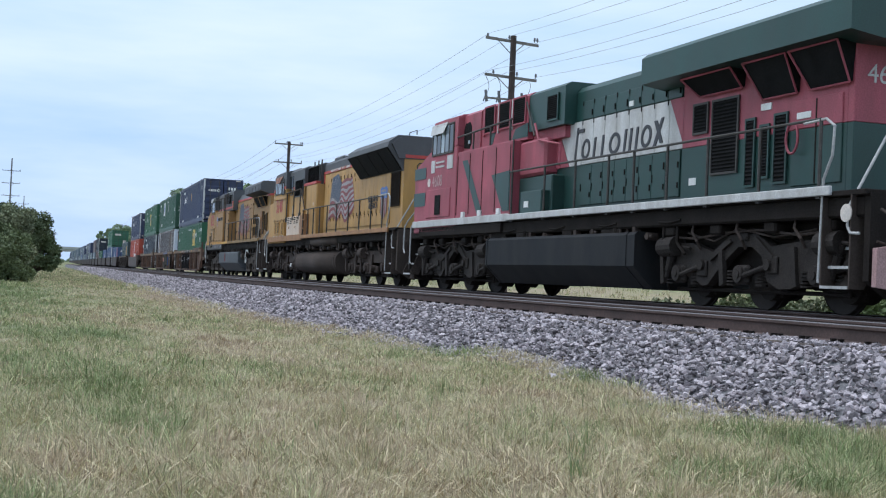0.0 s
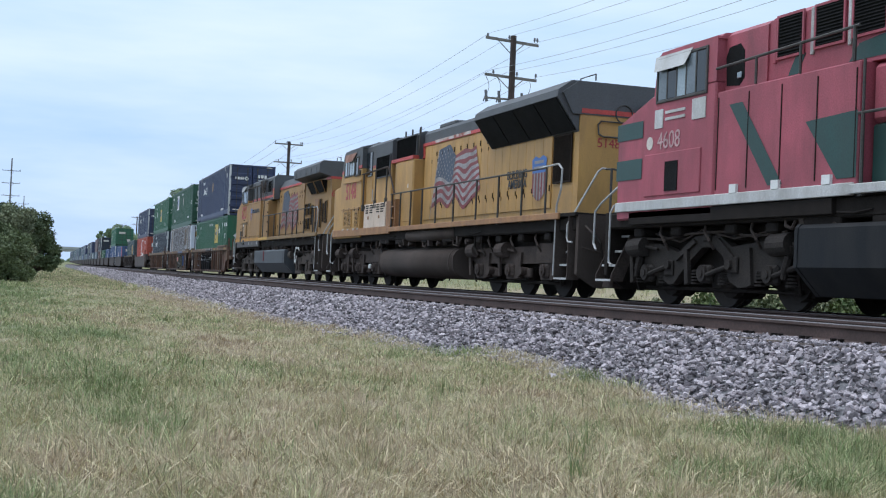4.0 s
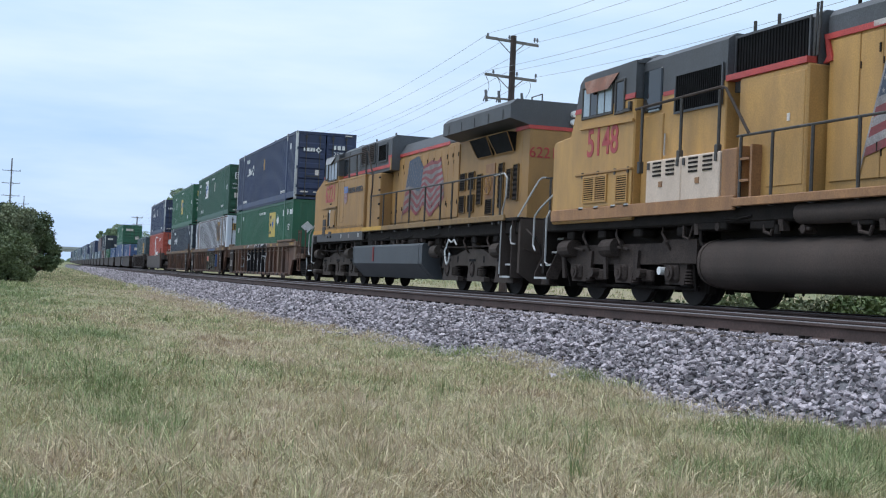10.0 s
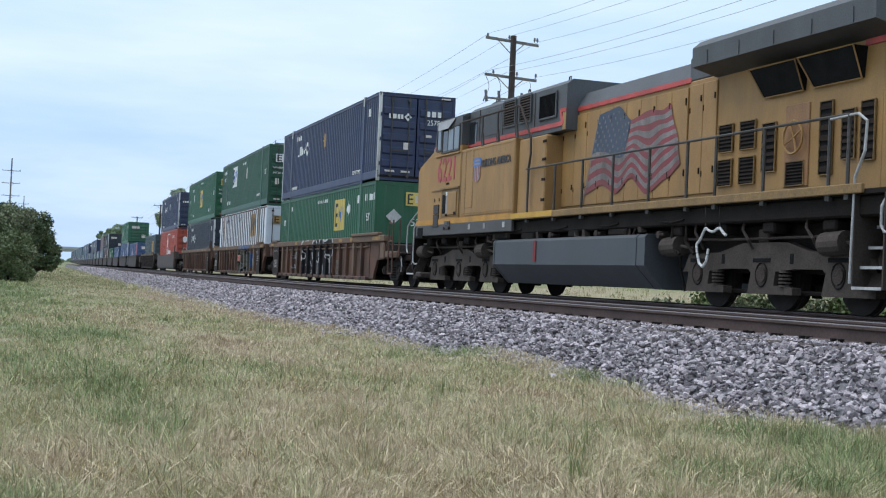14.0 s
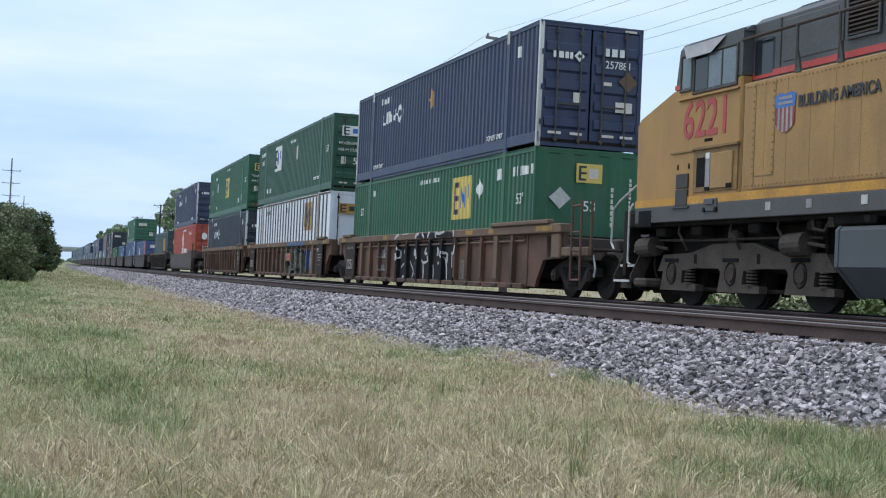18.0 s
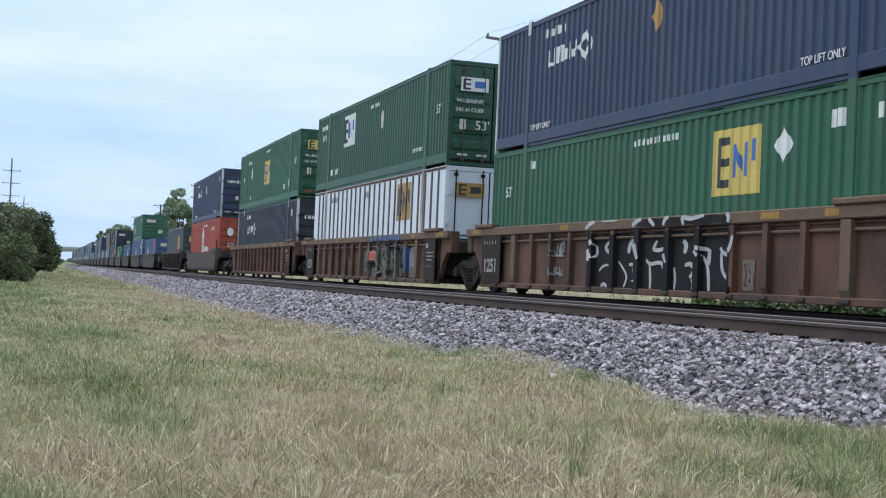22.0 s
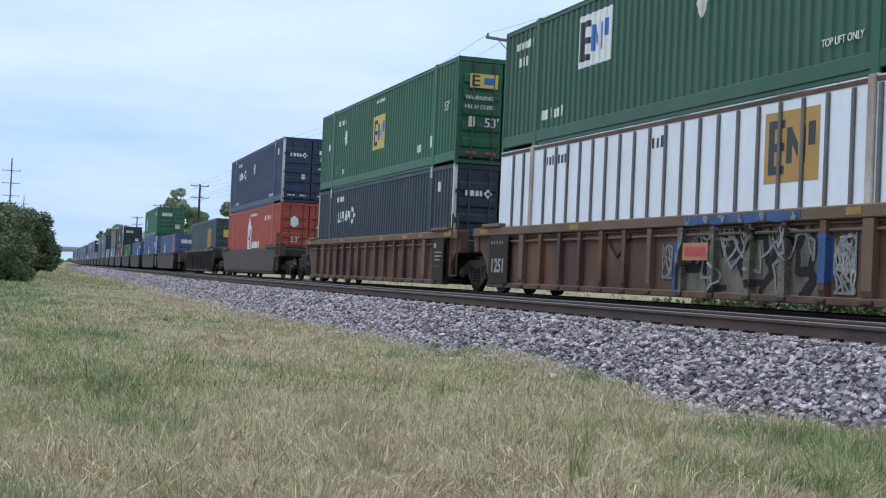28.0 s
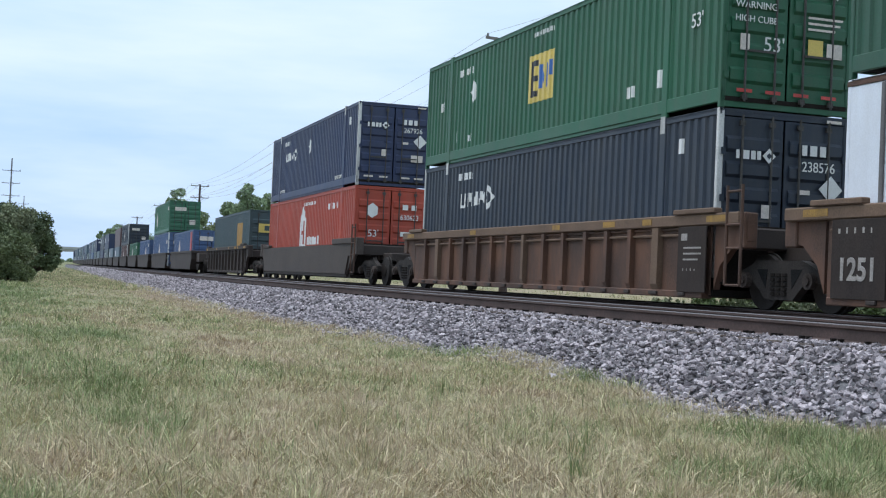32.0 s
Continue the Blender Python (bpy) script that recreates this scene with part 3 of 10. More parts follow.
def stone_shapes(k):
    """A few broken, angular stones of about unit size: hulls of scattered points."""
    out = []
    rs = np.random.RandomState(5)
    for _ in range(k):
        p = rs.normal(size=(9, 3))
        p /= np.linalg.norm(p, axis=1)[:, None]
        p *= rs.uniform(0.8, 1.18, (1, 3)) * rs.uniform(0.78, 1.12, (9, 1))
        bm = bmesh.new()
        for q in p:
            bm.verts.new(q)
        hull = bmesh.ops.convex_hull(bm, input=list(bm.verts))
        bmesh.ops.delete(bm, geom=[g for g in hull["geom_interior"] if isinstance(g, bmesh.types.BMVert)], context="VERTS")
        bmesh.ops.triangulate(bm, faces=list(bm.faces))
        bmesh.ops.recalc_face_normals(bm, faces=list(bm.faces))
        bm.verts.index_update()
        out.append((np.array([tuple(q.co) for q in bm.verts]), np.array([[q.index for q in f.verts] for f in bm.faces])))
        bm.free()
    return out


def turn_matrices(rs, n):
    q = rs.normal(size=(n, 4))
    q /= np.linalg.norm(q, axis=1)[:, None]
    w, x, y, z = q.T
    return np.stack([1 - 2 * (y * y + z * z), 2 * (x * y - z * w), 2 * (x * z + y * w), 2 * (x * y + z * w), 1 - 2 * (x * x + z * z), 2 * (y * z - x * w),
                     2 * (x * z - y * w), 2 * (y * z + x * w), 1 - 2 * (x * x + y * y)], 1).reshape(n, 3, 3)


def big_mesh(name, verts, faces, material, k):
    """One mesh from arrays; every face has k corners."""
    me = bpy.data.meshes.new(name)
    me.vertices.add(len(verts))
    me.vertices.foreach_set("co", np.asarray(verts, np.float32).ravel())
    nf = len(faces)
    me.loops.add(nf * k)
    me.loops.foreach_set("vertex_index", np.asarray(faces, np.int32).ravel())
    me.polygons.add(nf)
    me.polygons.foreach_set("loop_start", np.arange(0, nf * k, k, dtype=np.int32))
    me.update(calc_edges=True)
    me.shade_flat()
    me.materials.append(material)
    return me


def stones_between(rs, n, x0, x1, y0, y1, r0, r1, lift=0.0):
    x = rs.uniform(x0, x1, n)
    y = rs.uniform(y0, y1, n)
    keep = np.array([yy > toe(xx) - drift(xx) - rs.exponential(0.12) for xx, yy in zip(x, y)])
    x, y = x[keep], y[keep]
    n = len(x)
    r = r0 + (r1 - r0) * rs.uniform(0, 1, n) ** 1.5
    z = np.array([max(bed_height(b), GROUND_Z + 0.01) for b in y]) - 0.03 + lift + r * rs.uniform(-0.1, 1.1 if not lift else 0.2, n)
    y = y + np.array([drift(a) for a in x])
    turns, which = turn_matrices(rs, n), rs.randint(0, 10, n)
    vs, fs, k = [], [], 0
    for j, (sv, sf) in enumerate(stone_shapes(10)):
        pick = which == j
        v = np.einsum("nij,kj->nki", turns[pick], sv) * r[pick][:, None, None] * np.array([1, 1, 0.8]) + np.stack([x, y, z], 1)[pick][:, None, :]
        f = sf[None] + (np.arange(pick.sum()) * len(sv))[:, None, None] + k
        vs.append(v.reshape(-1, 3))
        fs.append(f.reshape(-1, 3))
        k += len(vs[-1])
    return np.concatenate(vs), np.concatenate(fs)


def build_stones(bed):
    rs = np.random.RandomState(11)
    sets = [stones_between(rs, 31000, -23, -5, 5.25, 7.98, 0.015, 0.046), stones_between(rs, 25000, -50, -23, 5.9, 7.98, 0.022, 0.050),
            stones_between(rs, 15000, -110, -50, 5.9, 8.0, 0.032, 0.062), stones_between(rs, 7000, -230, -110, 5.9, 8.0, 0.06, 0.10), stones_between(rs, 2500, -24, -5, 8.0, 8.8, 0.03, 0.05), stones_between(rs, 4200, -26, -5, 7.66, 7.92, 0.020, 0.036, 0.045), stones_between(rs, 1600, -50, -26, 7.66, 7.92, 0.030, 0.045, 0.04)]
    k, vs, fs = 0, [], []
    for v, f in sets:
        vs.append(v)
        fs.append(f + k)
        k += len(v)
    # fine pale grit spilt along the foot of the slope
    gx = -1 / rs.uniform(1 / 70, 1 / 5.6, 15000)
    gy = np.array([toe(a) for a in gx]) + rs.normal(0.0, 0.13, len(gx)) * (1 - gx / 60)
    gz = np.array([ground_height(a, b) for a, b in zip(gx, gy)]) + 0.004
    gr = rs.uniform(0.005, 0.013, len(gx)) * (1 - gx / 16)
    sv, sf = stone_shapes(1)[0]
    gv = np.einsum("nij,kj->nki", turn_matrices(rs, len(gx)), sv) * gr[:, None, None] + np.stack([gx, gy, gz], 1)[:, None, :]
    gf = sf[None] + (np.arange(len(gx)) * len(sv))[:, None, None]
    grit = new("grit", big_mesh("grit", gv.reshape(-1, 3), gf.reshape(-1, 3), M["grit"], 3))
    grit.parent = bed
    tagged(grit, "fine pale grit along the foot of the ballast", kind="stuff")
    ob = new("ballast_stones", big_mesh("ballast_stones", np.concatenate(vs), np.concatenate(fs), M["stone"], 3))
    ob.parent = bed
    tagged(ob, "loose grey, white and pinkish crushed stones", kind="stuff")
    base = [big_mesh("stone", sv, sf, M["stone_one"], 3) for sv, sf in stone_shapes(10)]
    for i in range(290):
        x, y = rs.uniform(-12.5, -6.5), rs.uniform(6.0, 7.9)
        if y < toe(x) - 0.05:
            y = 7.9 - rs.uniform(0, 1.2)
        r = rs.uniform(0.026, 0.050)
        m = Matrix.LocRotScale((x, y + drift(x), bed_height(y) + r * 0.35), Euler(rs.uniform(0, 6.28, 3)), (r, r, r * 0.85))
        shared("stone", base[i % 10], bed, m)


def blades(rs, n, place, h0, h1, w0, w1, lean):
    """Bent, tapering grass blades: each a quad and a tip; also how green each stands."""
    p, g = place(n)
    n = len(p)
    clump = np.sin(p[:, 0] * 5.3 + 2.0 * np.sin(p[:, 1] * 4.1)) * np.sin(p[:, 1] * 9.7 + 1.5 * np.sin(p[:, 0] * 3.3))
    h = rs.uniform(h0, h1, n) * rs.uniform(0.5, 1.0, n) * (0.8 + 1.1 * np.clip(g - 0.6, 0, 1)) * (1 + 0.5 * clump)
    w = rs.uniform(w0, w1, n)
    a = rs.uniform(0, 2 * np.pi, n)
    # neighbours lean the same way, in swirls
    b = 2.6 * np.sin(p[:, 0] * 1.7 + 1.3 * np.sin(p[:, 1] * 2.9)) + 2.2 * np.sin(p[:, 1] * 3.3 - p[:, 0] * 0.8) + rs.normal(0, 1.3, n)
    l = rs.exponential(lean, n).clip(0, 2.4) * h
    sx, sy = np.cos(a) * w / 2, np.sin(a) * w / 2
    lx, ly = np.cos(b) * l, np.sin(b) * l
    q = np.empty((n, 5, 3))
    q[:, 0] = p - np.stack([sx, sy, 0 * sx], 1)
    q[:, 1] = p + np.stack([sx, sy, 0 * sx], 1)
    mid = p + np.stack([lx * 0.42, ly * 0.42, h * 0.6], 1)
    q[:, 2] = mid + np.stack([sx * 0.7, sy * 0.7, 0 * sx], 1)
    q[:, 3] = mid - np.stack([sx * 0.7, sy * 0.7, 0 * sx], 1)
    q[:, 4] = p + np.stack([lx, ly, h * np.clip(1.25 - 0.45 * l / h, 0.25, 1.0)], 1)
    k = np.arange(n)[:, None] * 5
    f = np.concatenate([k + np.array([[0, 1, 2]]), k + np.array([[0, 2, 3]]), k + np.array([[3, 2, 4]])], 1).reshape(-1, 3)
    return q.reshape(-1, 3), f, g.repeat(5)


def tufts(rs, x, y, k, spread):
    """k blades round each place, and how green they are."""
    z = np.array([ground_height(a, b) for a, b in zip(x, y)]).repeat(k)
    g = np.clip(np.array([lush(a, b) for a, b in zip(x, y)]) + rs.normal(0, 0.15, len(x)), 0, 1).repeat(k)
    s = spread * (1 - x.repeat(k) / 25)
    x, y = x.repeat(k) + rs.normal(0, 1, len(x) * k) * s, y.repeat(k) + rs.normal(0, 1, len(x) * k) * s
    return np.stack([x, y, z - 0.01], 1), g


def meadow(rs, x0, x1, y_lo, y_hi, clump):
    """Places on the verge between two edges, gathered in tufts."""
    def place(n):
        x = -1 / rs.uniform(1 / -x0, 1 / -x1, max(1, n // clump))
        lo, hi = y_lo(x), y_hi(x)
        return tufts(rs, x, lo + (hi - lo) * rs.uniform(0, 1, len(x)), clump, 0.035)
    return place


def grass_object(name, sets, label):
    k, vs, fs, gs = 0, [], [], []
    for v, f, g in sets:
        vs.append(v)
        fs.append(f + k)
        gs.append(g)
        k += len(v)
    me = big_mesh(name, np.concatenate(vs), np.concatenate(fs), M["grass"], 3)
    me.attributes.new("lush", "FLOAT", "POINT").data.foreach_set("value", np.concatenate(gs).astype(np.float32))
    return tagged(new(name, me), label, "grass", kind="stuff")


def build_grass():
    rs = np.random.RandomState(3)
    left = lambda x: -0.02 * -x - 0.15
    right = lambda x: np.minimum(0.80 * -x + 0.3, np.array([toe(a) for a in x]) - 0.02)
    grass_object("grass", [blades(rs, 100000, meadow(rs, -10.5, -5.0, left, right, 14), 0.05, 0.165, 0.0028, 0.0062, 1.05),
                           blades(rs, 76000, meadow(rs, -22, -10.5, left, right, 12), 0.04, 0.135, 0.005, 0.011, 1.05),
                           blades(rs, 46000, meadow(rs, -55, -22, left, right, 8), 0.04, 0.12, 0.010, 0.022, 0.9),
                           blades(rs, 24000, meadow(rs, -130, -55, left, right, 6), 0.06, 0.15, 0.03, 0.06, 0.6),
                           blades(rs, 14000, meadow(rs, -300, -130, left, right, 6), 0.08, 0.2, 0.07, 0.12, 0.6)], "short mown grass, straw-coloured with green patches")
    # thinner turf round about the camera

    def around(n):
        m = n // 8
        x, y = rs.uniform(-26, 12, m), rs.uniform(-14, 5.2, m)
        keep = (y < left(np.minimum(x, -0.1))) | (x > -5)
        return tufts(rs, x[keep], y[keep], 8, 0.05)
    grass_object("verge_grass", [blades(rs, 26000, around, 0.04, 0.12, 0.010, 0.018, 1.0)], "short mown grass round about")
    # the longer fringe along the stones

    def fringe(n):
        x = -1 / rs.uniform(1 / 60, 1 / 5.5, n // 10)
        return tufts(rs, x, np.array([toe(a) for a in x]) - np.abs(rs.normal(0, 0.16, len(x))) * (1 - x / 40) + 0.05, 10, 0.035)
    grass_object("grass_fringe", [blades(rs, 9000, fringe, 0.05, 0.16, 0.004, 0.009, 0.9)], "longer ragged grass along the edge of the ballast")
    # long dry stalks lying in the mown turf

    def stalks(n):
        x = -1 / rs.uniform(1 / 13, 1 / 5.2, n)
        p, g = tufts(rs, x, rs.uniform(0.02, 0.68, n) * -x, 1, 0.01)
        return p, np.clip(0.22 + rs.normal(0, 0.08, n), 0, 1)
    grass_object("dry_stalks", [blades(rs, 8000, stalks, 0.10, 0.26, 0.0035, 0.007, 1.6)], "long dry straw stalks lying in the turf")
    # the dense green tuft by the stones

    def tuft(n):
        m = n // 10
        p, g = tufts(rs, -7.45 + rs.normal(0, 0.42, m), 5.3 + rs.normal(0, 0.26, m), 10, 0.03)
        return p, np.clip(g + rs.normal(0.0, 0.14, len(g)), 0, 1)
    grass_object("green_tuft", [blades(rs, 4200, tuft, 0.07, 0.18, 0.003, 0.007, 0.7)], "dense dark green grass tuft by the ballast")
    # the verge beyond the tracks, seen under the train

    def far_side(n):
        x = -rs.uniform(12, 130, n // 8)
        y = np.array([drift(a) for a in x]) + 16 + rs.uniform(0, 16, len(x)) ** 1.2
        p = np.stack([x.repeat(8) + rs.normal(0, 0.12, len(x) * 8), y.repeat(8) + rs.normal(0, 0.12, len(x) * 8), np.full(len(x) * 8, 0.0)], 1)
        p[:, 2] = [ground_height(a, b) - 0.02 for a, b in p[:, :2]]
        return p, 0.55 + rs.normal(0, 0.12, len(p))
    grass_object("far_verge_grass", [blades(rs, 30000, far_side, 0.12, 0.36, 0.02, 0.05, 0.5)], "rough pale green grass beyond the tracks")


def build_weeds():
    """A few tall stems that stand out of the mown grass."""
    rs = random.Random(8)
    for (x, y, h, k) in ((-7.74, 3.46, 0.18, 3), (-6.6, 3.18, 0.22, 4), (-5.85, 2.76, 0.36, 4), (-6.2, 2.92, 0.24, 3), (-7.3, 3.5, 0.2, 4), (-10.6, 3.75, 0.22, 4), (-8.1, 3.05, 0.20, 4), (-11.6, 2.55, 0.20, 4), (-14.0, 1.75, 0.20, 4), (-9.9, 2.75, 0.16, 4), (-7.4, 4.6, 0.2, 5), (-7.0, 3.3, 0.30, 5), (-7.05, 3.42, 0.32, 5), (-6.75, 3.25, 0.26, 4), (-8.0, 3.61, 0.24, 3), (-6.05, 2.9, 0.24, 5), (-9.4, 4.5, 0.24, 4), (-9.16, 3.15, 0.2, 4), (-11.1, 4.3, 0.22, 4), (-7.8, 1.96, 0.14, 5), (-9.73, 2.82, 0.15, 5), (-8.8, 2.4, 0.16, 4), (-6.5, 3.6, 0.22, 4), (-12.6, 3.4, 0.2, 4)):
        top = thing("weed", "thin green grass stem standing out of the mown turf", "weed", "tall stems in the grass")
        z = ground_height(x, y)
        top.location = (x, y, z - 0.01)
        for i in range(k):
            a, l = rs.uniform(0, 6.28), rs.uniform(0.1, 0.5)
            hh = h * rs.uniform(0.55, 1)
            sh = Shape()
            pts = [(math.cos(a) * l * hh * t ** 2, math.sin(a) * l * hh * t ** 2, hh * t) for t in (0, 0.35, 0.7, 1.0)]
            for j, (p, q) in enumerate(zip(pts[:-1], pts[1:])):
                w0, w1 = 0.0052 * (1 - j / 3.5), 0.0052 * (1 - (j + 1) / 3.05)
                sh.quad((p[0] - w0, p[1] + w0, p[2]), (p[0] + w0, p[1] - w0, p[2]), (q[0] + w1, q[1] - w1, q[2]), (q[0] - w1, q[1] + w1, q[2]))
            part("blade", sh, M["stem"], top)


# ---- trees and shrubs ----
def leaf_cloud(rs, blobs, n, size):
    """Leaves scattered in and on uneven clumps: small folded quads turned all ways."""
    blobs = np.asarray(blobs, float)
    vol = blobs[:, 3] ** 2
    k = rs.choice(len(blobs), n, p=vol / vol.sum())
    d = rs.normal(size=(n, 3))
    d /= np.linalg.norm(d, axis=1)[:, None]
    r = blobs[k, 3] * rs.uniform(0.35, 1.0, n) ** 0.5 * rs.uniform(0.8, 1.15, n)
    c = blobs[k, :3] + d * r[:, None] * np.array([1, 1, 0.85])
    s = size * rs.uniform(0.6, 1.4, n)
    t = turn_matrices(rs, n)
    base = np.array([[-0.5, -0.5, 0], [0.6, -0.35, 0.12], [0.5, 0.5, 0], [-0.4, 0.55, 0.12]])
    v = np.einsum("nij,kj->nki", t, base) * s[:, None, None] + c[:, None]
    return v.reshape(-1, 3), np.arange(n * 4).reshape(-1, 4)


def build_tree(x, y, height, width, leaf, label, seed, name="tree", trunk=0.35, leaves=2600, size=0.30, low=0.3):
    rs = np.random.RandomState(seed)
    top = thing(name, label, "tree" if name == "tree" else "bush", "trees along the railway" if name == "tree" else "")
    top.location = (x, y, GROUND_Z - 0.05)
    sh = Shape()
    r = max(0.05, height * 0.022)
    bend = rs.normal(0, 0.04, 2) * height
    fork = height * trunk
    sh.cyl((0, 0, 0), (bend[0] * 0.4, bend[1] * 0.4, fork), r, 9, r * 0.72)
    blobs = []
    n = 20 if name == "tree" else 30
    for i in range(n):
        a = i * 2.4 + rs.uniform(-0.4, 0.4)
        out = width * 0.5 * rs.uniform(0.25, 0.85)
        h = height * rs.uniform(low + 0.08, 0.90)
        tip = (math.cos(a) * out, math.sin(a) * out, h)
        if i == 0:
            tip = (bend[0], bend[1], height * 0.9)
        mid = tuple(np.array(tip) * 0.5 + np.array((bend[0] * 0.2, bend[1] * 0.2, fork * 0.35)))
        root = (bend[0] * 0.3, bend[1] * 0.3, fork * rs.uniform(0.7, 1.0))
        sh.cyl(root, mid, r * 0.42, 6, r * 0.28)
        sh.cyl(mid, tip, r * 0.28, 5, r * 0.08)
        blobs.append((*tip, width * (rs.uniform(0.09, 0.19) if name == "tree" else rs.uniform(0.09, 0.17))))
        blobs.append((*(np.array(tip) * 0.75 + np.array(mid) * 0.25 + rs.normal(0, width * 0.07, 3)), width * (rs.uniform(0.07, 0.14) if name == "tree" else rs.uniform(0.07, 0.14))))
    blobs = [b for b in blobs if b[2] > b[3] * 0.6]
    part("trunk", sh, M["bark"], top)
    v, f = leaf_cloud(rs, blobs, leaves, size)
    v[:, 2] = np.maximum(v[:, 2], 0.03)
    ob = new("crown", big_mesh("crown", v, f, leaf, 4))
    ob.parent = top
    return top


def build_greens():
    # the dense dark thicket near the line, on the camera's side
    build_tree(-77, 0.2, 3.5, 4.6, M["leaf_bush"], "dense deep green bush by the verge", 1, "bush", 0.12, 30000, 0.075, 0.0)
    build_tree(-79, -2.2, 3.9, 4.6, M["leaf_bush"], "dense dark green bush by the verge", 2, "bush", 0.12, 26000, 0.075, 0.0)
    build_tree(-84, 1.1, 4.5, 4.4, M["leaf_pale"], "tall olive green bush with pale dusty tips", 3, "bush", 0.15, 18000, 0.09, 0.02)
    build_tree(-86, -1.2, 4.9, 5.0, M["leaf_pale"], "grey-green dusty bush top behind the thicket", 4, "bush", 0.2, 13000, 0.10, 0.3)
    build_tree(-92, 1.5, 4.9, 4.8, M["leaf_dark"], "dark bush leaning towards the line", 5, "bush", 0.1, 16000, 0.10, 0.36)
    build_tree(-112, 3.9, 4.2, 4.0, M["leaf_dark"], "dark ragged bush with twigs held out", 6, "bush", 0.08, 8000, 0.15, 0.0)
    build_tree(-66, 0.7, 2.1, 3.2, M["leaf_bush"], "low dark bush at the foot of the thicket", 7, "bush", 0.08, 11000, 0.07, 0.0)
    build_tree(-80, -3.8, 5.0, 5.0, M["leaf_mid"], "dense green bush by the verge", 9, "bush", 0.1, 9000, 0.13, 0.0)
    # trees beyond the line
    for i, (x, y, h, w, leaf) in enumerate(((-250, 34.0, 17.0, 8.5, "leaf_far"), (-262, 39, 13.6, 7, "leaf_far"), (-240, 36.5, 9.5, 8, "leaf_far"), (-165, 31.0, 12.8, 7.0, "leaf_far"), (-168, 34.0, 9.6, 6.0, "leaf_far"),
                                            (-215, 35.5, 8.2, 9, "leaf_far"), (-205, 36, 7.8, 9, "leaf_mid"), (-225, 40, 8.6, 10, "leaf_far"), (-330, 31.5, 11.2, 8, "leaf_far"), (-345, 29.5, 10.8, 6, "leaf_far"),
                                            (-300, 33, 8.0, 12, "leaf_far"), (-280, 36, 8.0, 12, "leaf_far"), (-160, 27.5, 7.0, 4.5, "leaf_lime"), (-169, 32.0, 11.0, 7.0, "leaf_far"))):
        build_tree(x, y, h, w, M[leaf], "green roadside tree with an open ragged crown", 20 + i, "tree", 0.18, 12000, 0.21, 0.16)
    # darker trees behind the line further on
    for i, (x, y, h, w) in enumerate(((-61.5, 45, 7.4, 5.5), (-56.0, 46, 7.0, 6.0))):
        build_tree(x, y, h, w, M["leaf_dark"], "dark green tree across the railway", 80 + i, "tree", 0.2, 9000, 0.17, 0.1)
    # weeds and low shrubs seen under the train
    for i, (x, y, h, w) in enumerate(((-19.2, 16.9, 0.85, 2.2), (-20.8, 17.2, 0.95, 2.2), (-22.3, 16.9, 1.0, 2.0), (-23.8, 17.3, 1.05, 2.2), (-25.4, 17.0, 0.95, 2.0), (-17.6, 16.8, 0.75, 2.2), (-27.2, 17.4, 0.8, 1.4), (-29.4, 17.2, 0.6, 1.2), (-16.0, 16.8, 0.7, 2.2),
                                      (-21.5, 18.4, 1.1, 2.4), (-28.6, 18.2, 0.95, 2.0), (-31.0, 18.6, 0.9, 2.0), (-33.5, 18.4, 0.7, 1.6), (-24.6, 18.6, 1.15, 2.4), (-18.4, 18.2, 1.0, 2.4))):
        build_tree(x, y + drift(x), h, w, M[("leaf_pale", "leaf_mid", "leaf_weed")[i % 3]], "low leafy weeds beyond the tracks", 50 + i, "bush", 0.1, 2400, 0.07, 0.0)


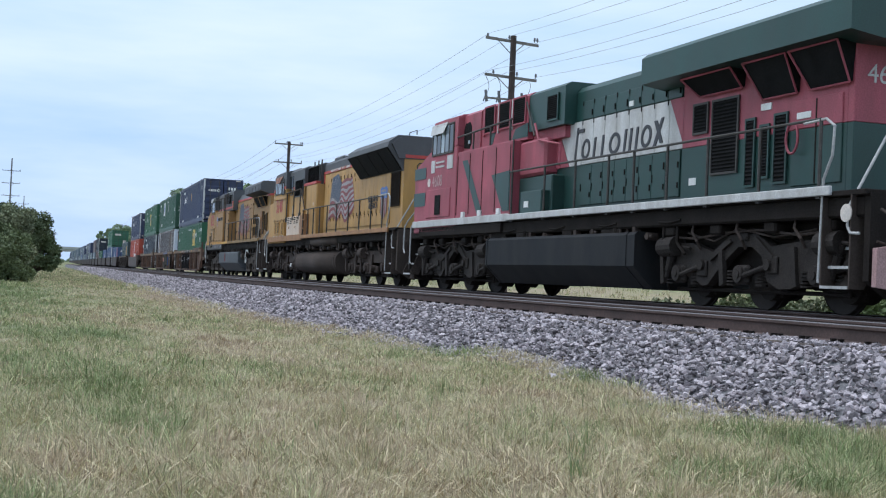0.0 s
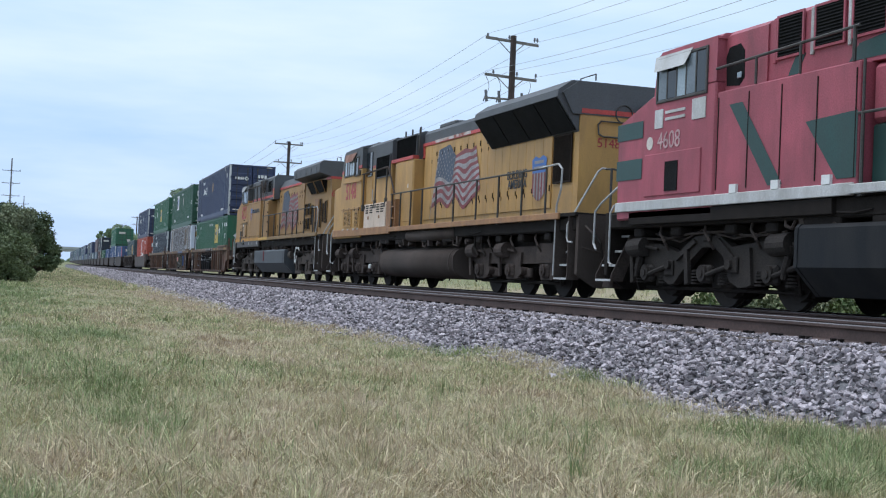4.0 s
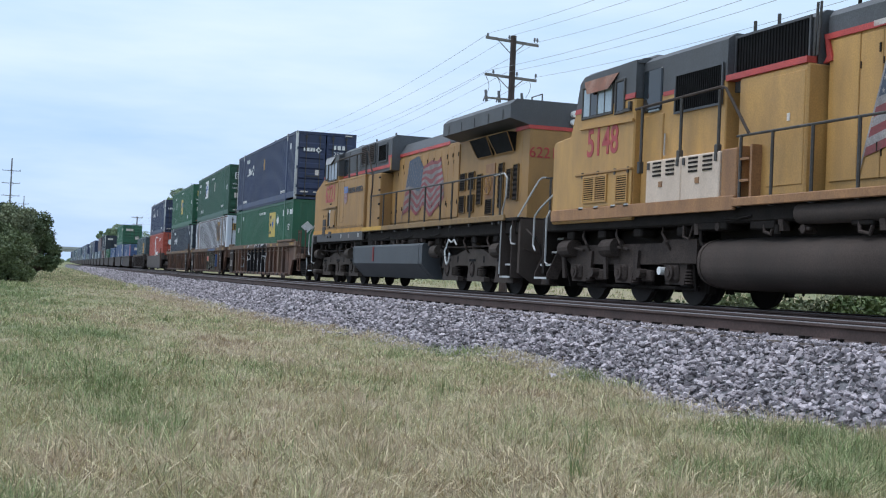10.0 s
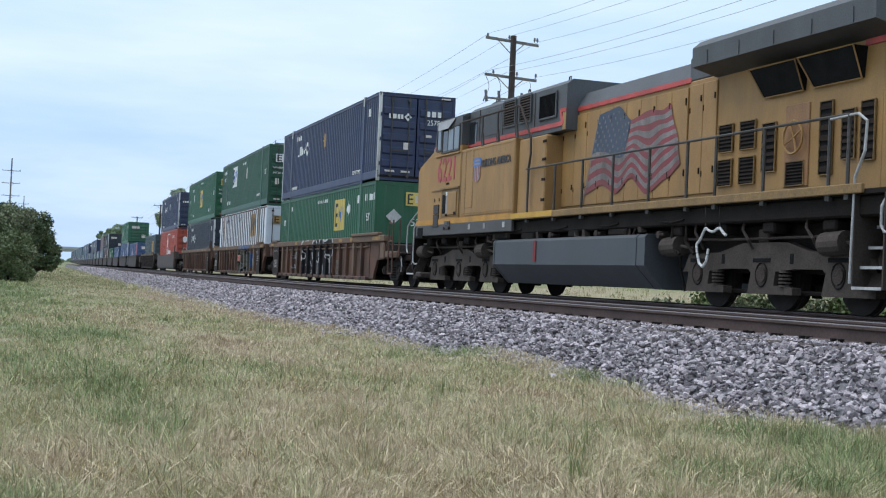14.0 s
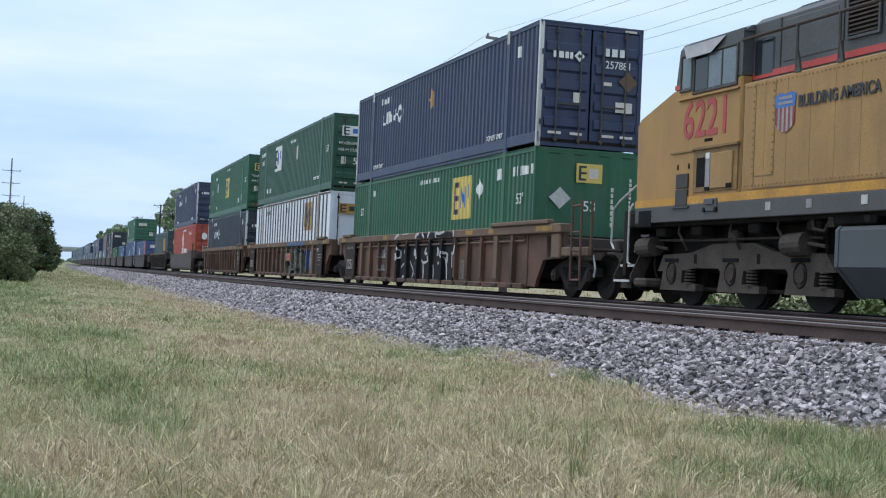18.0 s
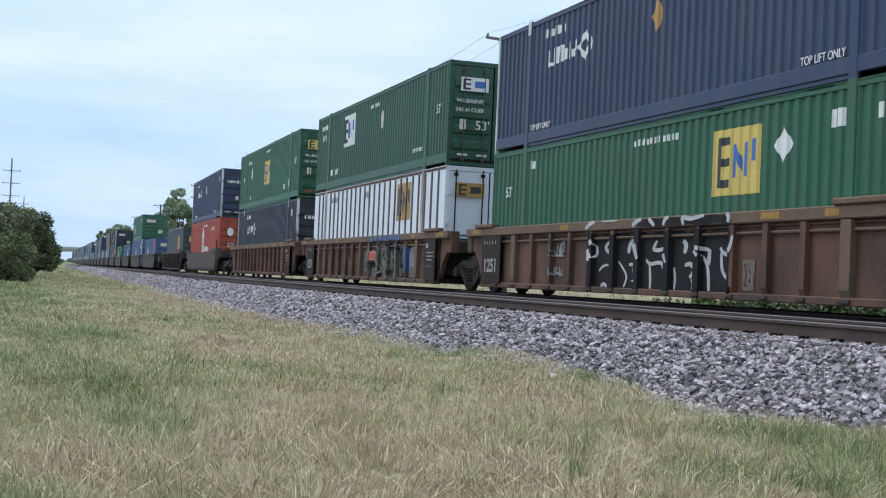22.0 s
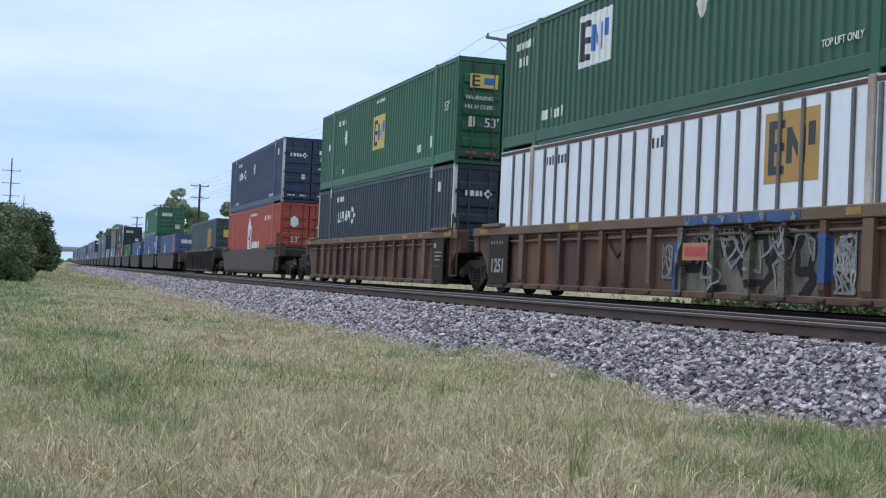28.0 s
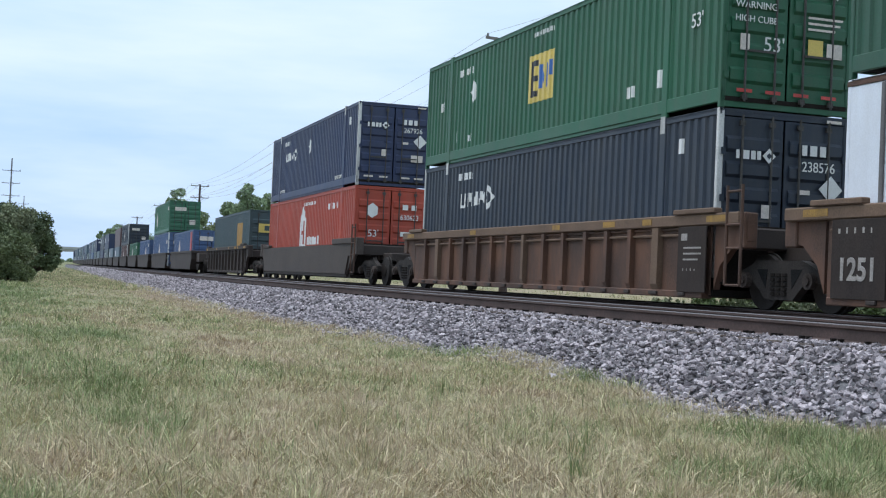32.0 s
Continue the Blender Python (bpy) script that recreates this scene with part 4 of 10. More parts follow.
# ---- poles and wires ----
def build_pole(x, y, top_z, stuff, label, arms, spread=2.44, lean=0.0, name="utility_pole", gear=False):
    p = thing(name, label, "pole", "poles along the railway" if stuff == "pole_wood" else "")
    p.location, p.rotation_euler = (x, y, 0), (0, 0, 0)
    # local: x along the line, y across
    part("pole", Shape().cyl((0, 0, GROUND_Z - 0.4), (0, lean, top_z), 0.19, 12, 0.125), M[stuff], p)
    for j, za in enumerate(arms):
        h = spread / 2 if j == 0 else spread / 2 * 0.98
        sag = (0.07 if j == 0 else 0.04) if gear else 0.0
        arm = part("crossarm", Shape().prism([(-h, za + sag - 0.055), (-h, za + sag + 0.055), (h, za - sag + 0.055), (h, za - sag - 0.055)], "x", -0.19, -0.09), M["arm_wood"], p, "silvered timber crossarm")
        for s in (-1, 1):
            part("brace", Shape().cyl((-0.16, lean + s * 0.62, za - 0.03), (-0.13, lean + s * 0.03, za - 0.55), 0.02, 5), M["arm_wood"], p)
        for yy in ((-h + 0.08, -0.14, h - 0.18, h - 0.05) if j == 0 else (-h + 0.38, 0.28, h - 0.03)):
            part("insulator", Shape().cyl((-0.14, lean + yy, za + 0.05), (-0.14, lean + yy, za + 0.13), 0.02, 6).cyl((-0.14, lean + yy, za + 0.12), (-0.14, lean + yy, za + 0.26), 0.06, 8, 0.035), M["insulator"], p)
    if gear:
        za = arms[1]
        part("cutout_arm", Shape().box(-0.2, -0.12, -1.15, 0.75, za - 1.0, za - 0.92), M["arm_wood"], p)
        for yy in (-1.05, -0.45, 0.62):
            part("fuse_cutout", Shape().cyl((-0.2, yy, za - 1.12), (-0.2, yy - 0.06, za - 0.62), 0.075, 8, 0.06).cyl((-0.34, yy - 0.1, za - 1.1), (-0.24, yy, za - 0.7), 0.03, 6), M["insulator"], p, "grey porcelain fuse cutout")
        for yy, dx in ((-1.12, 0.05), (-0.6, 0.1), (0.0, 0.12), (0.9, -0.15)):
            pts = [(-0.18, yy + dx * t + 0.12 * math.sin(t * 3.1), za - 0.05 - 0.75 * t) for t in (0, 0.2, 0.4, 0.6, 0.8, 1.0)]
            part("jumper_wire", Shape().tube(pts, 0.012, 4), M["insulator"], p)
    return p


POLES = [(-8.0, 21.0, 10.9), (-52.2, 21.0, 10.9), (-109, 23.8, 11.4), (-176, 26.6, 11.6), (-240, 29.4, 11.6), (-305, 32.2, 11.6), (-370, 35.1, 11.6)]
LINE_WIRES = ((0.12, -1.14), (0.12, -0.12), (-0.04, 1.14), (-1.45, -1.0), (-1.48, -0.25), (-1.56, 1.16))


def build_lines():
    for i, (x, y, top) in enumerate(POLES):
        build_pole(x, y, top, "pole_wood", "dark timber utility pole with two crossarms", (top - 0.22, top - 1.78), gear=(i == 1))
    for (x0, y0, t0), (x1, y1, t1) in zip(POLES[:-1], POLES[1:]):
        for dz, yy in LINE_WIRES:
            pts = []
            for k in range(13):
                t = k / 12
                pts.append((x0 + (x1 - x0) * t, y0 + (y1 - y0) * t + yy, (t0 + (t1 - t0) * t) + dz - 0.12 - 0.9 * 4 * t * (1 - t) * 0.8))
            far = abs(x0 + x1) / 2
            ob = part("overhead_wire", Shape().tube(pts, 0.007 if far < 100 else 0.012, 4), M["wire"])
            tagged(ob, "thin slack overhead wire strung between the poles", "wire", "wires on the pole line")
    # tall poles far off behind the thicket
    for x, y, top, sp in ((-265, 3.9, 20.0, 3.4), (-415, 10.1, 20.0, 3.0), (-640, 27.4, 16.0, 2.6), (-660, 31.0, 16.5, 2.6)):
        build_pole(x, y, top, "pole_grey", "tall grey pole with three short crossarms far down the line", (top - 2.4, top - 4.8, top - 7.2), sp, name="transmission_pole")


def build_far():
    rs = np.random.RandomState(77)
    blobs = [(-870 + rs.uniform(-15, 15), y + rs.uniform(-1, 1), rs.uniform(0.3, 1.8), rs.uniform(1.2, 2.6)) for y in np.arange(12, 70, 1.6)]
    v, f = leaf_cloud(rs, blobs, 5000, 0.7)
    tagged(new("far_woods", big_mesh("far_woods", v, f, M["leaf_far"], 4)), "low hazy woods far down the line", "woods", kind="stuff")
    b = thing("overpass", "pale concrete road overpass far down the line", "bridge")
    part("deck", Shape().box(-905, -895, 15, 66, 8.0, 10.2, 0.1), M["concrete"], b)
    part("parapet", Shape().box(-894.9, -894.4, 15, 66, 9.6, 11.2, 0.05), M["concrete"], b)
    for y in (64,):
        part("pier", Shape().box(-901, -899, y - 0.8, y + 0.8, GROUND_Z - 0.1, 8.0, 0.05), M["pole_grey"], b)
    part("embankment", Shape().prism([(10, GROUND_Z), (25, 8.0), (15, 8.0), (-30, 8.0), (-60, GROUND_Z)], "x", -915, -890), M["soil"], b)


# ---- locomotives: x from the cab end at -11 to the radiator end at +11.3, the camera's side at -y ----
def wheelset(parent, x, r, material, face=0.80):
    """Two wheels on an axle, which turn as the train rolls."""
    ws = new("wheelset")
    ws.parent = parent
    sh = Shape().cyl((0, -0.75, 0), (0, 0.75, 0), 0.09, 8)
    part("axle", sh, M["dark"], ws)
    for s in (-1, 1):
        w = Shape().cyl((0, s * 0.68, 0), (0, s * 0.715, 0), r + 0.028, 26).cyl((0, s * 0.715, 0), (0, s * face, 0), r, 26)
        w.cyl((0, s * face, 0), (0, s * (face + 0.035), 0), r * 0.42, 12)
        part("wheel", w, material, ws)
    WHEELS.append((ws, x, r))
    ws.matrix_basis = pose(x, 0, r)
    return ws


def oval(x, y, z, rx, rz, r):
    """A ring of thin pipe on a side."""
    return Shape().tube([(x + rx * math.cos(i * math.pi / 8), y, z + rz * math.sin(i * math.pi / 8)) for i in range(17)], r, 5)


def loco_truck(parent, axles, material, style):
    r = 0.52
    x0, x1, x2 = axles
    for a in axles:
        wheelset(parent, a, r, M["wheel"])
    for s in (-1, 1):
        y0, y1 = (s * 1.06, s * 1.22)
        if style == "ge_old":
            # one cast plate: three pedestals with a spring seat beside each
            out = [(x0 - 0.50, 0.60), (x0 - 0.30, 0.90), (x1 - 1.30, 0.93), (x1 - 0.55, 1.08), (x1 + 0.70, 1.08), (x1 + 1.30, 0.93), (x2 + 0.65, 0.90), (x2 + 0.90, 0.62)]
            for a in (x2, x1, x0):
                out += [(a + 0.40, 0.62), (a + 0.36, 0.40), (a + 0.88, 0.37), (a + 0.88, 0.26), (a - 0.39, 0.26), (a - 0.30, 0.60)]
                if a != x0:
                    out += [(a - 0.38, 0.66), (a - 1.10, 0.66)]
            fr = Shape().prism(out, "y", y0, y1)
        elif style == "ge_new":
            out = [(x0 - 0.58, 1.02), (x0 - 0.40, 1.12), (x0 + 0.35, 1.10), (x1 - 1.0, 0.94), (x1 - 0.42, 1.22), (x1 + 0.38, 1.22), (x1 + 0.78, 1.02), (x2 - 0.35, 1.10), (x2 + 0.45, 1.12), (x2 + 0.62, 1.0), (x2 + 0.66, 0.76), (x2 + 0.40, 0.52),
                   (x2 - 0.36, 0.50), (x2 - 0.74, 0.36), (x1 + 1.02, 0.34), (x1 + 0.70, 0.46), (x1 + 0.52, 0.86), (x1 + 0.22, 1.02), (x1 - 0.18, 1.02), (x1 - 0.52, 0.82), (x1 - 0.85, 0.60), (x1 - 1.12, 0.38), (x0 + 0.74, 0.36), (x0 + 0.40, 0.50), (x0 - 0.36, 0.52), (x0 - 0.66, 0.78)]
            fr = Shape().prism(out, "y", y0, y1)
        else:
            out = [(x0 - 0.62, 0.80), (x0 - 0.50, 1.10), (x2 + 0.80, 1.12), (x2 + 0.90, 0.74)]
            for a in (x2, x1, x0):
                out += [(a + 0.46, 0.72), (a + 0.36, 0.36), (a - 0.30, 0.36), (a - 0.40, 0.72)]
            fr = Shape().prism(out, "y", y0, y1)
            fr.prism([(x2 - 0.50, 0.74), (x2 - 0.50, 0.98), (x2 - 0.34, 1.17), (x2 + 0.85, 1.17), (x2 + 0.85, 0.74)], "y", y1, s * 1.27)
        tr = part("truck_frame", fr, M[material], parent, "cast steel bogie side frame")
        yf = s * 1.225
        for a in axles:
            if style == "ge_old":
                part("bearing_cover", Shape().cyl((a + 0.02, y1, 0.57), (a + 0.02, s * 1.245, 0.57), 0.13, 14), M["truck"], tr)
                part("cover_ring", oval(a + 0.02, yf, 0.57, 0.16, 0.19, 0.016), M["dark"], tr)
                part("pedestal_slot", Shape().box(a - 0.24, a + 0.26, y1, s * 1.228, 0.765, 0.83), M["black"], tr)
                places = (0.60,)
            else:
                part("axle_box", Shape().box(a - 0.20, a + 0.20, s * 1.15, s * 1.29, 0.40, 0.72, 0.05).cyl((a, s * 1.27, 0.57), (a, s * 1.34, 0.57), 0.14, 14).cyl((a, s * 1.33, 0.57), (a, s * 1.36, 0.57), 0.07, 10), M[material], tr)
                places = (-0.40, 0.46) if style == "ge_new" else (0.50,)
            for dx in places:
                sp = Shape()
                for k in range(5):
                    sp.cyl((a + dx, s * 1.16, 0.38 + k * 0.055), (a + dx, s * 1.16, 0.41 + k * 0.055), 0.105, 9)
                part("coil_spring", sp, M[material], tr)
            part("brake_shoe", Shape().prism([(a + 0.56, 0.22), (a + 0.66, 0.22), (a + 0.70, 0.62), (a + 0.60, 0.62)], "y", s * 0.74, s * 0.88), M["dark"], tr)
        cyl_at = {"ge_old": (x0 - 0.75, x2 + 0.02), "ge_new": (x0 - 0.3, x2 + 0.35), "emd": (x0 - 0.36, x1 - 0.40)}[style]
        for cx in cyl_at:
            part("brake_cylinder", Shape().cyl((cx - 0.26, s * 1.28, 1.03), (cx + 0.26, s * 1.28, 1.05), 0.18, 14).cyl((cx + 0.26, s * 1.28, 1.05), (cx + 0.7, s * 1.28, 1.0), 0.03, 6).cyl((cx - 0.3, s * 1.28, 1.03), (cx - 0.26, s * 1.28, 1.03), 0.11, 10), M[material], tr)
            if style == "emd":
                part("brake_lever", Shape().prism([(cx - 0.30, 1.05), (cx - 0.16, 1.05), (cx - 0.08, 0.42), (cx - 0.20, 0.42)], "y", s * 1.28, s * 1.33), M[material], tr)
        if style == "ge_old":
            for a in (x0 + 0.84, x1 + 0.84):
                part("frame_hole", Shape().box(a - 0.04, a + 0.05, y1, s * 1.226, 0.74, 0.90), M["black"], tr)
            part("brake_pipe", Shape().tube([(x0 - 0.7, s * 1.24, 1.17), (x0 + 0.9, s * 1.24, 1.14), (x2 - 0.2, s * 1.24, 1.15), (x2 + 0.6, s * 1.24, 1.13)], 0.022, 6), M["truck"], tr)
            part("pipe_bracket", Shape().box(x1 - 0.15, x1 + 0.15, s * 1.06, s * 1.2, 1.08, 1.30, 0.02), M[material], tr)
        elif style == "emd":
            for a in (x0 + 0.62, x1 + 0.62):
                part("hanger", Shape().prism([(a - 0.09, 0.98), (a + 0.10, 0.98), (a + 0.05, 0.42), (a - 0.07, 0.42)], "y", y1, s * 1.28), M[material], tr)
                part("hanger_pin", Shape().cyl((a + 0.22, s * 1.16, 0.55), (a + 0.22, s * 1.34, 0.55), 0.09, 10).box(a + 0.1, a + 0.5, s * 1.1, s * 1.2, 0.40, 0.62, 0.03), M[material], tr)
            if s < 0 and x2 < 0:
                part("speed_sensor", Shape().cyl((x2 - 0.32, s * 1.22, 0.60), (x2 - 0.32, s * 1.36, 0.60), 0.075, 12), M["white"], tr, "bright sensor cap")
        else:
            for a in (x0 - 0.38, x2 + 0.40):
                part("damper", Shape().cyl((a, s * 1.29, 0.50), (a + 0.22, s * 1.29, 1.02), 0.05, 8).cyl((a + 0.05, s * 1.29, 0.62), (a + 0.15, s * 1.29, 0.86), 0.075, 8), M[material], tr)
            for a in axles:
                part("radius_rod", Shape().cyl((a + 0.15, s * 1.30, 0.55), (a + 0.85, s * 1.26, 0.72), 0.045, 8).cyl((a + 0.80, s * 1.20, 0.72), (a + 0.80, s * 1.32, 0.72), 0.09, 10), M[material], tr)
                part("brake_hanger", Shape().prism([(a - 0.72, 1.0), (a - 0.6, 1.0), (a - 0.52, 0.40), (a - 0.64, 0.36)], "y", s * 1.20, s * 1.28), M[material], tr)
                part("motor_case", Shape().cyl((a + 0.35, s * 0.95, 0.50), (a + 0.35, s * 0.55, 0.50), 0.34, 14), M["dark"], tr)
            # ribs and lugs cast on the frame
            part("frame_rib", Shape().prism([(x1 - 1.05, 0.86), (x1 - 0.40, 1.16), (x1 - 0.34, 1.10), (x1 - 1.0, 0.78)], "y", y1, s * 1.27), M[material], tr)
            part("frame_rib", Shape().prism([(x1 + 0.40, 1.18), (x1 + 0.90, 0.86), (x1 + 0.86, 0.78), (x1 + 0.34, 1.12)], "y", y1, s * 1.27), M[material], tr)
            part("frame_boss", Shape().box(x1 + 0.72, x1 + 1.02, y1, s * 1.265, 0.58, 0.86, 0.03), M[material], tr)
            part("frame_boss", Shape().box(x1 - 1.42, x1 - 1.12, y1, s * 1.265, 0.52, 0.80, 0.03), M[material], tr)
            part("top_lug", Shape().box(x1 - 0.12, x1 + 0.14, y1 - s * 0.1, s * 1.26, 1.12, 1.24, 0.02), M[material], tr)
            part("brake_pipe", Shape().tube([(x0 - 0.5, s * 1.25, 1.22), (x0 + 0.6, s * 1.27, 1.17), (x1 - 0.6, s * 1.24, 1.26), (x1 + 0.5, s * 1.26, 1.28), (x2 - 0.5, s * 1.25, 1.18), (x2 + 0.4, s * 1.25, 1.24)], 0.022, 6), M["truck"], tr)
            part("brake_pipe", Shape().tube([(x0 + 0.2, s * 1.22, 1.28), (x1 - 0.9, s * 1.24, 1.12), (x1 - 0.2, s * 1.22, 1.32), (x1 + 0.9, s * 1.24, 1.16), (x2 - 0.1, s * 1.22, 1.26)], 0.018, 6), M["truck"], tr)
            part("swivel_pad", Shape().cyl((x1 + 0.85, s * 1.0, 1.14), (x1 + 0.85, s * 1.0, 1.40), 0.22, 14), M[material], tr)
        part("sand_hose", Shape().tube([(x0 - 0.6, s * 1.18, 1.3), (x0 - 0.66, s * 1.2, 0.7), (x0 - 0.6, s * 1.1, 0.25)], 0.025, 6), M["dark"], tr)
        part("sand_hose", Shape().tube([(x2 + 0.6, s * 1.18, 1.3), (x2 + 0.66, s * 1.2, 0.7), (x2 + 0.6, s * 1.1, 0.25)], 0.025, 6), M["dark"], tr)
        part("brake_beam", Shape().cyl((x0 - 0.5, s * 0.98, 0.30), (x2 + 0.5, s * 0.98, 0.30), 0.035, 6), M["dark"], tr)
    part("truck_bolster", Shape().box(x0 - 0.5, x2 + 0.5, -0.95, 0.95, 0.6, 1.42, 0.05), M["dark"], parent)


FLAG_TOP = ((0.0, 10.52, 3.93), (0.10, 10.90, 3.97), (0.24, 11.42, 4.02), (0.40, 11.97, 3.68), (0.65, 12.75, 3.80), (0.85, 13.25, 3.74), (1.0, 13.60, 3.82))
FLAG_FOOT = ((0.0, 9.95, 2.30), (0.18, 10.75, 2.46), (0.34, 11.40, 2.24), (0.50, 12.02, 2.53), (0.68, 12.71, 2.17), (0.88, 13.57, 2.45), (1.0, 14.01, 2.66))


def flag_edge(rows, u):
    """A soft curve through the rows (share, x, z)."""
    for (a, xa, za), (b, xb, zb) in zip(rows[:-1], rows[1:]):
        if u <= b:
            k = (u - a) / (b - a)
            e = k * k * (3 - 2 * k)
            return xa + (xb - xa) * k, za + (zb - za) * (0.35 * k + 0.65 * e)
    return rows[-1][1:]


def wave_quad(u, v, dx, dz):
    """A point of the waving flag on a side: x, z."""
    (xt, zt), (xf, zf) = flag_edge(FLAG_TOP, u), flag_edge(FLAG_FOOT, u)
    k = v + 0.05 * math.sin(u * 15 + v * 2.5) * math.sin(math.pi * v)
    return xf + (xt - xf) * v + dx - 11.0 + 0.06 * math.sin(v * 6 + u * 5) * math.sin(math.pi * v), zf + (zt - zf) * k + dz


def flag_decal(parent, y, dx, dz, pale="flag_white"):
    fl = new("flag_decal")
    fl.parent = parent
    tagged(fl, "large faded stars and stripes flag painted on the hood side")
    n = 40
    for i in range(13):
        sh = Shape()
        v0, v1 = 1 - (i + 1) / 13, 1 - i / 13
        for j in range(n):
            u0, u1 = j / n, (j + 1) / n
            if i < 7 and u1 <= 0.401:
                continue
            q = [wave_quad(u, v, dx, dz) for u, v in ((u0, v0), (u1, v0), (u1, v1), (u0, v1))]
            sh.quad(*[(p[0], y, p[1]) for p in q])
        part("stripe", sh, M["flag_red"] if i % 2 == 0 else M[pale], fl)
    sh = Shape()
    for j in range(16):
        u0, u1 = 0.40 * j / 16, 0.40 * (j + 1) / 16
        q = [wave_quad(u, v, dx, dz) for u, v in ((u0, 6 / 13), (u1, 6 / 13), (u1, 1), (u0, 1))]
        sh.quad(*[(p[0], y, p[1]) for p in q])
    part("canton", sh, M["flag_blue"], fl)
    st = Shape()
    for r in range(8):
        for c in range(6):
            x, z = wave_quad(0.035 + 0.062 * c + 0.03 * (r % 2), 0.50 + 0.062 * r, dx, dz)
            d = 0.05
            pts = [(x + d * (1.0 if k % 2 == 0 else 0.42) * math.sin(k * math.pi / 5) * 0.8, y - 0.004, z + d * (1.0 if k % 2 == 0 else 0.42) * math.cos(k * math.pi / 5)) for k in range(10)]
            st.add(pts, [tuple(range(10))])
    part("stars", st, M[pale], fl)
    part("flag_staff", Shape().quad((FLAG_FOOT[0][1] + dx - 11.12, y - 0.002, 1.98), (FLAG_FOOT[0][1] + dx - 11.08, y - 0.002, 1.98), (FLAG_TOP[0][1] + dx - 10.98, y - 0.002, FLAG_TOP[0][2] + dz), (FLAG_TOP[0][1] + dx - 11.02, y - 0.002, FLAG_TOP[0][2] + dz)), M[pale], fl)


def shield_decal(parent, y, x, z, w, h):
    """A plain shield: blue head over upright stripes."""
    sd = new("shield_decal")
    sd.parent = parent
    tagged(sd, "shield with a blue head over red and white upright stripes")
    part("shield_head", Shape().add([(x - w / 2, y, z + h * 0.12), (x + w / 2, y, z + h * 0.12), (x + w * 0.56, y, z + h * 0.42), (x + w * 0.3, y, z + h * 0.5), (x, y, z + h * 0.44), (x - w * 0.3, y, z + h * 0.5), (x - w * 0.56, y, z + h * 0.42)], [(0, 1, 2, 3, 4, 5, 6)]), M["logo_blue"], sd)
    for i in range(9):
        a, b = x - w / 2 + w * i / 9, x - w / 2 + w * (i + 1) / 9
        lo = [z - h * 0.5 + h * 0.22 * abs((k - x) / (w / 2)) ** 2 for k in (a, b)]
        part("stripe", Shape().quad((a, y, lo[0]), (b, y, lo[1]), (b, y, z + h * 0.12), (a, y, z + h * 0.12)), M["flag_red"] if i % 2 == 0 else M["flag_white"], sd)
    for dz, ww in ((0.36, 0.7), (0.23, 0.8)):
        part("bar", Shape().quad((x - w * ww / 2, y - 0.004, z + h * (dz - 0.035)), (x + w * ww / 2, y - 0.004, z + h * (dz - 0.035)), (x + w * ww / 2, y - 0.004, z + h * (dz + 0.035)), (x - w * ww / 2, y - 0.004, z + h * (dz + 0.035))), M["flag_white"], sd)


def rail_run(parent, xs, z_top, z_foot, y, start_drop=None):
    """A walkway handrail: a pipe along the deck edge on posts."""
    part("handrail", Shape().tube([(xs[0] - 0.12, y, z_top)] + [(x, y, z_top) for x in xs], 0.022, 6), M["handrail"], parent)
    for x in xs:
        part("handrail_post", Shape().cyl((x, y, z_foot - 0.05), (x, y, z_top), 0.028, 6).box(x - 0.05, x + 0.05, y - 0.02, y + 0.05, z_foot - 0.12, z_foot + 0.04), M["handrail"], parent)


def grab(parent, pts, r=0.022, material="worn_white", label="white painted grab rail"):
    part("grab_rail", Shape().tube(pts, r, 7), M[material], parent, label)


def steps(parent, x, width, y, tones, sgn):
    """Boarding steps let into a corner: treads that climb inwards between two side plates."""
    a, b = x - width / 2, x + width / 2
    s = 1 if y > 0 else -1
    for p, q in ((a - 0.03, a), (b, b + 0.03)):
        if sgn > 0:
            part("step_side", Shape().prism([(s * 1.50, 0.38), (s * 1.50, 0.60), (s * 1.50, 1.72), (s * 0.85, 1.72), (s * 0.85, 1.15), (s * 1.25, 0.38)], "x", p, q), M[tones], parent)
        else:
            part("step_side", Shape().prism([(s * 1.50, 0.38), (s * 1.50, 0.50), (s * 1.12, 1.30), (s * 0.9, 1.30), (s * 1.25, 0.38)], "x", p, q), M["truck"], parent)
    if sgn > 0:
        part("step_back", Shape().prism([(s * 1.26, 0.38), (s * 0.86, 1.40), (s * 0.82, 1.40), (s * 1.22, 0.38)], "x", a, b), M[tones], parent)
    for k, z in enumerate((0.39, 0.68, 0.96, 1.26)):
        yo = s * (1.50 - 0.13 * k)
        part("step_tread", Shape().box(a, b, yo, yo - s * 0.24, z, z + 0.02), M["truck"], parent)
        part("tread_edge", Shape().box(a, b, yo, yo + s * 0.012, z - 0.012, z + 0.03), M["worn_white"], parent, "worn white tread edge")


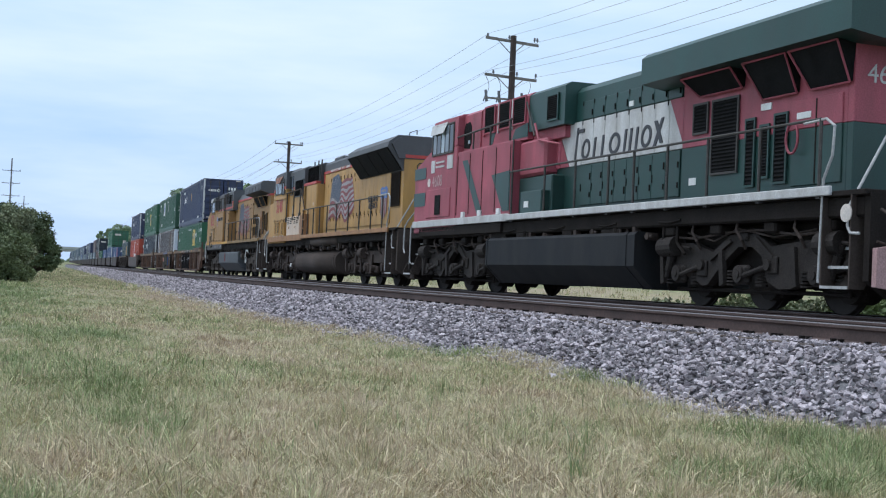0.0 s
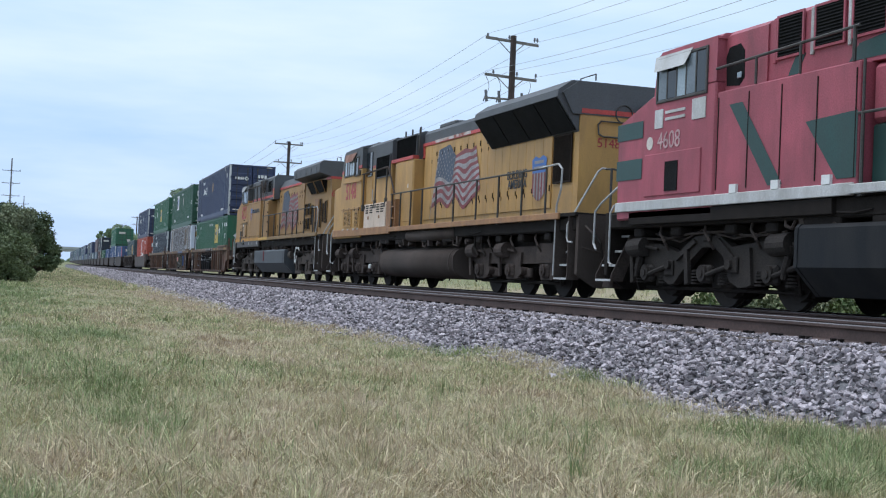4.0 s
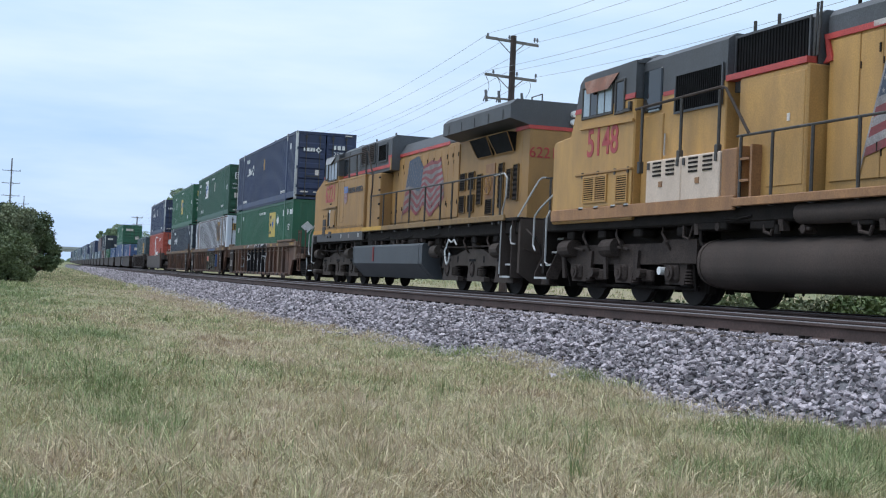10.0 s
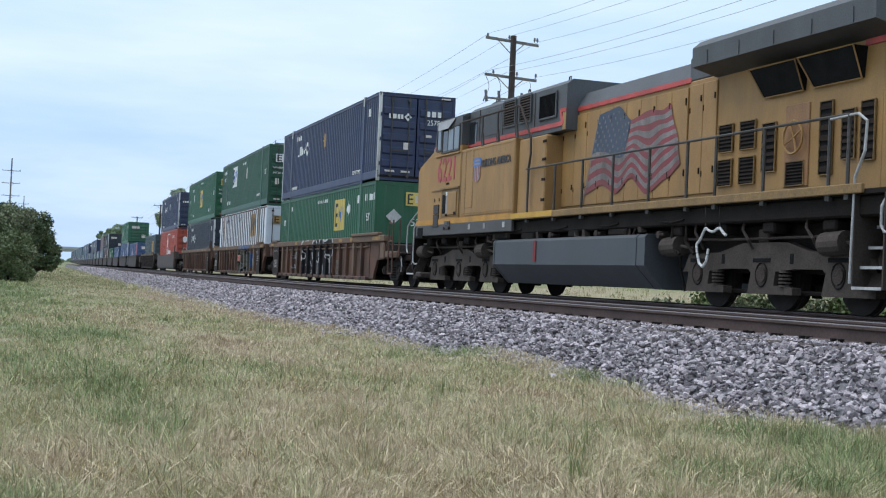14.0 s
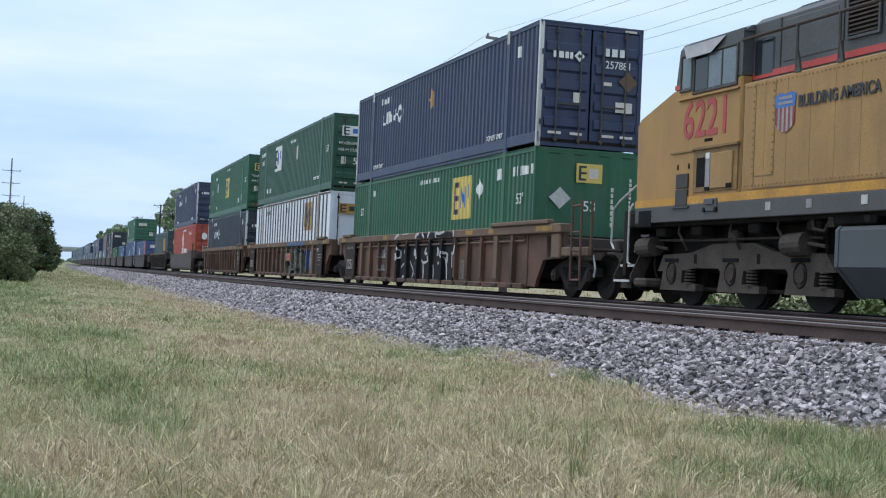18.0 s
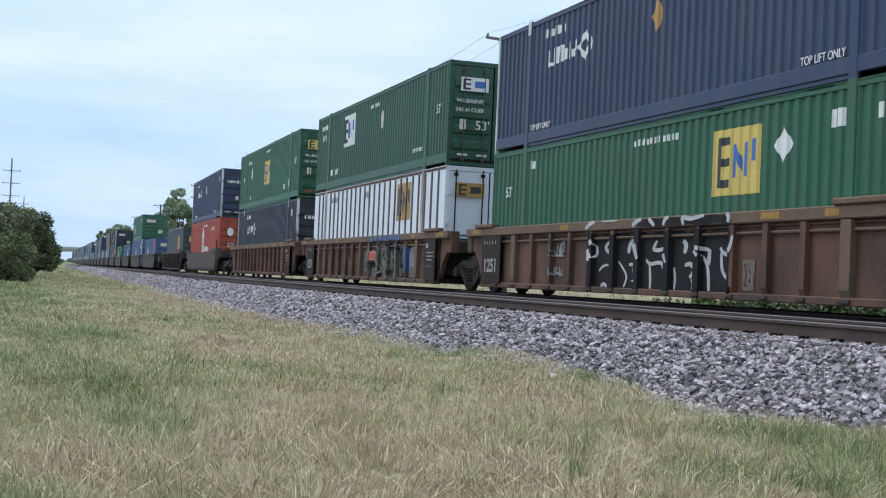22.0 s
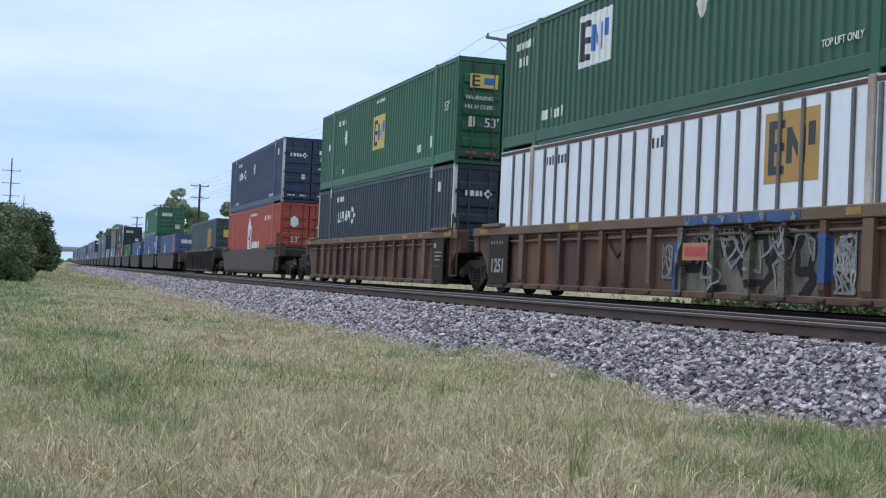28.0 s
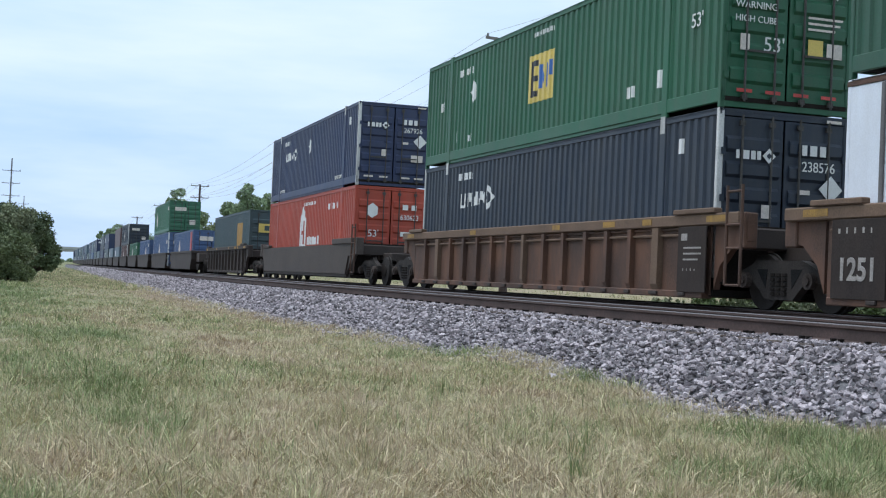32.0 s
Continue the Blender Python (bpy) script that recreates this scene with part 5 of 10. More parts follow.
def hood_doors(parent, x0, x1, n, y, z0, z1, material, latch="dark", seed=1, latched=True):
    rs = random.Random(seed)
    w = (x1 - x0) / n
    for i in range(n):
        a, b = x0 + i * w, x0 + (i + 1) * w
        d = part("hood_door", Shape().box(a + 0.007, b - 0.007, y - 0.022, y + 0.01, z0, z1, 0.008), M[material], parent)
        if not latched:
            continue
        for z in (z0 + (z1 - z0) * 0.18, z1 - 0.32):
            part("latch", Shape().box(b - 0.07, b - 0.04, y - 0.04, y - 0.02, z, z + rs.uniform(0.10, 0.14)), M[latch], d)
        for z in (z0 + 0.3, z1 - 0.5):
            part("hinge", Shape().box(a + 0.02, a + 0.04, y - 0.035, y - 0.02, z, z + 0.1), M[latch], d)


def louvre(parent, x0, x1, y, z0, z1, n, name="louvre", frame="dark", flip=False, slat="black", rim=0.04):
    """A grille: dark backing with slats in a frame, on the camera's side."""
    g = part(name, Shape().box(x0, x1, y - 0.012, y + 0.02, z0, z1), M["black"], parent, "dark ventilation grille")
    part("grille_frame", Shape().box(x0 - rim, x0, y - 0.03, y, z0 - rim, z1 + rim).box(x1, x1 + rim, y - 0.03, y, z0 - rim, z1 + rim).box(x0, x1, y - 0.03, y, z0 - rim, z0).box(x0, x1, y - 0.03, y, z1, z1 + rim), M[frame], g)
    sl = Shape()
    for i in range(n):
        if flip:
            x = x0 + (x1 - x0) * (i + 0.5) / n
            sl.box(x - 0.008, x + 0.008, y - 0.03, y - 0.008, z0, z1)
        else:
            z = z0 + (z1 - z0) * (i + 0.5) / n
            h = (z1 - z0) / n * 0.28
            sl.add([(x0, y - 0.012, z + h), (x1, y - 0.012, z + h), (x1, y - 0.035, z - h), (x0, y - 0.035, z - h)], [(0, 1, 2, 3)])
    part("slats", sl, M[slat], g)
    return g


def cab_window(parent, x0, x1, y, z0, z1, panes=("glass",), frame="handrail"):
    """A cab side window: one or more panes side by side in a raised frame."""
    n = len(panes)
    w = part("window", Shape().box(x0, x1, y - 0.004, y + 0.03, z0, z1), M["black"], parent, "cab side window")
    for i, g in enumerate(panes):
        a, b = x0 + (x1 - x0) * i / n, x0 + (x1 - x0) * (i + 1) / n
        part("pane", Shape().box(a + 0.012, b - 0.012, y - 0.012 - 0.004 * (i % 2), y - 0.003, z0 + 0.01, z1 - 0.01), M[g], w)
        if i:
            part("mullion", Shape().box(a - 0.02, a + 0.02, y - 0.024, y, z0, z1, 0.006), M[frame], w)
    part("window_frame", Shape().box(x0 - 0.05, x0, y - 0.03, y + 0.01, z0 - 0.05, z1 + 0.05, 0.008).box(x1, x1 + 0.05, y - 0.03, y + 0.01, z0 - 0.05, z1 + 0.05, 0.008).box(x0, x1, y - 0.03, y + 0.01, z0 - 0.05, z0, 0.008).box(
        x0, x1, y - 0.03, y + 0.01, z1, z1 + 0.05, 0.008), M[frame], w)
    return w


def sun_shade(parent, top, foot, z0, z1, material, label):
    """A thin sheet hinged over a cab window and tilted out a little."""
    y0, y1 = -1.515, -1.60
    a = [(top[0], y0, z1), (top[1], y0, z1), (foot[1], y1, z0), (foot[0], y1, z0)]
    part("sun_shade", Shape().add(a + [(x, y + 0.012, z + 0.006) for x, y, z in a], [(0, 1, 2, 3), (4, 5, 6, 7), (0, 1, 5, 4), (2, 3, 7, 6), (0, 3, 7, 4), (1, 2, 6, 5)]), M[material], parent, label)


def tank(parent, x0, x1, material, z0, z1, half=1.5, round_top=False):
    prof = [(-half, z0 + 0.42), (-half, z1 - 0.06), (-half + 0.06, z1), (half - 0.06, z1), (half, z1 - 0.06), (half, z0 + 0.42), (half - 0.42, z0), (-half + 0.42, z0)]
    if round_top:
        prof = []
        for k in range(32):
            c, q = math.cos(2 * math.pi * (k + 0.5) / 32), math.sin(2 * math.pi * (k + 0.5) / 32)
            prof.append((math.copysign(abs(c) ** 0.42, c) * half, (z0 + z1) / 2 + math.copysign(abs(q) ** 0.75, q) * (z1 - z0) / 2))
    t = part("fuel_tank", Shape().prism(prof, "x", x0, x1), M[material], parent, "large fuel tank slung between the trucks", round_top)
    cap = [(p[0] * 1.008, 0.8 + (p[1] - 0.8) * 1.02) for p in prof]
    for xa, xb in ((x0 - 0.02, x0 + 0.06), (x1 - 0.4, x1 - 0.33), (x1 - 0.04, x1 + 0.02)):
        part("tank_band", Shape().prism(cap, "x", xa, xb), M[material], t)
    part("tank_filler", Shape().cyl((x0 + 2.2, -half + 0.1, z1), (x0 + 2.2, -half + 0.1, z1 + 0.14), 0.06, 8), M["dark"], t)
    part("tank_cap", Shape().cyl((x1 - 1.0, -half + 0.14, z1), (x1 - 1.0, -half + 0.14, z1 + 0.1), 0.09, 8), M["dark"], t)
    return t


def coupler(parent, x, s):
    part("coupler", Shape().box(x, x + s * 0.55, -0.12, 0.12, 0.72, 0.98, 0.02).box(x + s * 0.5, x + s * 0.85, -0.2, 0.17, 0.66, 1.02, 0.05), M["dark"], parent, "knuckle coupler")
    part("brake_hose", Shape().tube([(x, -0.5, 0.85), (x + s * 0.25, -0.48, 0.55), (x + s * 0.5, -0.35, 0.42), (x + s * 0.8, -0.25, 0.5)], 0.03, 6).tube([(x, -0.75, 0.9), (x + s * 0.22, -0.72, 0.62), (x + s * 0.6, -0.6, 0.5)], 0.022, 6), M["dark"], parent)


def underframe(loco, sill_mat, sill_z, x_end=20.25, short=0.0):
    U = lambda u: u - 11.0 - (short if u > 15.5 else 0)
    part("underframe", Shape().box(U(-0.48), U(20.9), -1.42, 1.42, 1.40, 1.70, 0.03).box(U(5.9), U(15.2), -0.9, 0.9, 1.0, 1.45), M["dark"], loco)
    part("walkway", Shape().box(U(3.6), U(21.0), -1.50, 1.50, 1.70, 1.78, 0.01), M["dark"], loco)
    for s in (-1, 1):
        part("side_sill", Shape().box(U(7.25), U(x_end), s * 1.50, s * 1.56, sill_z - 0.085, sill_z + 0.055, 0.012), M[sill_mat], loco, "painted deck edge")
    part("front_pilot", Shape().prism([(-1.42, 1.72), (-1.42, 0.50), (-1.0, 0.24), (1.0, 0.24), (1.42, 0.50), (1.42, 1.72)], "x", U(-0.60), U(-0.48)), M["dark"], loco)
    part("front_plow", Shape().prism([(U(-0.60), 1.30), (U(-0.70), 1.30), (U(-1.0), 0.45), (U(-1.05), 0.26), (U(-0.60), 0.26)], "y", -1.22, 1.22), M["truck"], loco, "grimy steel plow")
    part("front_platform", Shape().box(U(-0.58), U(0.05), -1.30, 1.30, 1.62, 1.74, 0.01), M["dark"], loco)
    part("rear_pilot", Shape().prism([(-1.42, 1.74), (-1.42, 0.50), (-1.0, 0.24), (1.0, 0.24), (1.42, 0.50), (1.42, 1.74)], "x", U(20.90), U(21.03)), M["tank_grey"] if sill_mat != "fx_white" else M["dark"], loco)
    coupler(loco, U(-0.95), -1)
    coupler(loco, U(21.03), 1)
    for x in (U(6.0), U(14.6), U(15.1)):
        part("air_pipe", Shape().tube([(x, -1.35, 1.42), (x + 0.05, -1.38, 1.1), (x + 0.3, -1.36, 0.9)], 0.03, 6), M["dark"], loco)
    rs = random.Random(int(sill_z * 100) + len(sill_mat))
    for k in range(16):
        x = U(5.4) + k * 0.62 + rs.uniform(-0.15, 0.15)
        z, d = rs.uniform(1.18, 1.34), rs.uniform(0.1, 0.5)
        kind = k % 4
        if kind == 0:
            part("hose", Shape().tube([(x, -1.36, 1.45), (x + d * 0.3, -1.40, z), (x + d, -1.38, z - 0.04), (x + d * 1.3, -1.34, 1.42)], rs.uniform(0.018, 0.035), 6), M["truck"], loco)
        elif kind == 1:
            part("bracket", Shape().prism([(x - 0.06, 1.42), (x + 0.06, 1.42), (x + 0.1, z), (x - 0.04, z)], "y", -1.42, -1.30), M["truck"], loco)
        elif kind == 2:
            part("valve", Shape().cyl((x, -1.42, z + 0.05), (x, -1.2, z + 0.05), 0.07, 10).cyl((x - 0.12, -1.38, z + 0.05), (x + 0.16, -1.38, z + 0.05), 0.03, 6), M["truck"], loco)
        else:
            part("conduit", Shape().tube([(x - 0.3, -1.43, 1.48), (x + 0.1, -1.44, 1.46), (x + 0.5, -1.43, 1.5)], 0.02, 5), M["dark"], loco)
    for x0, x1 in ((0.2, 5.6), (14.3, 19.8)):
        for k in range(7):
            x = U(x0) + (x1 - x0) * (k + 0.5) / 7 + rs.uniform(-0.2, 0.2)
            if k % 2:
                part("air_hose", Shape().tube([(x, -1.30, 1.42), (x + 0.05, -1.36, 1.28), (x + 0.22, -1.36, 1.12), (x + 0.2, -1.26, 0.98)], 0.025, 6), M["truck"], loco)
            else:
                part("sand_box", Shape().box(x - 0.16, x + 0.18, -1.36, -1.05, 1.22, 1.40, 0.03), M["dark"], loco)
    for xa, xb, za, zb in ((5.9, 6.9, 1.30, 1.55), (7.6, 8.3, 1.28, 1.42), (10.2, 10.7, 1.28, 1.5), (12.1, 12.9, 1.28, 1.40)):
        part("equipment_box", Shape().box(U(xa), U(xb), -1.41, -1.05, za, zb, 0.02), M["dark"], loco)


def rear_end(loco, rails_from, short=0.0):
    U = lambda u: u - 11.0 - (short if u > 15.5 else 0)
    for s in (-1, 1):
        steps(loco, U(20.36), 0.64, s * 1.5, "tank_grey", 1)
        steps(loco, U(-0.46), 0.64, s * 1.5, "dark", -1)
        grab(loco, [(U(rails_from), s * 1.5, 2.82), (U(20.05), s * 1.5, 2.84), (U(20.25), s * 1.5, 2.72), (U(20.22), s * 1.5, 2.3), (U(20.02), s * 1.5, 1.95), (U(19.98), s * 1.5, 0.46)])
        grab(loco, [(U(20.90), s * 1.5, 1.16), (U(20.70), s * 1.5, 1.17), (U(20.63), s * 1.5, 1.26), (U(20.63), s * 1.5, 1.52), (U(20.66), s * 0.86, 2.68), (U(20.68), s * 0.78, 2.75), (U(20.70), s * 0.7, 2.75)])
        grab(loco, [(U(-0.20), s * 1.45, 1.86), (U(-0.26), s * 1.5, 1.7), (U(-0.25), s * 1.5, 0.74), (U(-0.12), s * 1.5, 0.70)])
        grab(loco, [(U(-0.03), s * 1.40, 2.26), (U(-0.77), s * 1.45, 1.92), (U(-1.04), s * 1.45, 1.76), (U(-1.06), s * 1.45, 1.12), (U(-0.94), s * 1.45, 1.0)])
        part("handrail_post", Shape().cyl((U(20.98), s * 0.7, 1.75), (U(20.98), s * 0.7, 2.74), 0.028, 6), M["handrail"], loco)
    part("end_rail", Shape().tube([(U(20.70), -0.7, 2.74), (U(21.0), -0.68, 2.72), (U(21.0), -0.5, 2.70), (U(21.0), -0.45, 1.75)], 0.024, 6), M["handrail"], loco)
    part("end_rail", Shape().tube([(U(20.70), 0.7, 2.74), (U(21.0), 0.68, 2.72), (U(21.0), 0.5, 2.70), (U(21.0), 0.45, 1.75)], 0.024, 6), M["handrail"], loco)
    part("cut_lever", Shape().tube([(U(21.1), -1.35, 1.05), (U(21.15), -0.9, 0.95), (U(21.15), -0.1, 1.1)], 0.02, 6).tube([(U(21.1), -1.3, 1.5), (U(21.35), -1.25, 1.35), (U(21.3), -1.2, 1.1)], 0.024, 6), M["truck"], loco)
    for yy, drop in ((-1.05, 0.62), (-0.8, 0.5), (-0.6, 0.66), (0.55, 0.6)):
        part("control_hose", Shape().tube([(U(21.03), yy, 1.35), (U(21.22), yy + 0.05, 1.15), (U(21.3), yy + 0.12, drop), (U(21.42), yy + 0.2, drop + 0.12)], 0.028, 6), M["dark"], loco)


def nose_and_cab(loco, body, upper, style):
    """Comfort cab: sloped nose, raked windscreen, flat sides."""
    U = lambda u: u - 11.0
    h = 1.50
    if style == "emd":
        split, back = 3.86, 3.66
        outline = [(0.0, 1.55), (-0.04, 3.22), (0.04, 3.31), (0.80, 3.37), (0.99, 3.80), (1.02, split), (back, split), (back, 1.55)]
        crown = [(1.02, split), (1.20, 4.42), (1.40, 4.54), (back, 4.58), (back, split)]
    else:
        split, back = 3.80, 3.50
        outline = [(0.0, 1.55), (-0.06, 3.30), (0.06, 3.42), (1.28, 3.80), (1.34, split), (back, split), (back, 1.55)]
        crown = [(1.34, split), (1.46, 4.48), (1.60, 4.56), (back, 4.57), (back, split)]
    nose = Shape().prism([(U(x), z) for x, z in outline], "y", -h, h)
    bm = bmesh.new()
    me = mesh_of("tmp", nose, M[body])
    bm.from_mesh(me)
    bmesh.ops.bevel(bm, geom=[e for e in bm.edges if e.calc_length() > 0.05], offset=0.03, segments=1, affect="EDGES")
    me2 = bpy.data.meshes.new("cab")
    bm.to_mesh(me2)
    bm.free()
    me2.materials.append(M[body])
    bpy.data.meshes.remove(me)
    ob = new("cab", me2)
    ob.parent = loco
    tagged(ob, "wide nose and crew cab")
    up = part("cab_top", Shape().prism([(U(x), z) for x, z in crown], "y", -h, h), M[upper], loco)
    part("cab_roof", Shape().prism([(-1.50, 4.52), (-1.36, 4.62), (-0.6, 4.70), (0.6, 4.70), (1.36, 4.62), (1.50, 4.52)], "x", U(crown[2][0]), U(back + 0.03)), M[upper], loco)
    (xa, za), (xb, zb) = crown[0], crown[1]
    for e in (-1, 1):
        part("windscreen", Shape().add([(U(xa) - 0.008, e * 0.12, za + 0.06), (U(xa) - 0.008, e * 1.34, za + 0.06), (U(xb) - 0.018, e * 1.30, zb - 0.05), (U(xb) - 0.018, e * 0.12, zb - 0.05)], [(0, 1, 2, 3)]), M["glass"], up)
    part("nose_grab", Shape().tube([(U(0.55), -0.9, 3.62), (U(0.5), -0.95, 3.85), (U(0.8), -1.0, 3.92)], 0.02, 6), M["handrail"], loco)
    return ob, up


def build_loco_yellow_ge():
    """6221: yellow and grey, winged radiators."""
    U = lambda u: u - 11.0
    L = thing("locomotive", "weathered yellow and grey diesel locomotive numbered 6221", "locomotive", "locomotives of the train")
    underframe(L, "up_sill", 1.80)
    part("edge_stripe", Shape().box(U(7.28), U(9.65), -1.566, -1.55, 1.74, 1.86), M["up_stripe"], L, "bright yellow deck edge stripe")
    cab, up = nose_and_cab(L, "up_yellow2", "up_grey", "ge")
    part("front_sill_band", Shape().box(U(0.05), U(7.3), -1.54, -1.46, 1.46, 1.745, 0.01).box(U(0.05), U(7.3), 1.46, 1.54, 1.46, 1.745, 0.01), M["sill_grey"], L, "grey lower sill band")
    part("front_stripe", Shape().box(U(0.02), U(7.3), -1.532, -1.50, 1.75, 1.885).box(U(0.02), U(7.3), 1.50, 1.532, 1.75, 1.885), M["up_stripe_dull"], L, "dull orange stripe")
    for x, tone in ((4.38, "worn_white"), (5.45, "flag_white"), (6.74, "worn_white")):
        part("placard", Shape().box(U(x), U(x + 0.14), -1.55, -1.535, 1.56, 1.69), M[tone], L)
    # side windows and shade
    cab_window(up, U(1.56), U(1.88), -1.50, 3.78, 4.34, ("glass_sky_dim",))
    cab_window(up, U(2.00), U(3.33), -1.50, 3.70, 4.31, ("glass", "glass_sky_dim", "glass_sky_dim"))
    sun_shade(up, (U(1.59), U(2.98)), (U(1.84), U(2.64)), 4.28, 4.53, "shade_grey", "grey tilted sun shade")
    part("window_lip", Shape().box(U(1.50), U(3.45), -1.545, -1.49, 3.58, 3.62, 0.006), M["up_yellow"], cab)
    part("red_band", Shape().box(U(1.32), U(1.50), -1.508, -1.48, 3.80, 3.88), M["up_red"], cab)
    # lockers below the number: a low door with a vent, then a framed box with a dark opening and a cover
    bx = part("nose_locker", Shape().box(U(1.30), U(2.08), -1.512, -1.49, 1.87, 2.66, 0.006), M["up_yellow2"], cab)
    part("locker_lip", Shape().box(U(1.28), U(2.08), -1.535, -1.50, 2.66, 2.69), M["up_sill"], bx)
    part("locker_shelf", Shape().box(U(1.42), U(2.02), -1.57, -1.53, 1.69, 1.72), M["handrail"], bx)
    part("locker_vent", Shape().box(U(1.54), U(1.94), -1.545, -1.50, 2.04, 2.29, 0.006).box(U(1.54), U(1.94), -1.548, -1.50, 1.73, 2.02, 0.006), M["vent_panel"], bx, "dark grey vent plate")
    part("locker_latch", Shape().box(U(1.53), U(1.57), -1.525, -1.51, 2.37, 2.46).box(U(1.91), U(1.95), -1.525, -1.51, 2.37, 2.46), M["dark"], bx)
    fb = part("battery_locker", Shape().box(U(2.10), U(3.48), -1.518, -1.49, 1.94, 2.68, 0.006), M["up_sill"], cab)
    part("locker_lip", Shape().box(U(2.08), U(3.52), -1.56, -1.50, 2.67, 2.71), M["up_sill"], fb)
    part("locker_opening", Shape().box(U(2.20), U(2.47), -1.524, -1.50, 2.03, 2.53), M["black"], fb, "dark opening")
    part("locker_rail", Shape().box(U(2.50), U(2.64), -1.532, -1.50, 2.0, 2.60, 0.006), M["shade_grey"], fb)
    part("placard", Shape().box(U(2.51), U(2.63), -1.538, -1.53, 2.50, 2.60), M["white"], fb)
    part("locker_cover", Shape().box(U(2.68), U(3.36), -1.548, -1.51, 1.98, 2.58, 0.012), M["up_yellow"], fb)
    part("cover_gap", Shape().box(U(3.20), U(3.36), -1.552, -1.54, 1.98, 2.05).box(U(2.50), U(2.64), -1.536, -1.52, 1.96, 2.02), M["black"], fb)
    part("number_slot", Shape().box(U(2.40), U(2.65), -1.508, -1.49, 2.80, 2.85), M["black"], cab)
    part("step_hanger", Shape().box(U(2.53), U(2.94), -1.56, -1.50, 1.60, 1.82, 0.01).box(U(2.60), U(2.86), -1.58, -1.54, 1.72, 1.80), M["sill_grey"], L)
    part("hanger_pin", Shape().cyl((U(2.56), -1.58, 1.63), (U(2.56), -1.50, 1.63), 0.04, 8).cyl((U(2.93), -1.58, 1.63), (U(2.93), -1.50, 1.63), 0.04, 8), M["dark"], L)
    part("step_notch", Shape().box(U(0.20), U(0.68), -1.545, -1.50, 1.40, 1.69), M["black"], L, "dark step opening")
    part("cab_seam", Shape().box(U(3.575), U(3.60), -1.509, -1.49, 1.88, 3.60), M["up_sill"], L)
    part("hatch_seam", Shape().box(U(3.93), U(3.955), -1.513, -1.50, 1.94, 3.60).box(U(4.48), U(4.505), -1.513, -1.50, 2.12, 3.60).box(U(3.93), U(4.505), -1.513, -1.50, 2.105, 2.125).box(U(3.93), U(7.25), -1.516, -1.50, 1.915, 1.94), M["up_sill"], L)
    rv = Shape()
    for k in range(13):
        for x in (3.90, 4.45):
            rv.cyl((U(x), -1.505, 2.16 + k * 0.115), (U(x), -1.518, 2.16 + k * 0.115), 0.014, 6)
    tagged(part("rivets", rv, M["up_sill"], L), "row of small rivets", kind="stuff")
    lettering("number_6221", "6221", 0.90, M["num_red"], cab, side(U(2.43), 3.18, -1.506), "red painted number 6221", 0.86, 0.012)
    # the wide cabin behind the cab
    part("equipment_cabin", Shape().box(U(3.55), U(7.25), -1.50, 1.50, 1.72, 3.64, 0.02), M["up_yellow"], L)
    for i in range(6):
        x = 3.62 + i * 0.6
        part("cabin_panel", Shape().box(U(x), U(x + 0.595), -1.507, -1.49, 1.92, 3.60, 0.003), M["up_yellow"], L)
    for z, n in ((1.97, 34), (3.56, 34)):
        rv = Shape()
        for i in range(n):
            rv.cyl((U(3.7 + i * 0.103), -1.505, z), (U(3.7 + i * 0.103), -1.518, z), 0.013, 6)
        tagged(part("rivets", rv, M["up_sill"], L), "row of small rivets", kind="stuff")
    shield_decal(L, -1.522, U(4.78), 3.05, 0.50, 0.62)
    lettering("slogan", "BUILDING AMERICA", 0.25, M["lettering"], L, side(U(6.08), 3.17, -1.522), "dark words along the cabin", 0.86, 0.006)
    # the set-back upper cabin: a ledge runs along its foot
    uc = part("upper_cabin", Shape().prism([(-1.30, 3.62), (-1.30, 4.62), (-1.16, 4.73), (1.16, 4.73), (1.30, 4.62), (1.30, 3.62)], "x", U(3.50), U(9.62)), M["up_grey"], L)
    part("red_band", Shape().prism([(U(3.51), 3.72), (U(9.44), 3.72), (U(9.52), 3.80), (U(9.40), 4.02), (U(9.61), 4.02), (U(9.61), 4.10), (U(9.27), 4.10), (U(9.37), 3.82), (U(3.51), 3.82)], "y", -1.318, -1.29), M["up_red"], L, "red stripe that steps up to the hood")
    part("yellow_corner", Shape().box(U(9.46), U(9.615), -1.312, -1.29, 3.63, 4.01), M["up_yellow"], L)
    part("cab_side_door", Shape().box(U(3.56), U(4.10), -1.32, -1.28, 3.76, 4.36, 0.05), M["glass"], uc, "dark rounded side window")
    part("cab_panel", Shape().box(U(4.35), U(5.75), -1.312, -1.29, 3.90, 4.56, 0.01), M["up_grey"], uc)
    for x in (4.25, 5.85, 7.85):
        part("cabin_joint", Shape().box(U(x), U(x + 0.03), -1.315, -1.29, 3.84, 4.62), M["handrail"], uc)
    louvre(uc, U(6.02), U(6.70), -1.315, 4.02, 4.60, 9, frame="up_grey", slat="tank_grey")
    louvre(uc, U(7.02), U(7.66), -1.315, 4.02, 4.60, 9, frame="up_grey", slat="tank_grey")
    louvre(uc, U(8.20), U(9.10), -1.315, 3.98, 4.48, 14, frame="up_grey", flip=True)
    part("roof_step", Shape().prism([(U(3.5), 4.70), (U(4.4), 4.82), (U(4.9), 4.82), (U(4.95), 4.70)], "y", -1.0, 1.0), M["up_grey"], uc)
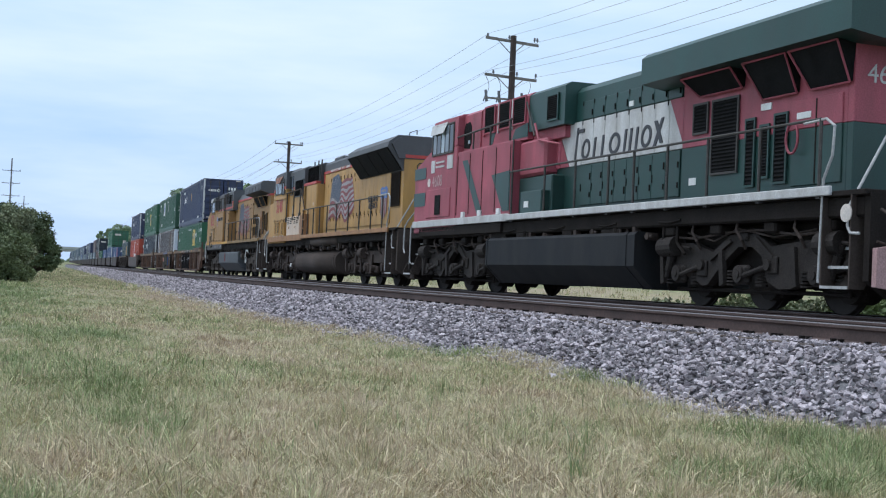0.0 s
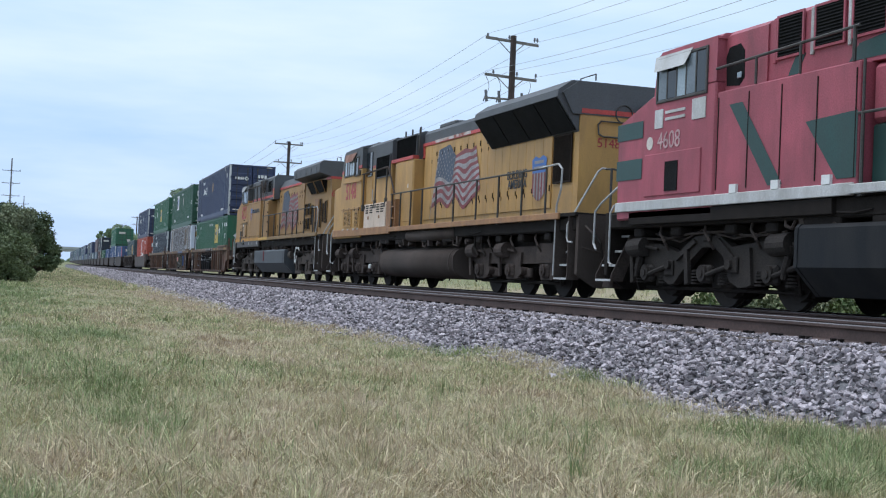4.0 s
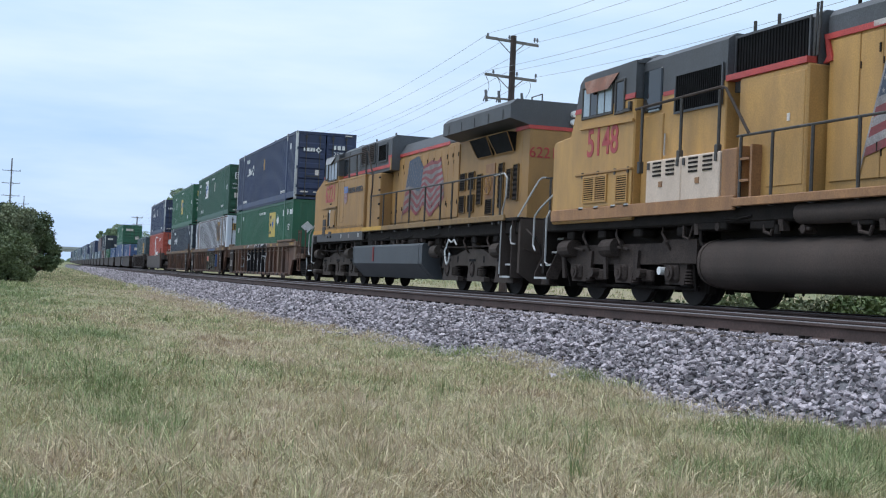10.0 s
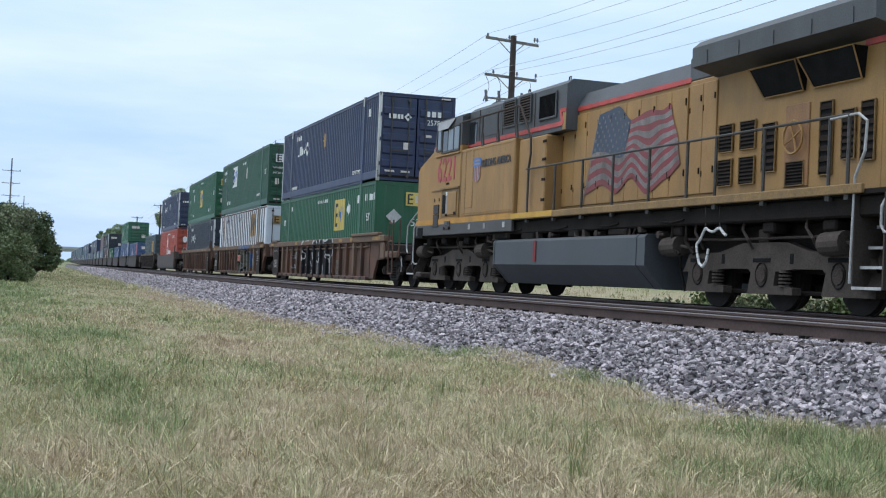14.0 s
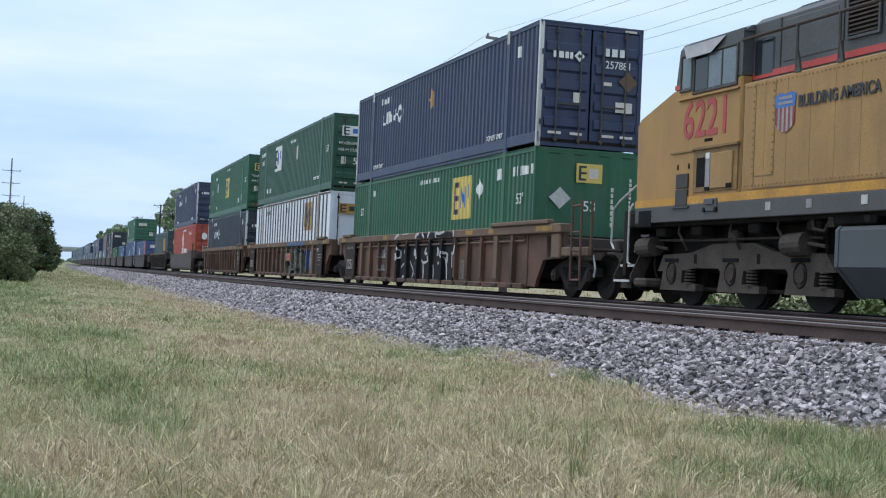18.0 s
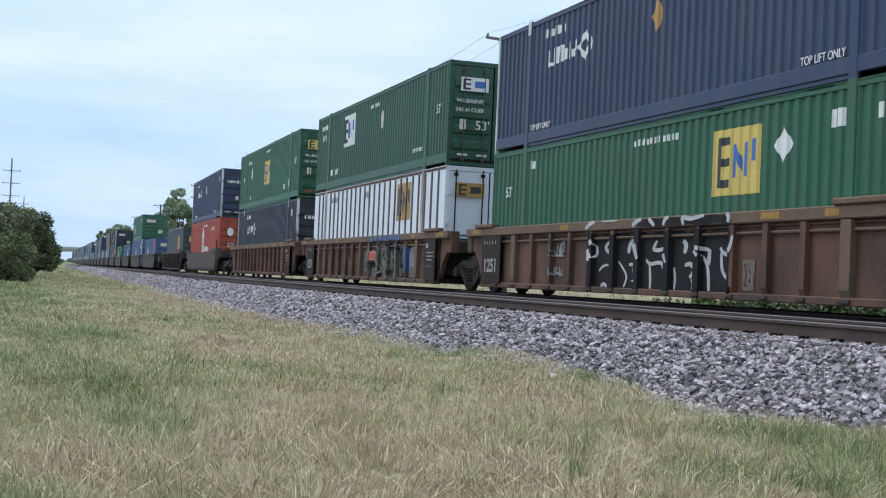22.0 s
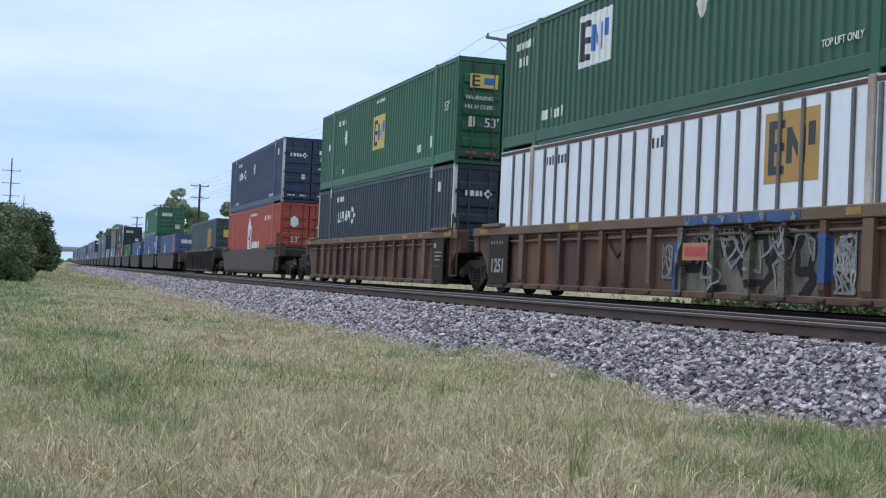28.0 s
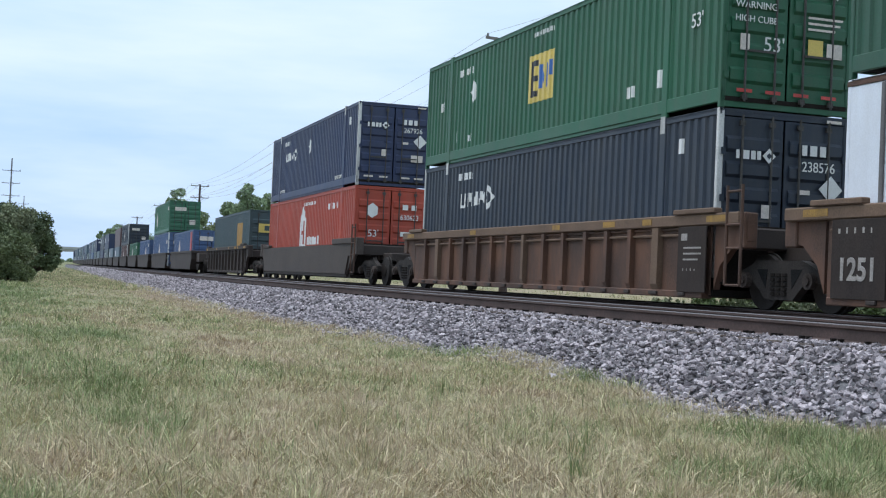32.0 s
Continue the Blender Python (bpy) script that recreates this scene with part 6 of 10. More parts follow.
    for x in (7.0, 9.3):
        part("lifting_eye", Shape().tube([(U(x) - 0.06, -1.1, 4.72), (U(x) - 0.04, -1.1, 4.82), (U(x) + 0.04, -1.1, 4.82), (U(x) + 0.06, -1.1, 4.72)], 0.016, 5), M["handrail"], uc)
    # blower cabinet and hood
    bc = part("blower_cabinet", Shape().box(U(7.3), U(8.85), -1.42, -0.9, 1.78, 3.58, 0.03), M["up_yellow"], L)
    for z in (2.1, 2.55, 3.0, 3.4):
        part("hinge", Shape().box(U(8.70), U(8.86), -1.435, -1.41, z, z + 0.06), M["dark"], bc)
    part("long_hood", Shape().prism([(-1.0, 1.78), (-1.0, 4.12), (-0.82, 4.42), (-0.45, 4.52), (0.45, 4.52), (0.82, 4.42), (1.0, 4.12), (1.0, 1.78)], "x", U(7.4), U(14.5)), M["up_yellow"], L)
    part("hood_roof", Shape().prism([(-1.03, 4.12), (-0.84, 4.44), (-0.45, 4.55), (0.45, 4.55), (0.84, 4.44), (1.03, 4.12)], "x", U(9.5), U(14.5)), M["up_grey"], L)
    part("red_band", Shape().box(U(9.5), U(14.5), -1.035, -1.0, 4.03, 4.12), M["up_red"], L)
    hood_doors(L, U(8.9), U(14.4), 9, -1.01, 1.98, 3.95, "up_yellow", seed=3)
    flag_decal(L, -1.048, 0.22, -0.10, "flag_old")
    # radiator section with its wings
    part("radiator_body", Shape().box(U(14.5), U(20.0), -1.05, 1.05, 1.78, 4.04, 0.02), M["up_yellow"], L)
    part("radiator_top", Shape().box(U(14.4), U(15.5), -1.03, 1.03, 4.02, 4.50, 0.05), M["up_grey"], L)
    wing = part("radiator_wing", Shape().prism([(-1.55, 4.12), (-1.55, 4.45), (-1.40, 4.58), (1.40, 4.58), (1.55, 4.45), (1.55, 4.12), (1.0, 3.98), (-1.0, 3.98)], "x", U(15.42), U(20.42)), M["up_grey"], L, "broad grey radiator wing")
    part("red_band", Shape().box(U(19.6), U(20.47), -1.09, 1.09, 3.90, 3.99), M["up_red"], L)
    for k in range(5):
        part("wing_rib", Shape().box(U(15.9 + k * 1.0), U(15.93 + k * 1.0), -1.565, -1.50, 4.14, 4.36), M["up_grey"], wing)
    for a, b in ((16.85, 18.15), (18.22, 19.6)):
        part("intake_screen", Shape().add([(U(a), -1.30, 3.90), (U(b), -1.30, 3.90), (U(b) - 0.05, -1.09, 3.45), (U(a) + 0.15, -1.09, 3.45), (U(a), -1.0, 3.90), (U(b), -1.0, 3.90), (U(b) - 0.05, -1.0, 3.45), (U(a) + 0.15, -1.0, 3.45)],
                                          [(0, 1, 2, 3), (0, 4, 7, 3), (1, 5, 6, 2), (3, 2, 6, 7), (0, 1, 5, 4)]), M["black"], L, "sloping dark intake screen")
        part("screen_frame", Shape().tube([(U(a), -1.31, 3.90), (U(b), -1.31, 3.90), (U(b) - 0.05, -1.10, 3.44), (U(a) + 0.15, -1.10, 3.44), (U(a), -1.31, 3.90)], 0.014, 5), M["up_yellow"], L)
    hood_doors(L, U(14.55), U(15.5), 2, -1.06, 1.98, 3.95, "up_yellow", seed=4)
    for x0, x1, z0, z1 in ((15.62, 16.05, 2.66, 3.12), (16.3, 16.75, 2.66, 3.12), (15.62, 16.05, 2.08, 2.52), (16.3, 16.75, 2.08, 2.52), (16.98, 17.35, 2.24, 3.02), (18.55, 18.85, 2.1, 3.2), (19.1, 19.4, 2.3, 3.02), (19.55, 19.85, 2.25, 3.1), (17.68, 18.15, 1.98, 2.34)):
        louvre(L, U(x0), U(x1), -1.065, z0, z1, 7, frame="up_sill", slat="vent_brown", rim=0.015)
    hb = part("hand_brake_recess", Shape().box(U(17.6), U(18.25), -1.075, -1.05, 1.95, 3.25, 0.01), M["up_deck"], L)
    wh = Shape()
    for i in range(16):
        a, b = 2 * math.pi * i / 16, 2 * math.pi * (i + 1) / 16
        wh.cyl((U(17.92) + 0.26 * math.cos(a), -1.14, 2.72 + 0.26 * math.sin(a)), (U(17.92) + 0.26 * math.cos(b), -1.14, 2.72 + 0.26 * math.sin(b)), 0.02, 5)
    for i in range(4):
        a = i * math.pi / 2 + 0.4
        wh.cyl((U(17.92), -1.12, 2.72), (U(17.92) + 0.26 * math.cos(a), -1.14, 2.72 + 0.26 * math.sin(a)), 0.018, 5)
    part("hand_brake_wheel", wh, M["up_yellow2"], L, "yellow hand brake wheel")
    part("rear_end", Shape().prism([(-1.05, 1.78), (-1.05, 3.96), (1.05, 3.96), (1.05, 1.78)], "x", U(20.0), U(20.45)), M["up_yellow"], L)
    lettering("number_6221", "6221", 0.36, M["num_red"], L, door_end(U(20.46), -0.70, 3.34), "small red number 6221")
    for z in (4.12, 4.32):
        part("headlight", Shape().cyl((U(20.40), 0.05, z), (U(20.52), 0.05, z), 0.08, 12), M["lamp"], L, "round headlight")
    part("roof_rail", Shape().tube([(U(19.6), -0.7, 4.58), (U(19.6), -0.7, 4.76), (U(20.25), -0.7, 4.76), (U(20.25), -0.7, 4.58)], 0.018, 5), M["handrail"], L)
    part("horn", Shape().cyl((U(14.0), -0.3, 4.68), (U(14.45), -0.3, 4.68), 0.05, 8, 0.13).cyl((U(14.0), 0.05, 4.74), (U(14.4), 0.05, 4.74), 0.05, 8, 0.12).box(U(14.0), U(14.2), -0.35, 0.1, 4.5, 4.7), M["dark"], L)
    part("exhaust", Shape().box(U(11.4), U(12.4), -0.3, 0.3, 4.48, 4.60, 0.04), M["dark"], L)
    tank(L, U(6.15), U(13.85), "tank_blue", 0.27, 1.27)
    part("headstock_box", Shape().box(U(-0.05), U(0.42), -1.48, -1.1, 0.30, 0.46, 0.04), M["truck_tan"], L)
    part("fuel_gauge", Shape().box(U(8.6), U(8.74), -1.52, -1.49, 0.76, 1.22), M["gauge_red"], L, "red fuel gauge strip")
    loco_truck(L, [U(0.92), U(2.90), U(4.88)], "truck_tan", "ge_old")
    loco_truck(L, [U(15.3), U(17.3), U(19.32)], "truck_tan", "ge_old")
    rail_run(L, [U(x) for x in (8.1, 9.6, 11.0, 12.4, 13.9, 15.3, 16.25, 17.7, 19.4, 19.85)], 2.85, 1.76, -1.5)
    rail_run(L, [U(x) for x in (8.1, 11.0, 13.9, 16.25, 19.4)], 2.85, 1.76, 1.5)
    part("stair_rail", Shape().tube([(U(3.48), -1.5, 4.36), (U(7.36), -1.5, 4.37), (U(7.50), -1.5, 4.33), (U(8.17), -1.5, 3.55), (U(8.20), -1.5, 3.2), (U(8.1), -1.5, 2.85)], 0.026, 6), M["tank_grey"], L, "bare steel ledge rail")
    for x in (5.0, 6.05, 7.25):
        part("ledge_post", Shape().cyl((U(x), -1.5, 3.70), (U(x), -1.5, 4.37), 0.026, 6).prism([(U(x - 0.03), 3.95), (U(x + 0.03), 3.95), (U(x + 0.12), 3.63), (U(x - 0.03), 3.63)], "y", -1.51, -1.47), M["handrail"], L)
    chain = Shape()
    way = [(15.95, 0.98), (15.90, 0.78), (15.78, 0.68), (15.66, 0.74), (15.58, 0.92), (15.55, 1.06), (15.66, 1.14), (15.78, 1.28), (15.84, 1.34), (15.98, 1.28), (16.10, 1.27), (16.22, 1.32), (16.30, 1.33), (16.42, 1.24), (16.50, 1.20)]
    for (xa, za), (xb, zb) in zip(way[:-1], way[1:]):
        for q in (0.0, 0.5):
            pa, pb = (xa + (xb - xa) * q, za + (zb - za) * q), (xa + (xb - xa) * (q + 0.42), za + (zb - za) * (q + 0.42))
            chain.cyl((U(pa[0]), -1.40, pa[1]), (U(pb[0]), -1.40, pb[1]), 0.024, 6)
    part("chain_strap", Shape().cyl((U(15.84), -1.40, 1.34), (U(15.84), -1.42, 1.72), 0.012, 5).cyl((U(16.30), -1.40, 1.34), (U(16.30), -1.42, 1.72), 0.012, 5), M["handrail"], L)
    part("safety_chain", chain, M["white"], L, "hanging white chain")
    rear_end(L, 19.4)
    return L


def build_loco_yellow_emd():
    """5148: yellow and grey with a flared radiator."""
    U = lambda u: u - 11.0
    L = thing("locomotive", "yellow and grey diesel locomotive numbered 5148 with a flared radiator", "locomotive", "locomotives of the train")
    underframe(L, "up_deck", 1.74)
    cab, up = nose_and_cab(L, "up_yellow_b", "up_grey", "emd")
    part("front_sill_band", Shape().box(U(0.05), U(7.3), -1.545, -1.49, 1.60, 1.84, 0.01).box(U(0.05), U(7.3), 1.49, 1.545, 1.60, 1.84, 0.01), M["up_deck"], L, "rusty lower sill")
    cab_window(up, U(1.40), U(2.70), -1.50, 3.70, 4.28, ("glass_sky", "glass", "glass_sky", "glass_sky"))
    cab_window(up, U(2.88), U(3.20), -1.50, 3.66, 4.24, ("glass",))
    part("cooling_unit", Shape().box(U(1.9), U(3.3), -0.9, 0.9, 4.66, 4.80, 0.05), M["up_grey"], up)
    sun_shade(up, (U(1.41), U(2.94)), (U(1.72), U(2.66)), 4.14, 4.43, "shade_rust", "rusty tilted sun shade")
    part("window_lip", Shape().prism([(U(1.33), 3.50), (U(3.66), 3.46), (U(3.66), 3.41), (U(1.33), 3.45)], "y", -1.55, -1.49), M["up_yellow_b"], cab)
    part("mirror_bracket", Shape().box(U(3.25), U(3.55), -1.56, -1.50, 3.62, 3.68).box(U(3.47), U(3.55), -1.56, -1.50, 3.66, 3.80), M["handrail"], cab)
    part("red_band", Shape().box(U(3.24), U(3.66), -1.51, -1.48, 3.86, 3.96), M["up_red"], cab)
    part("nose_band", Shape().prism([(U(1.0), 3.80), (U(1.38), 3.80), (U(1.38), 3.90), (U(1.04), 3.90)], "y", -1.51, -1.49), M["up_red"], cab)
    lettering("number_5148", "5148", 0.78, M["num_red"], cab, side(U(2.33), 3.12, -1.506), "red painted number 5148", 0.90, 0.014)
    lk = part("nose_locker", Shape().box(U(1.22), U(3.66), -1.52, -1.49, 1.84, 2.50, 0.01), M["up_yellow_b"], cab, "raised locker front with louvres")
    part("locker_lip", Shape().box(U(1.20), U(3.66), -1.55, -1.49, 2.50, 2.54, 0.006), M["up_yellow"], lk)
    for x in (1.5, 2.2, 2.95, 3.5):
        part("locker_clip", Shape().box(U(x), U(x + 0.05), -1.545, -1.51, 2.44, 2.56), M["handrail"], lk)
        part("locker_foot", Shape().prism([(U(x - 0.1), 1.80), (U(x + 0.14), 1.80), (U(x + 0.08), 1.86), (U(x - 0.06), 1.86)], "y", -1.545, -1.50), M["worn_white"], lk)
    for x0, x1, z0, z1 in ((1.62, 2.08, 1.97, 2.44), (2.16, 2.62, 1.97, 2.44), (3.08, 3.50, 1.92, 2.40)):
        louvre(cab, U(x0), U(x1), -1.522, z0, z1, 11, frame="up_yellow_b", slat="up_yellow_b")
    # cab door, rear cabin
    part("side_body", Shape().box(U(3.66), U(6.62), -1.33, 1.33, 1.78, 3.84, 0.02), M["up_yellow_b"], L)
    sb = part("upper_body", Shape().prism([(-1.33, 3.84), (-1.33, 4.52), (-1.18, 4.63), (1.18, 4.63), (1.33, 4.52), (1.33, 3.84)], "x", U(3.66), U(6.62)), M["up_grey"], L)
    sb2 = part("upper_body", Shape().prism([(-1.17, 3.62), (-1.17, 4.52), (-1.02, 4.63), (1.02, 4.63), (1.17, 4.52), (1.17, 3.62)], "x", U(6.62), U(8.90)), M["up_grey"], L)
    part("cab_door", Shape().box(U(3.74), U(4.50), -1.355, -1.32, 1.82, 3.50, 0.02), M["up_yellow_b"], L, "cab side door")
    part("door_window", Shape().box(U(3.70), U(4.40), -1.365, -1.31, 3.56, 4.36, 0.10), M["glass"], L, "dark rounded cab door window")
    # Added pale strip stands in for a reflection along the window's foot.
    part("window_sill", Shape().box(U(3.92), U(4.34), -1.375, -1.33, 3.545, 3.60, 0.02), M["glass_sky"], L)
    part("grab_iron", Shape().cyl((U(4.62), -1.37, 2.7), (U(4.62), -1.37, 3.1), 0.016, 5), M["worn_white"], L)
    louvre(sb, U(4.95), U(6.50), -1.345, 3.46, 4.10, 22, frame="up_grey", flip=True)
    part("red_band", Shape().box(U(4.45), U(4.90), -1.34, -1.30, 3.80, 3.88), M["up_red"], L)
    part("red_band", Shape().prism([(U(6.60), 3.80), (U(8.90), 3.80), (U(8.90), 3.90), (U(6.60), 3.90)], "y", -1.345, -1.15), M["up_red"], L, "red stripe over the cabinet")
    part("red_band", Shape().prism([(U(8.92), 3.80), (U(9.14), 3.82), (U(9.02), 4.15), (U(9.70), 4.15), (U(9.70), 4.24), (U(8.92), 4.24), (U(9.0), 3.90)], "y", -1.064, -1.0), M["up_red"], L, "red stripe that steps up to the hood")
    louvre(sb2, U(6.68), U(8.74), -1.185, 3.93, 4.52, 24, frame="up_grey", flip=True)
    part("yellow_corner", Shape().box(U(9.14), U(9.78), -1.05, -0.9, 1.98, 4.12, 0.01), M["up_yellow_b"], L)
    for x in (8.86, 8.95):
        part("roof_pipe", Shape().cyl((U(x), -1.19, 3.92), (U(x), -1.15, 4.74), 0.022, 6), M["handrail"], sb2)
    for x in (6.9, 7.6):
        part("roof_stub", Shape().cyl((U(x), -1.0, 4.6), (U(x), -1.0, 4.80), 0.03, 6), M["handrail"], sb2)
    for k, x in enumerate((4.28, 5.56)):
        bx = part("battery_box", Shape().box(U(x), U(x + 1.26), -1.54, -1.1, 1.82, 2.60, 0.02), M["cream"], L, "cream battery box with louvres")
        for i in range(2):
            lv = Shape()
            for j in range(4):
                lv.box(U(x + 0.26 + i * 0.48), U(x + 0.56 + i * 0.48), -1.553, -1.53, 2.30 + j * 0.075, 2.335 + j * 0.075)
            part("louvre", lv, M["dark"], bx)
        for xx in (0.06, 1.12):
            part("catch", Shape().box(U(x + xx), U(x + xx + 0.07), -1.565, -1.53, 2.44, 2.56), M["handrail"], bx)
        part("hasp", Shape().box(U(x + 0.5), U(x + 0.62), -1.555, -1.53, 2.10, 2.20), M["up_deck"], bx)
    part("step_locker", Shape().box(U(6.85), U(7.32), -1.52, -1.15, 1.80, 2.62, 0.02), M["up_deck"], L)
    part("ladder", Shape().box(U(7.34), U(7.40), -1.5, -1.3, 1.78, 2.64).box(U(7.68), U(7.74), -1.5, -1.3, 1.78, 2.64).box(U(7.40), U(7.68), -1.52, -1.4, 2.05, 2.09).box(U(7.40), U(7.68), -1.52, -1.4, 2.4, 2.44), M["up_deck"], L)
    bb = part("blower_cabinet", Shape().box(U(7.0), U(8.92), -1.32, -0.9, 1.80, 3.80, 0.03), M["up_yellow_b"], L)
    part("cabinet_door", Shape().box(U(7.9), U(8.86), -1.334, -1.31, 1.95, 3.70, 0.01), M["up_yellow_b"], bb)
    part("cabinet_label", Shape().box(U(8.42), U(8.50), -1.342, -1.33, 2.95, 3.07), M["num_pale"], bb)
    part("long_hood", Shape().box(U(9.0), U(19.75), -1.02, 1.02, 1.78, 4.18, 0.02), M["up_yellow_b"], L)
    part("hood_roof", Shape().prism([(-1.04, 4.16), (-1.04, 4.50), (-0.96, 4.60), (-0.5, 4.66), (0.5, 4.66), (0.96, 4.60), (1.04, 4.50), (1.04, 4.16)], "x", U(9.0), U(14.9)), M["up_grey"], L)
    part("red_band", Shape().box(U(9.7), U(14.9), -1.062, -1.03, 4.15, 4.24), M["up_red"], L)
    part("dust_streak", Shape().box(U(10.1), U(13.1), -1.068, -1.05, 4.17, 4.25), M["flaking"], L, "flaking pale edge under the roof")
    hood_doors(L, U(9.80), U(18.6), 17, -1.03, 1.98, 4.10, "up_yellow_b", seed=6)
    flag_decal(L, -1.068, 0.0, 0.0)
    lettering("slogan", "BUILDING", 0.29, M["lettering"], L, side(U(16.56), 2.85, -1.07), "dark word on the hood", 0.98, 0.003)
    lettering("slogan", "AMERICA", 0.29, M["lettering"], L, side(U(16.58), 2.62, -1.07), "dark word on the hood", 0.98, 0.003)
    shield_decal(L, -1.07, U(17.93), 2.69, 0.78, 1.04)
    # flared radiator
    fl = part("radiator_flare", Shape().prism([(-1.03, 3.58), (-1.56, 4.30), (-1.53, 4.46), (-1.22, 4.68), (1.22, 4.68), (1.53, 4.46), (1.56, 4.30), (1.03, 3.58)], "x", U(14.72), U(19.95)), M["up_grey"], L, "flared radiator housing")
    for k in range(4):
        a, b = 14.80 + k * 1.28, 14.80 + (k + 1) * 1.28
        part("radiator_screen", Shape().add([(U(a + 0.03), -1.09, 3.61), (U(b - 0.03), -1.09, 3.61), (U(b - 0.03), -1.585, 4.28), (U(a + 0.03), -1.585, 4.28), (U(a + 0.03), -1.04, 3.63), (U(b - 0.03), -1.04, 3.63), (U(b - 0.03), -1.5, 4.28), (U(a + 0.03), -1.5, 4.28)],
                                             [(0, 1, 2, 3), (4, 5, 6, 7), (0, 3, 7, 4), (1, 2, 6, 5), (0, 1, 5, 4), (2, 3, 7, 6)]), M["black"], fl, "dark radiator screen")
    part("rear_end", Shape().prism([(-1.02, 1.78), (-1.02, 3.98), (1.02, 3.98), (1.02, 1.78)], "x", U(19.75), U(20.0)), M["up_yellow_b"], L)
    part("rear_top", Shape().prism([(-1.2, 3.95), (-1.45, 4.4), (-1.1, 4.66), (1.1, 4.66), (1.45, 4.4), (1.2, 3.95)], "x", U(19.85), U(20.02)), M["up_grey"], L)
    part("red_band", Shape().box(U(19.9), U(20.03), -1.0, 1.0, 3.98, 4.08), M["up_red"], L)
    louvre(L, U(18.75), U(19.65), -1.035, 2.55, 3.55, 20, frame="vent_brown", flip=True, slat="vent_brown")
    lettering("number_5148", "5148", 0.28, M["num_red"], L, door_end(U(20.01), -0.33, 3.36), "small red number 5148")
    pts = [(0.75, 3.55), (0.78, 3.75), (0.7, 3.83), (-0.55, 3.83), (-0.62, 3.75), (-0.6, 3.55), (-0.5, 3.5), (0.65, 3.5), (0.75, 3.55)]
    part("end_ring", Shape().tube([(U(20.04), 0.0 + 0.2 * math.cos(i * math.pi / 8), 4.02 + 0.2 * math.sin(i * math.pi / 8)) for i in range(17)], 0.016, 5), M["handrail"], L, "thin dark hoop on the end")
    part("end_grab", Shape().tube([(U(20.05), y, z) for y, z in pts], 0.02, 5), M["handrail"], L)
    part("headlight_box", Shape().box(U(20.0), U(20.25), 0.35, 1.0, 3.90, 4.22, 0.04), M["dark"], L)
    for y in (0.52, 0.83):
        part("headlight", Shape().cyl((U(20.23), y, 4.06), (U(20.3), y, 4.06), 0.11, 14), M["lamp"], L, "round headlight")
    part("roof_gear", Shape().box(U(9.9), U(11.3), -0.9, 0.9, 4.60, 4.74, 0.04), M["up_grey"], L)
    part("roof_rail", Shape().tube([(U(19.0), -0.6, 4.74), (U(19.0), -0.6, 4.88), (U(19.8), -0.6, 4.88), (U(19.8), -0.6, 4.74)], 0.018, 5), M["handrail"], L)
    part("antenna", Shape().cyl((U(5.0), -0.4, 4.58), (U(5.0), -0.4, 4.8), 0.04, 6).cyl((U(9.0), -0.5, 4.62), (U(9.0), -0.5, 4.82), 0.03, 6), M["dark"], L)
    tank(L, U(6.2), U(13.35), "tank_grey", 0.30, 1.20, 1.5, True)
    part("air_reservoir", Shape().cyl((U(8.9), -1.32, 1.50), (U(13.1), -1.32, 1.50), 0.17, 14), M["tank_grey"], L, "long air reservoir under the deck", True)
    loco_truck(L, [U(0.87), U(2.88), U(4.89)], "truck", "emd")
    loco_truck(L, [U(14.75), U(16.85), U(18.95)], "truck", "emd")
    rail_run(L, [U(x) for x in (7.4, 8.3, 9.35, 10.45, 11.7, 13.2, 14.95, 16.5, 18.0, 19.4)], 2.80, 1.76, -1.5)
    rail_run(L, [U(x) for x in (8.3, 11.7, 14.95, 18.0)], 2.80, 1.76, 1.5)
    part("stair_rail", Shape().tube([(U(3.70), -1.5, 3.63), (U(6.75), -1.5, 3.68), (U(6.88), -1.5, 3.64), (U(7.64), -1.5, 2.8)], 0.026, 6), M["tank_grey"], L, "bare steel side rail")
    for x, z in ((3.97, 2.5), (5.43, 2.6), (6.70, 2.6)):
        part("rail_stanchion", Shape().cyl((U(x), -1.5, z), (U(x), -1.5, 3.64), 0.03, 6).box(U(x - 0.05), U(x + 0.05), -1.55, -1.46, z - 0.1, z + 0.12, 0.01), M["handrail"], L)
    rear_end(L, 19.0)
    return L


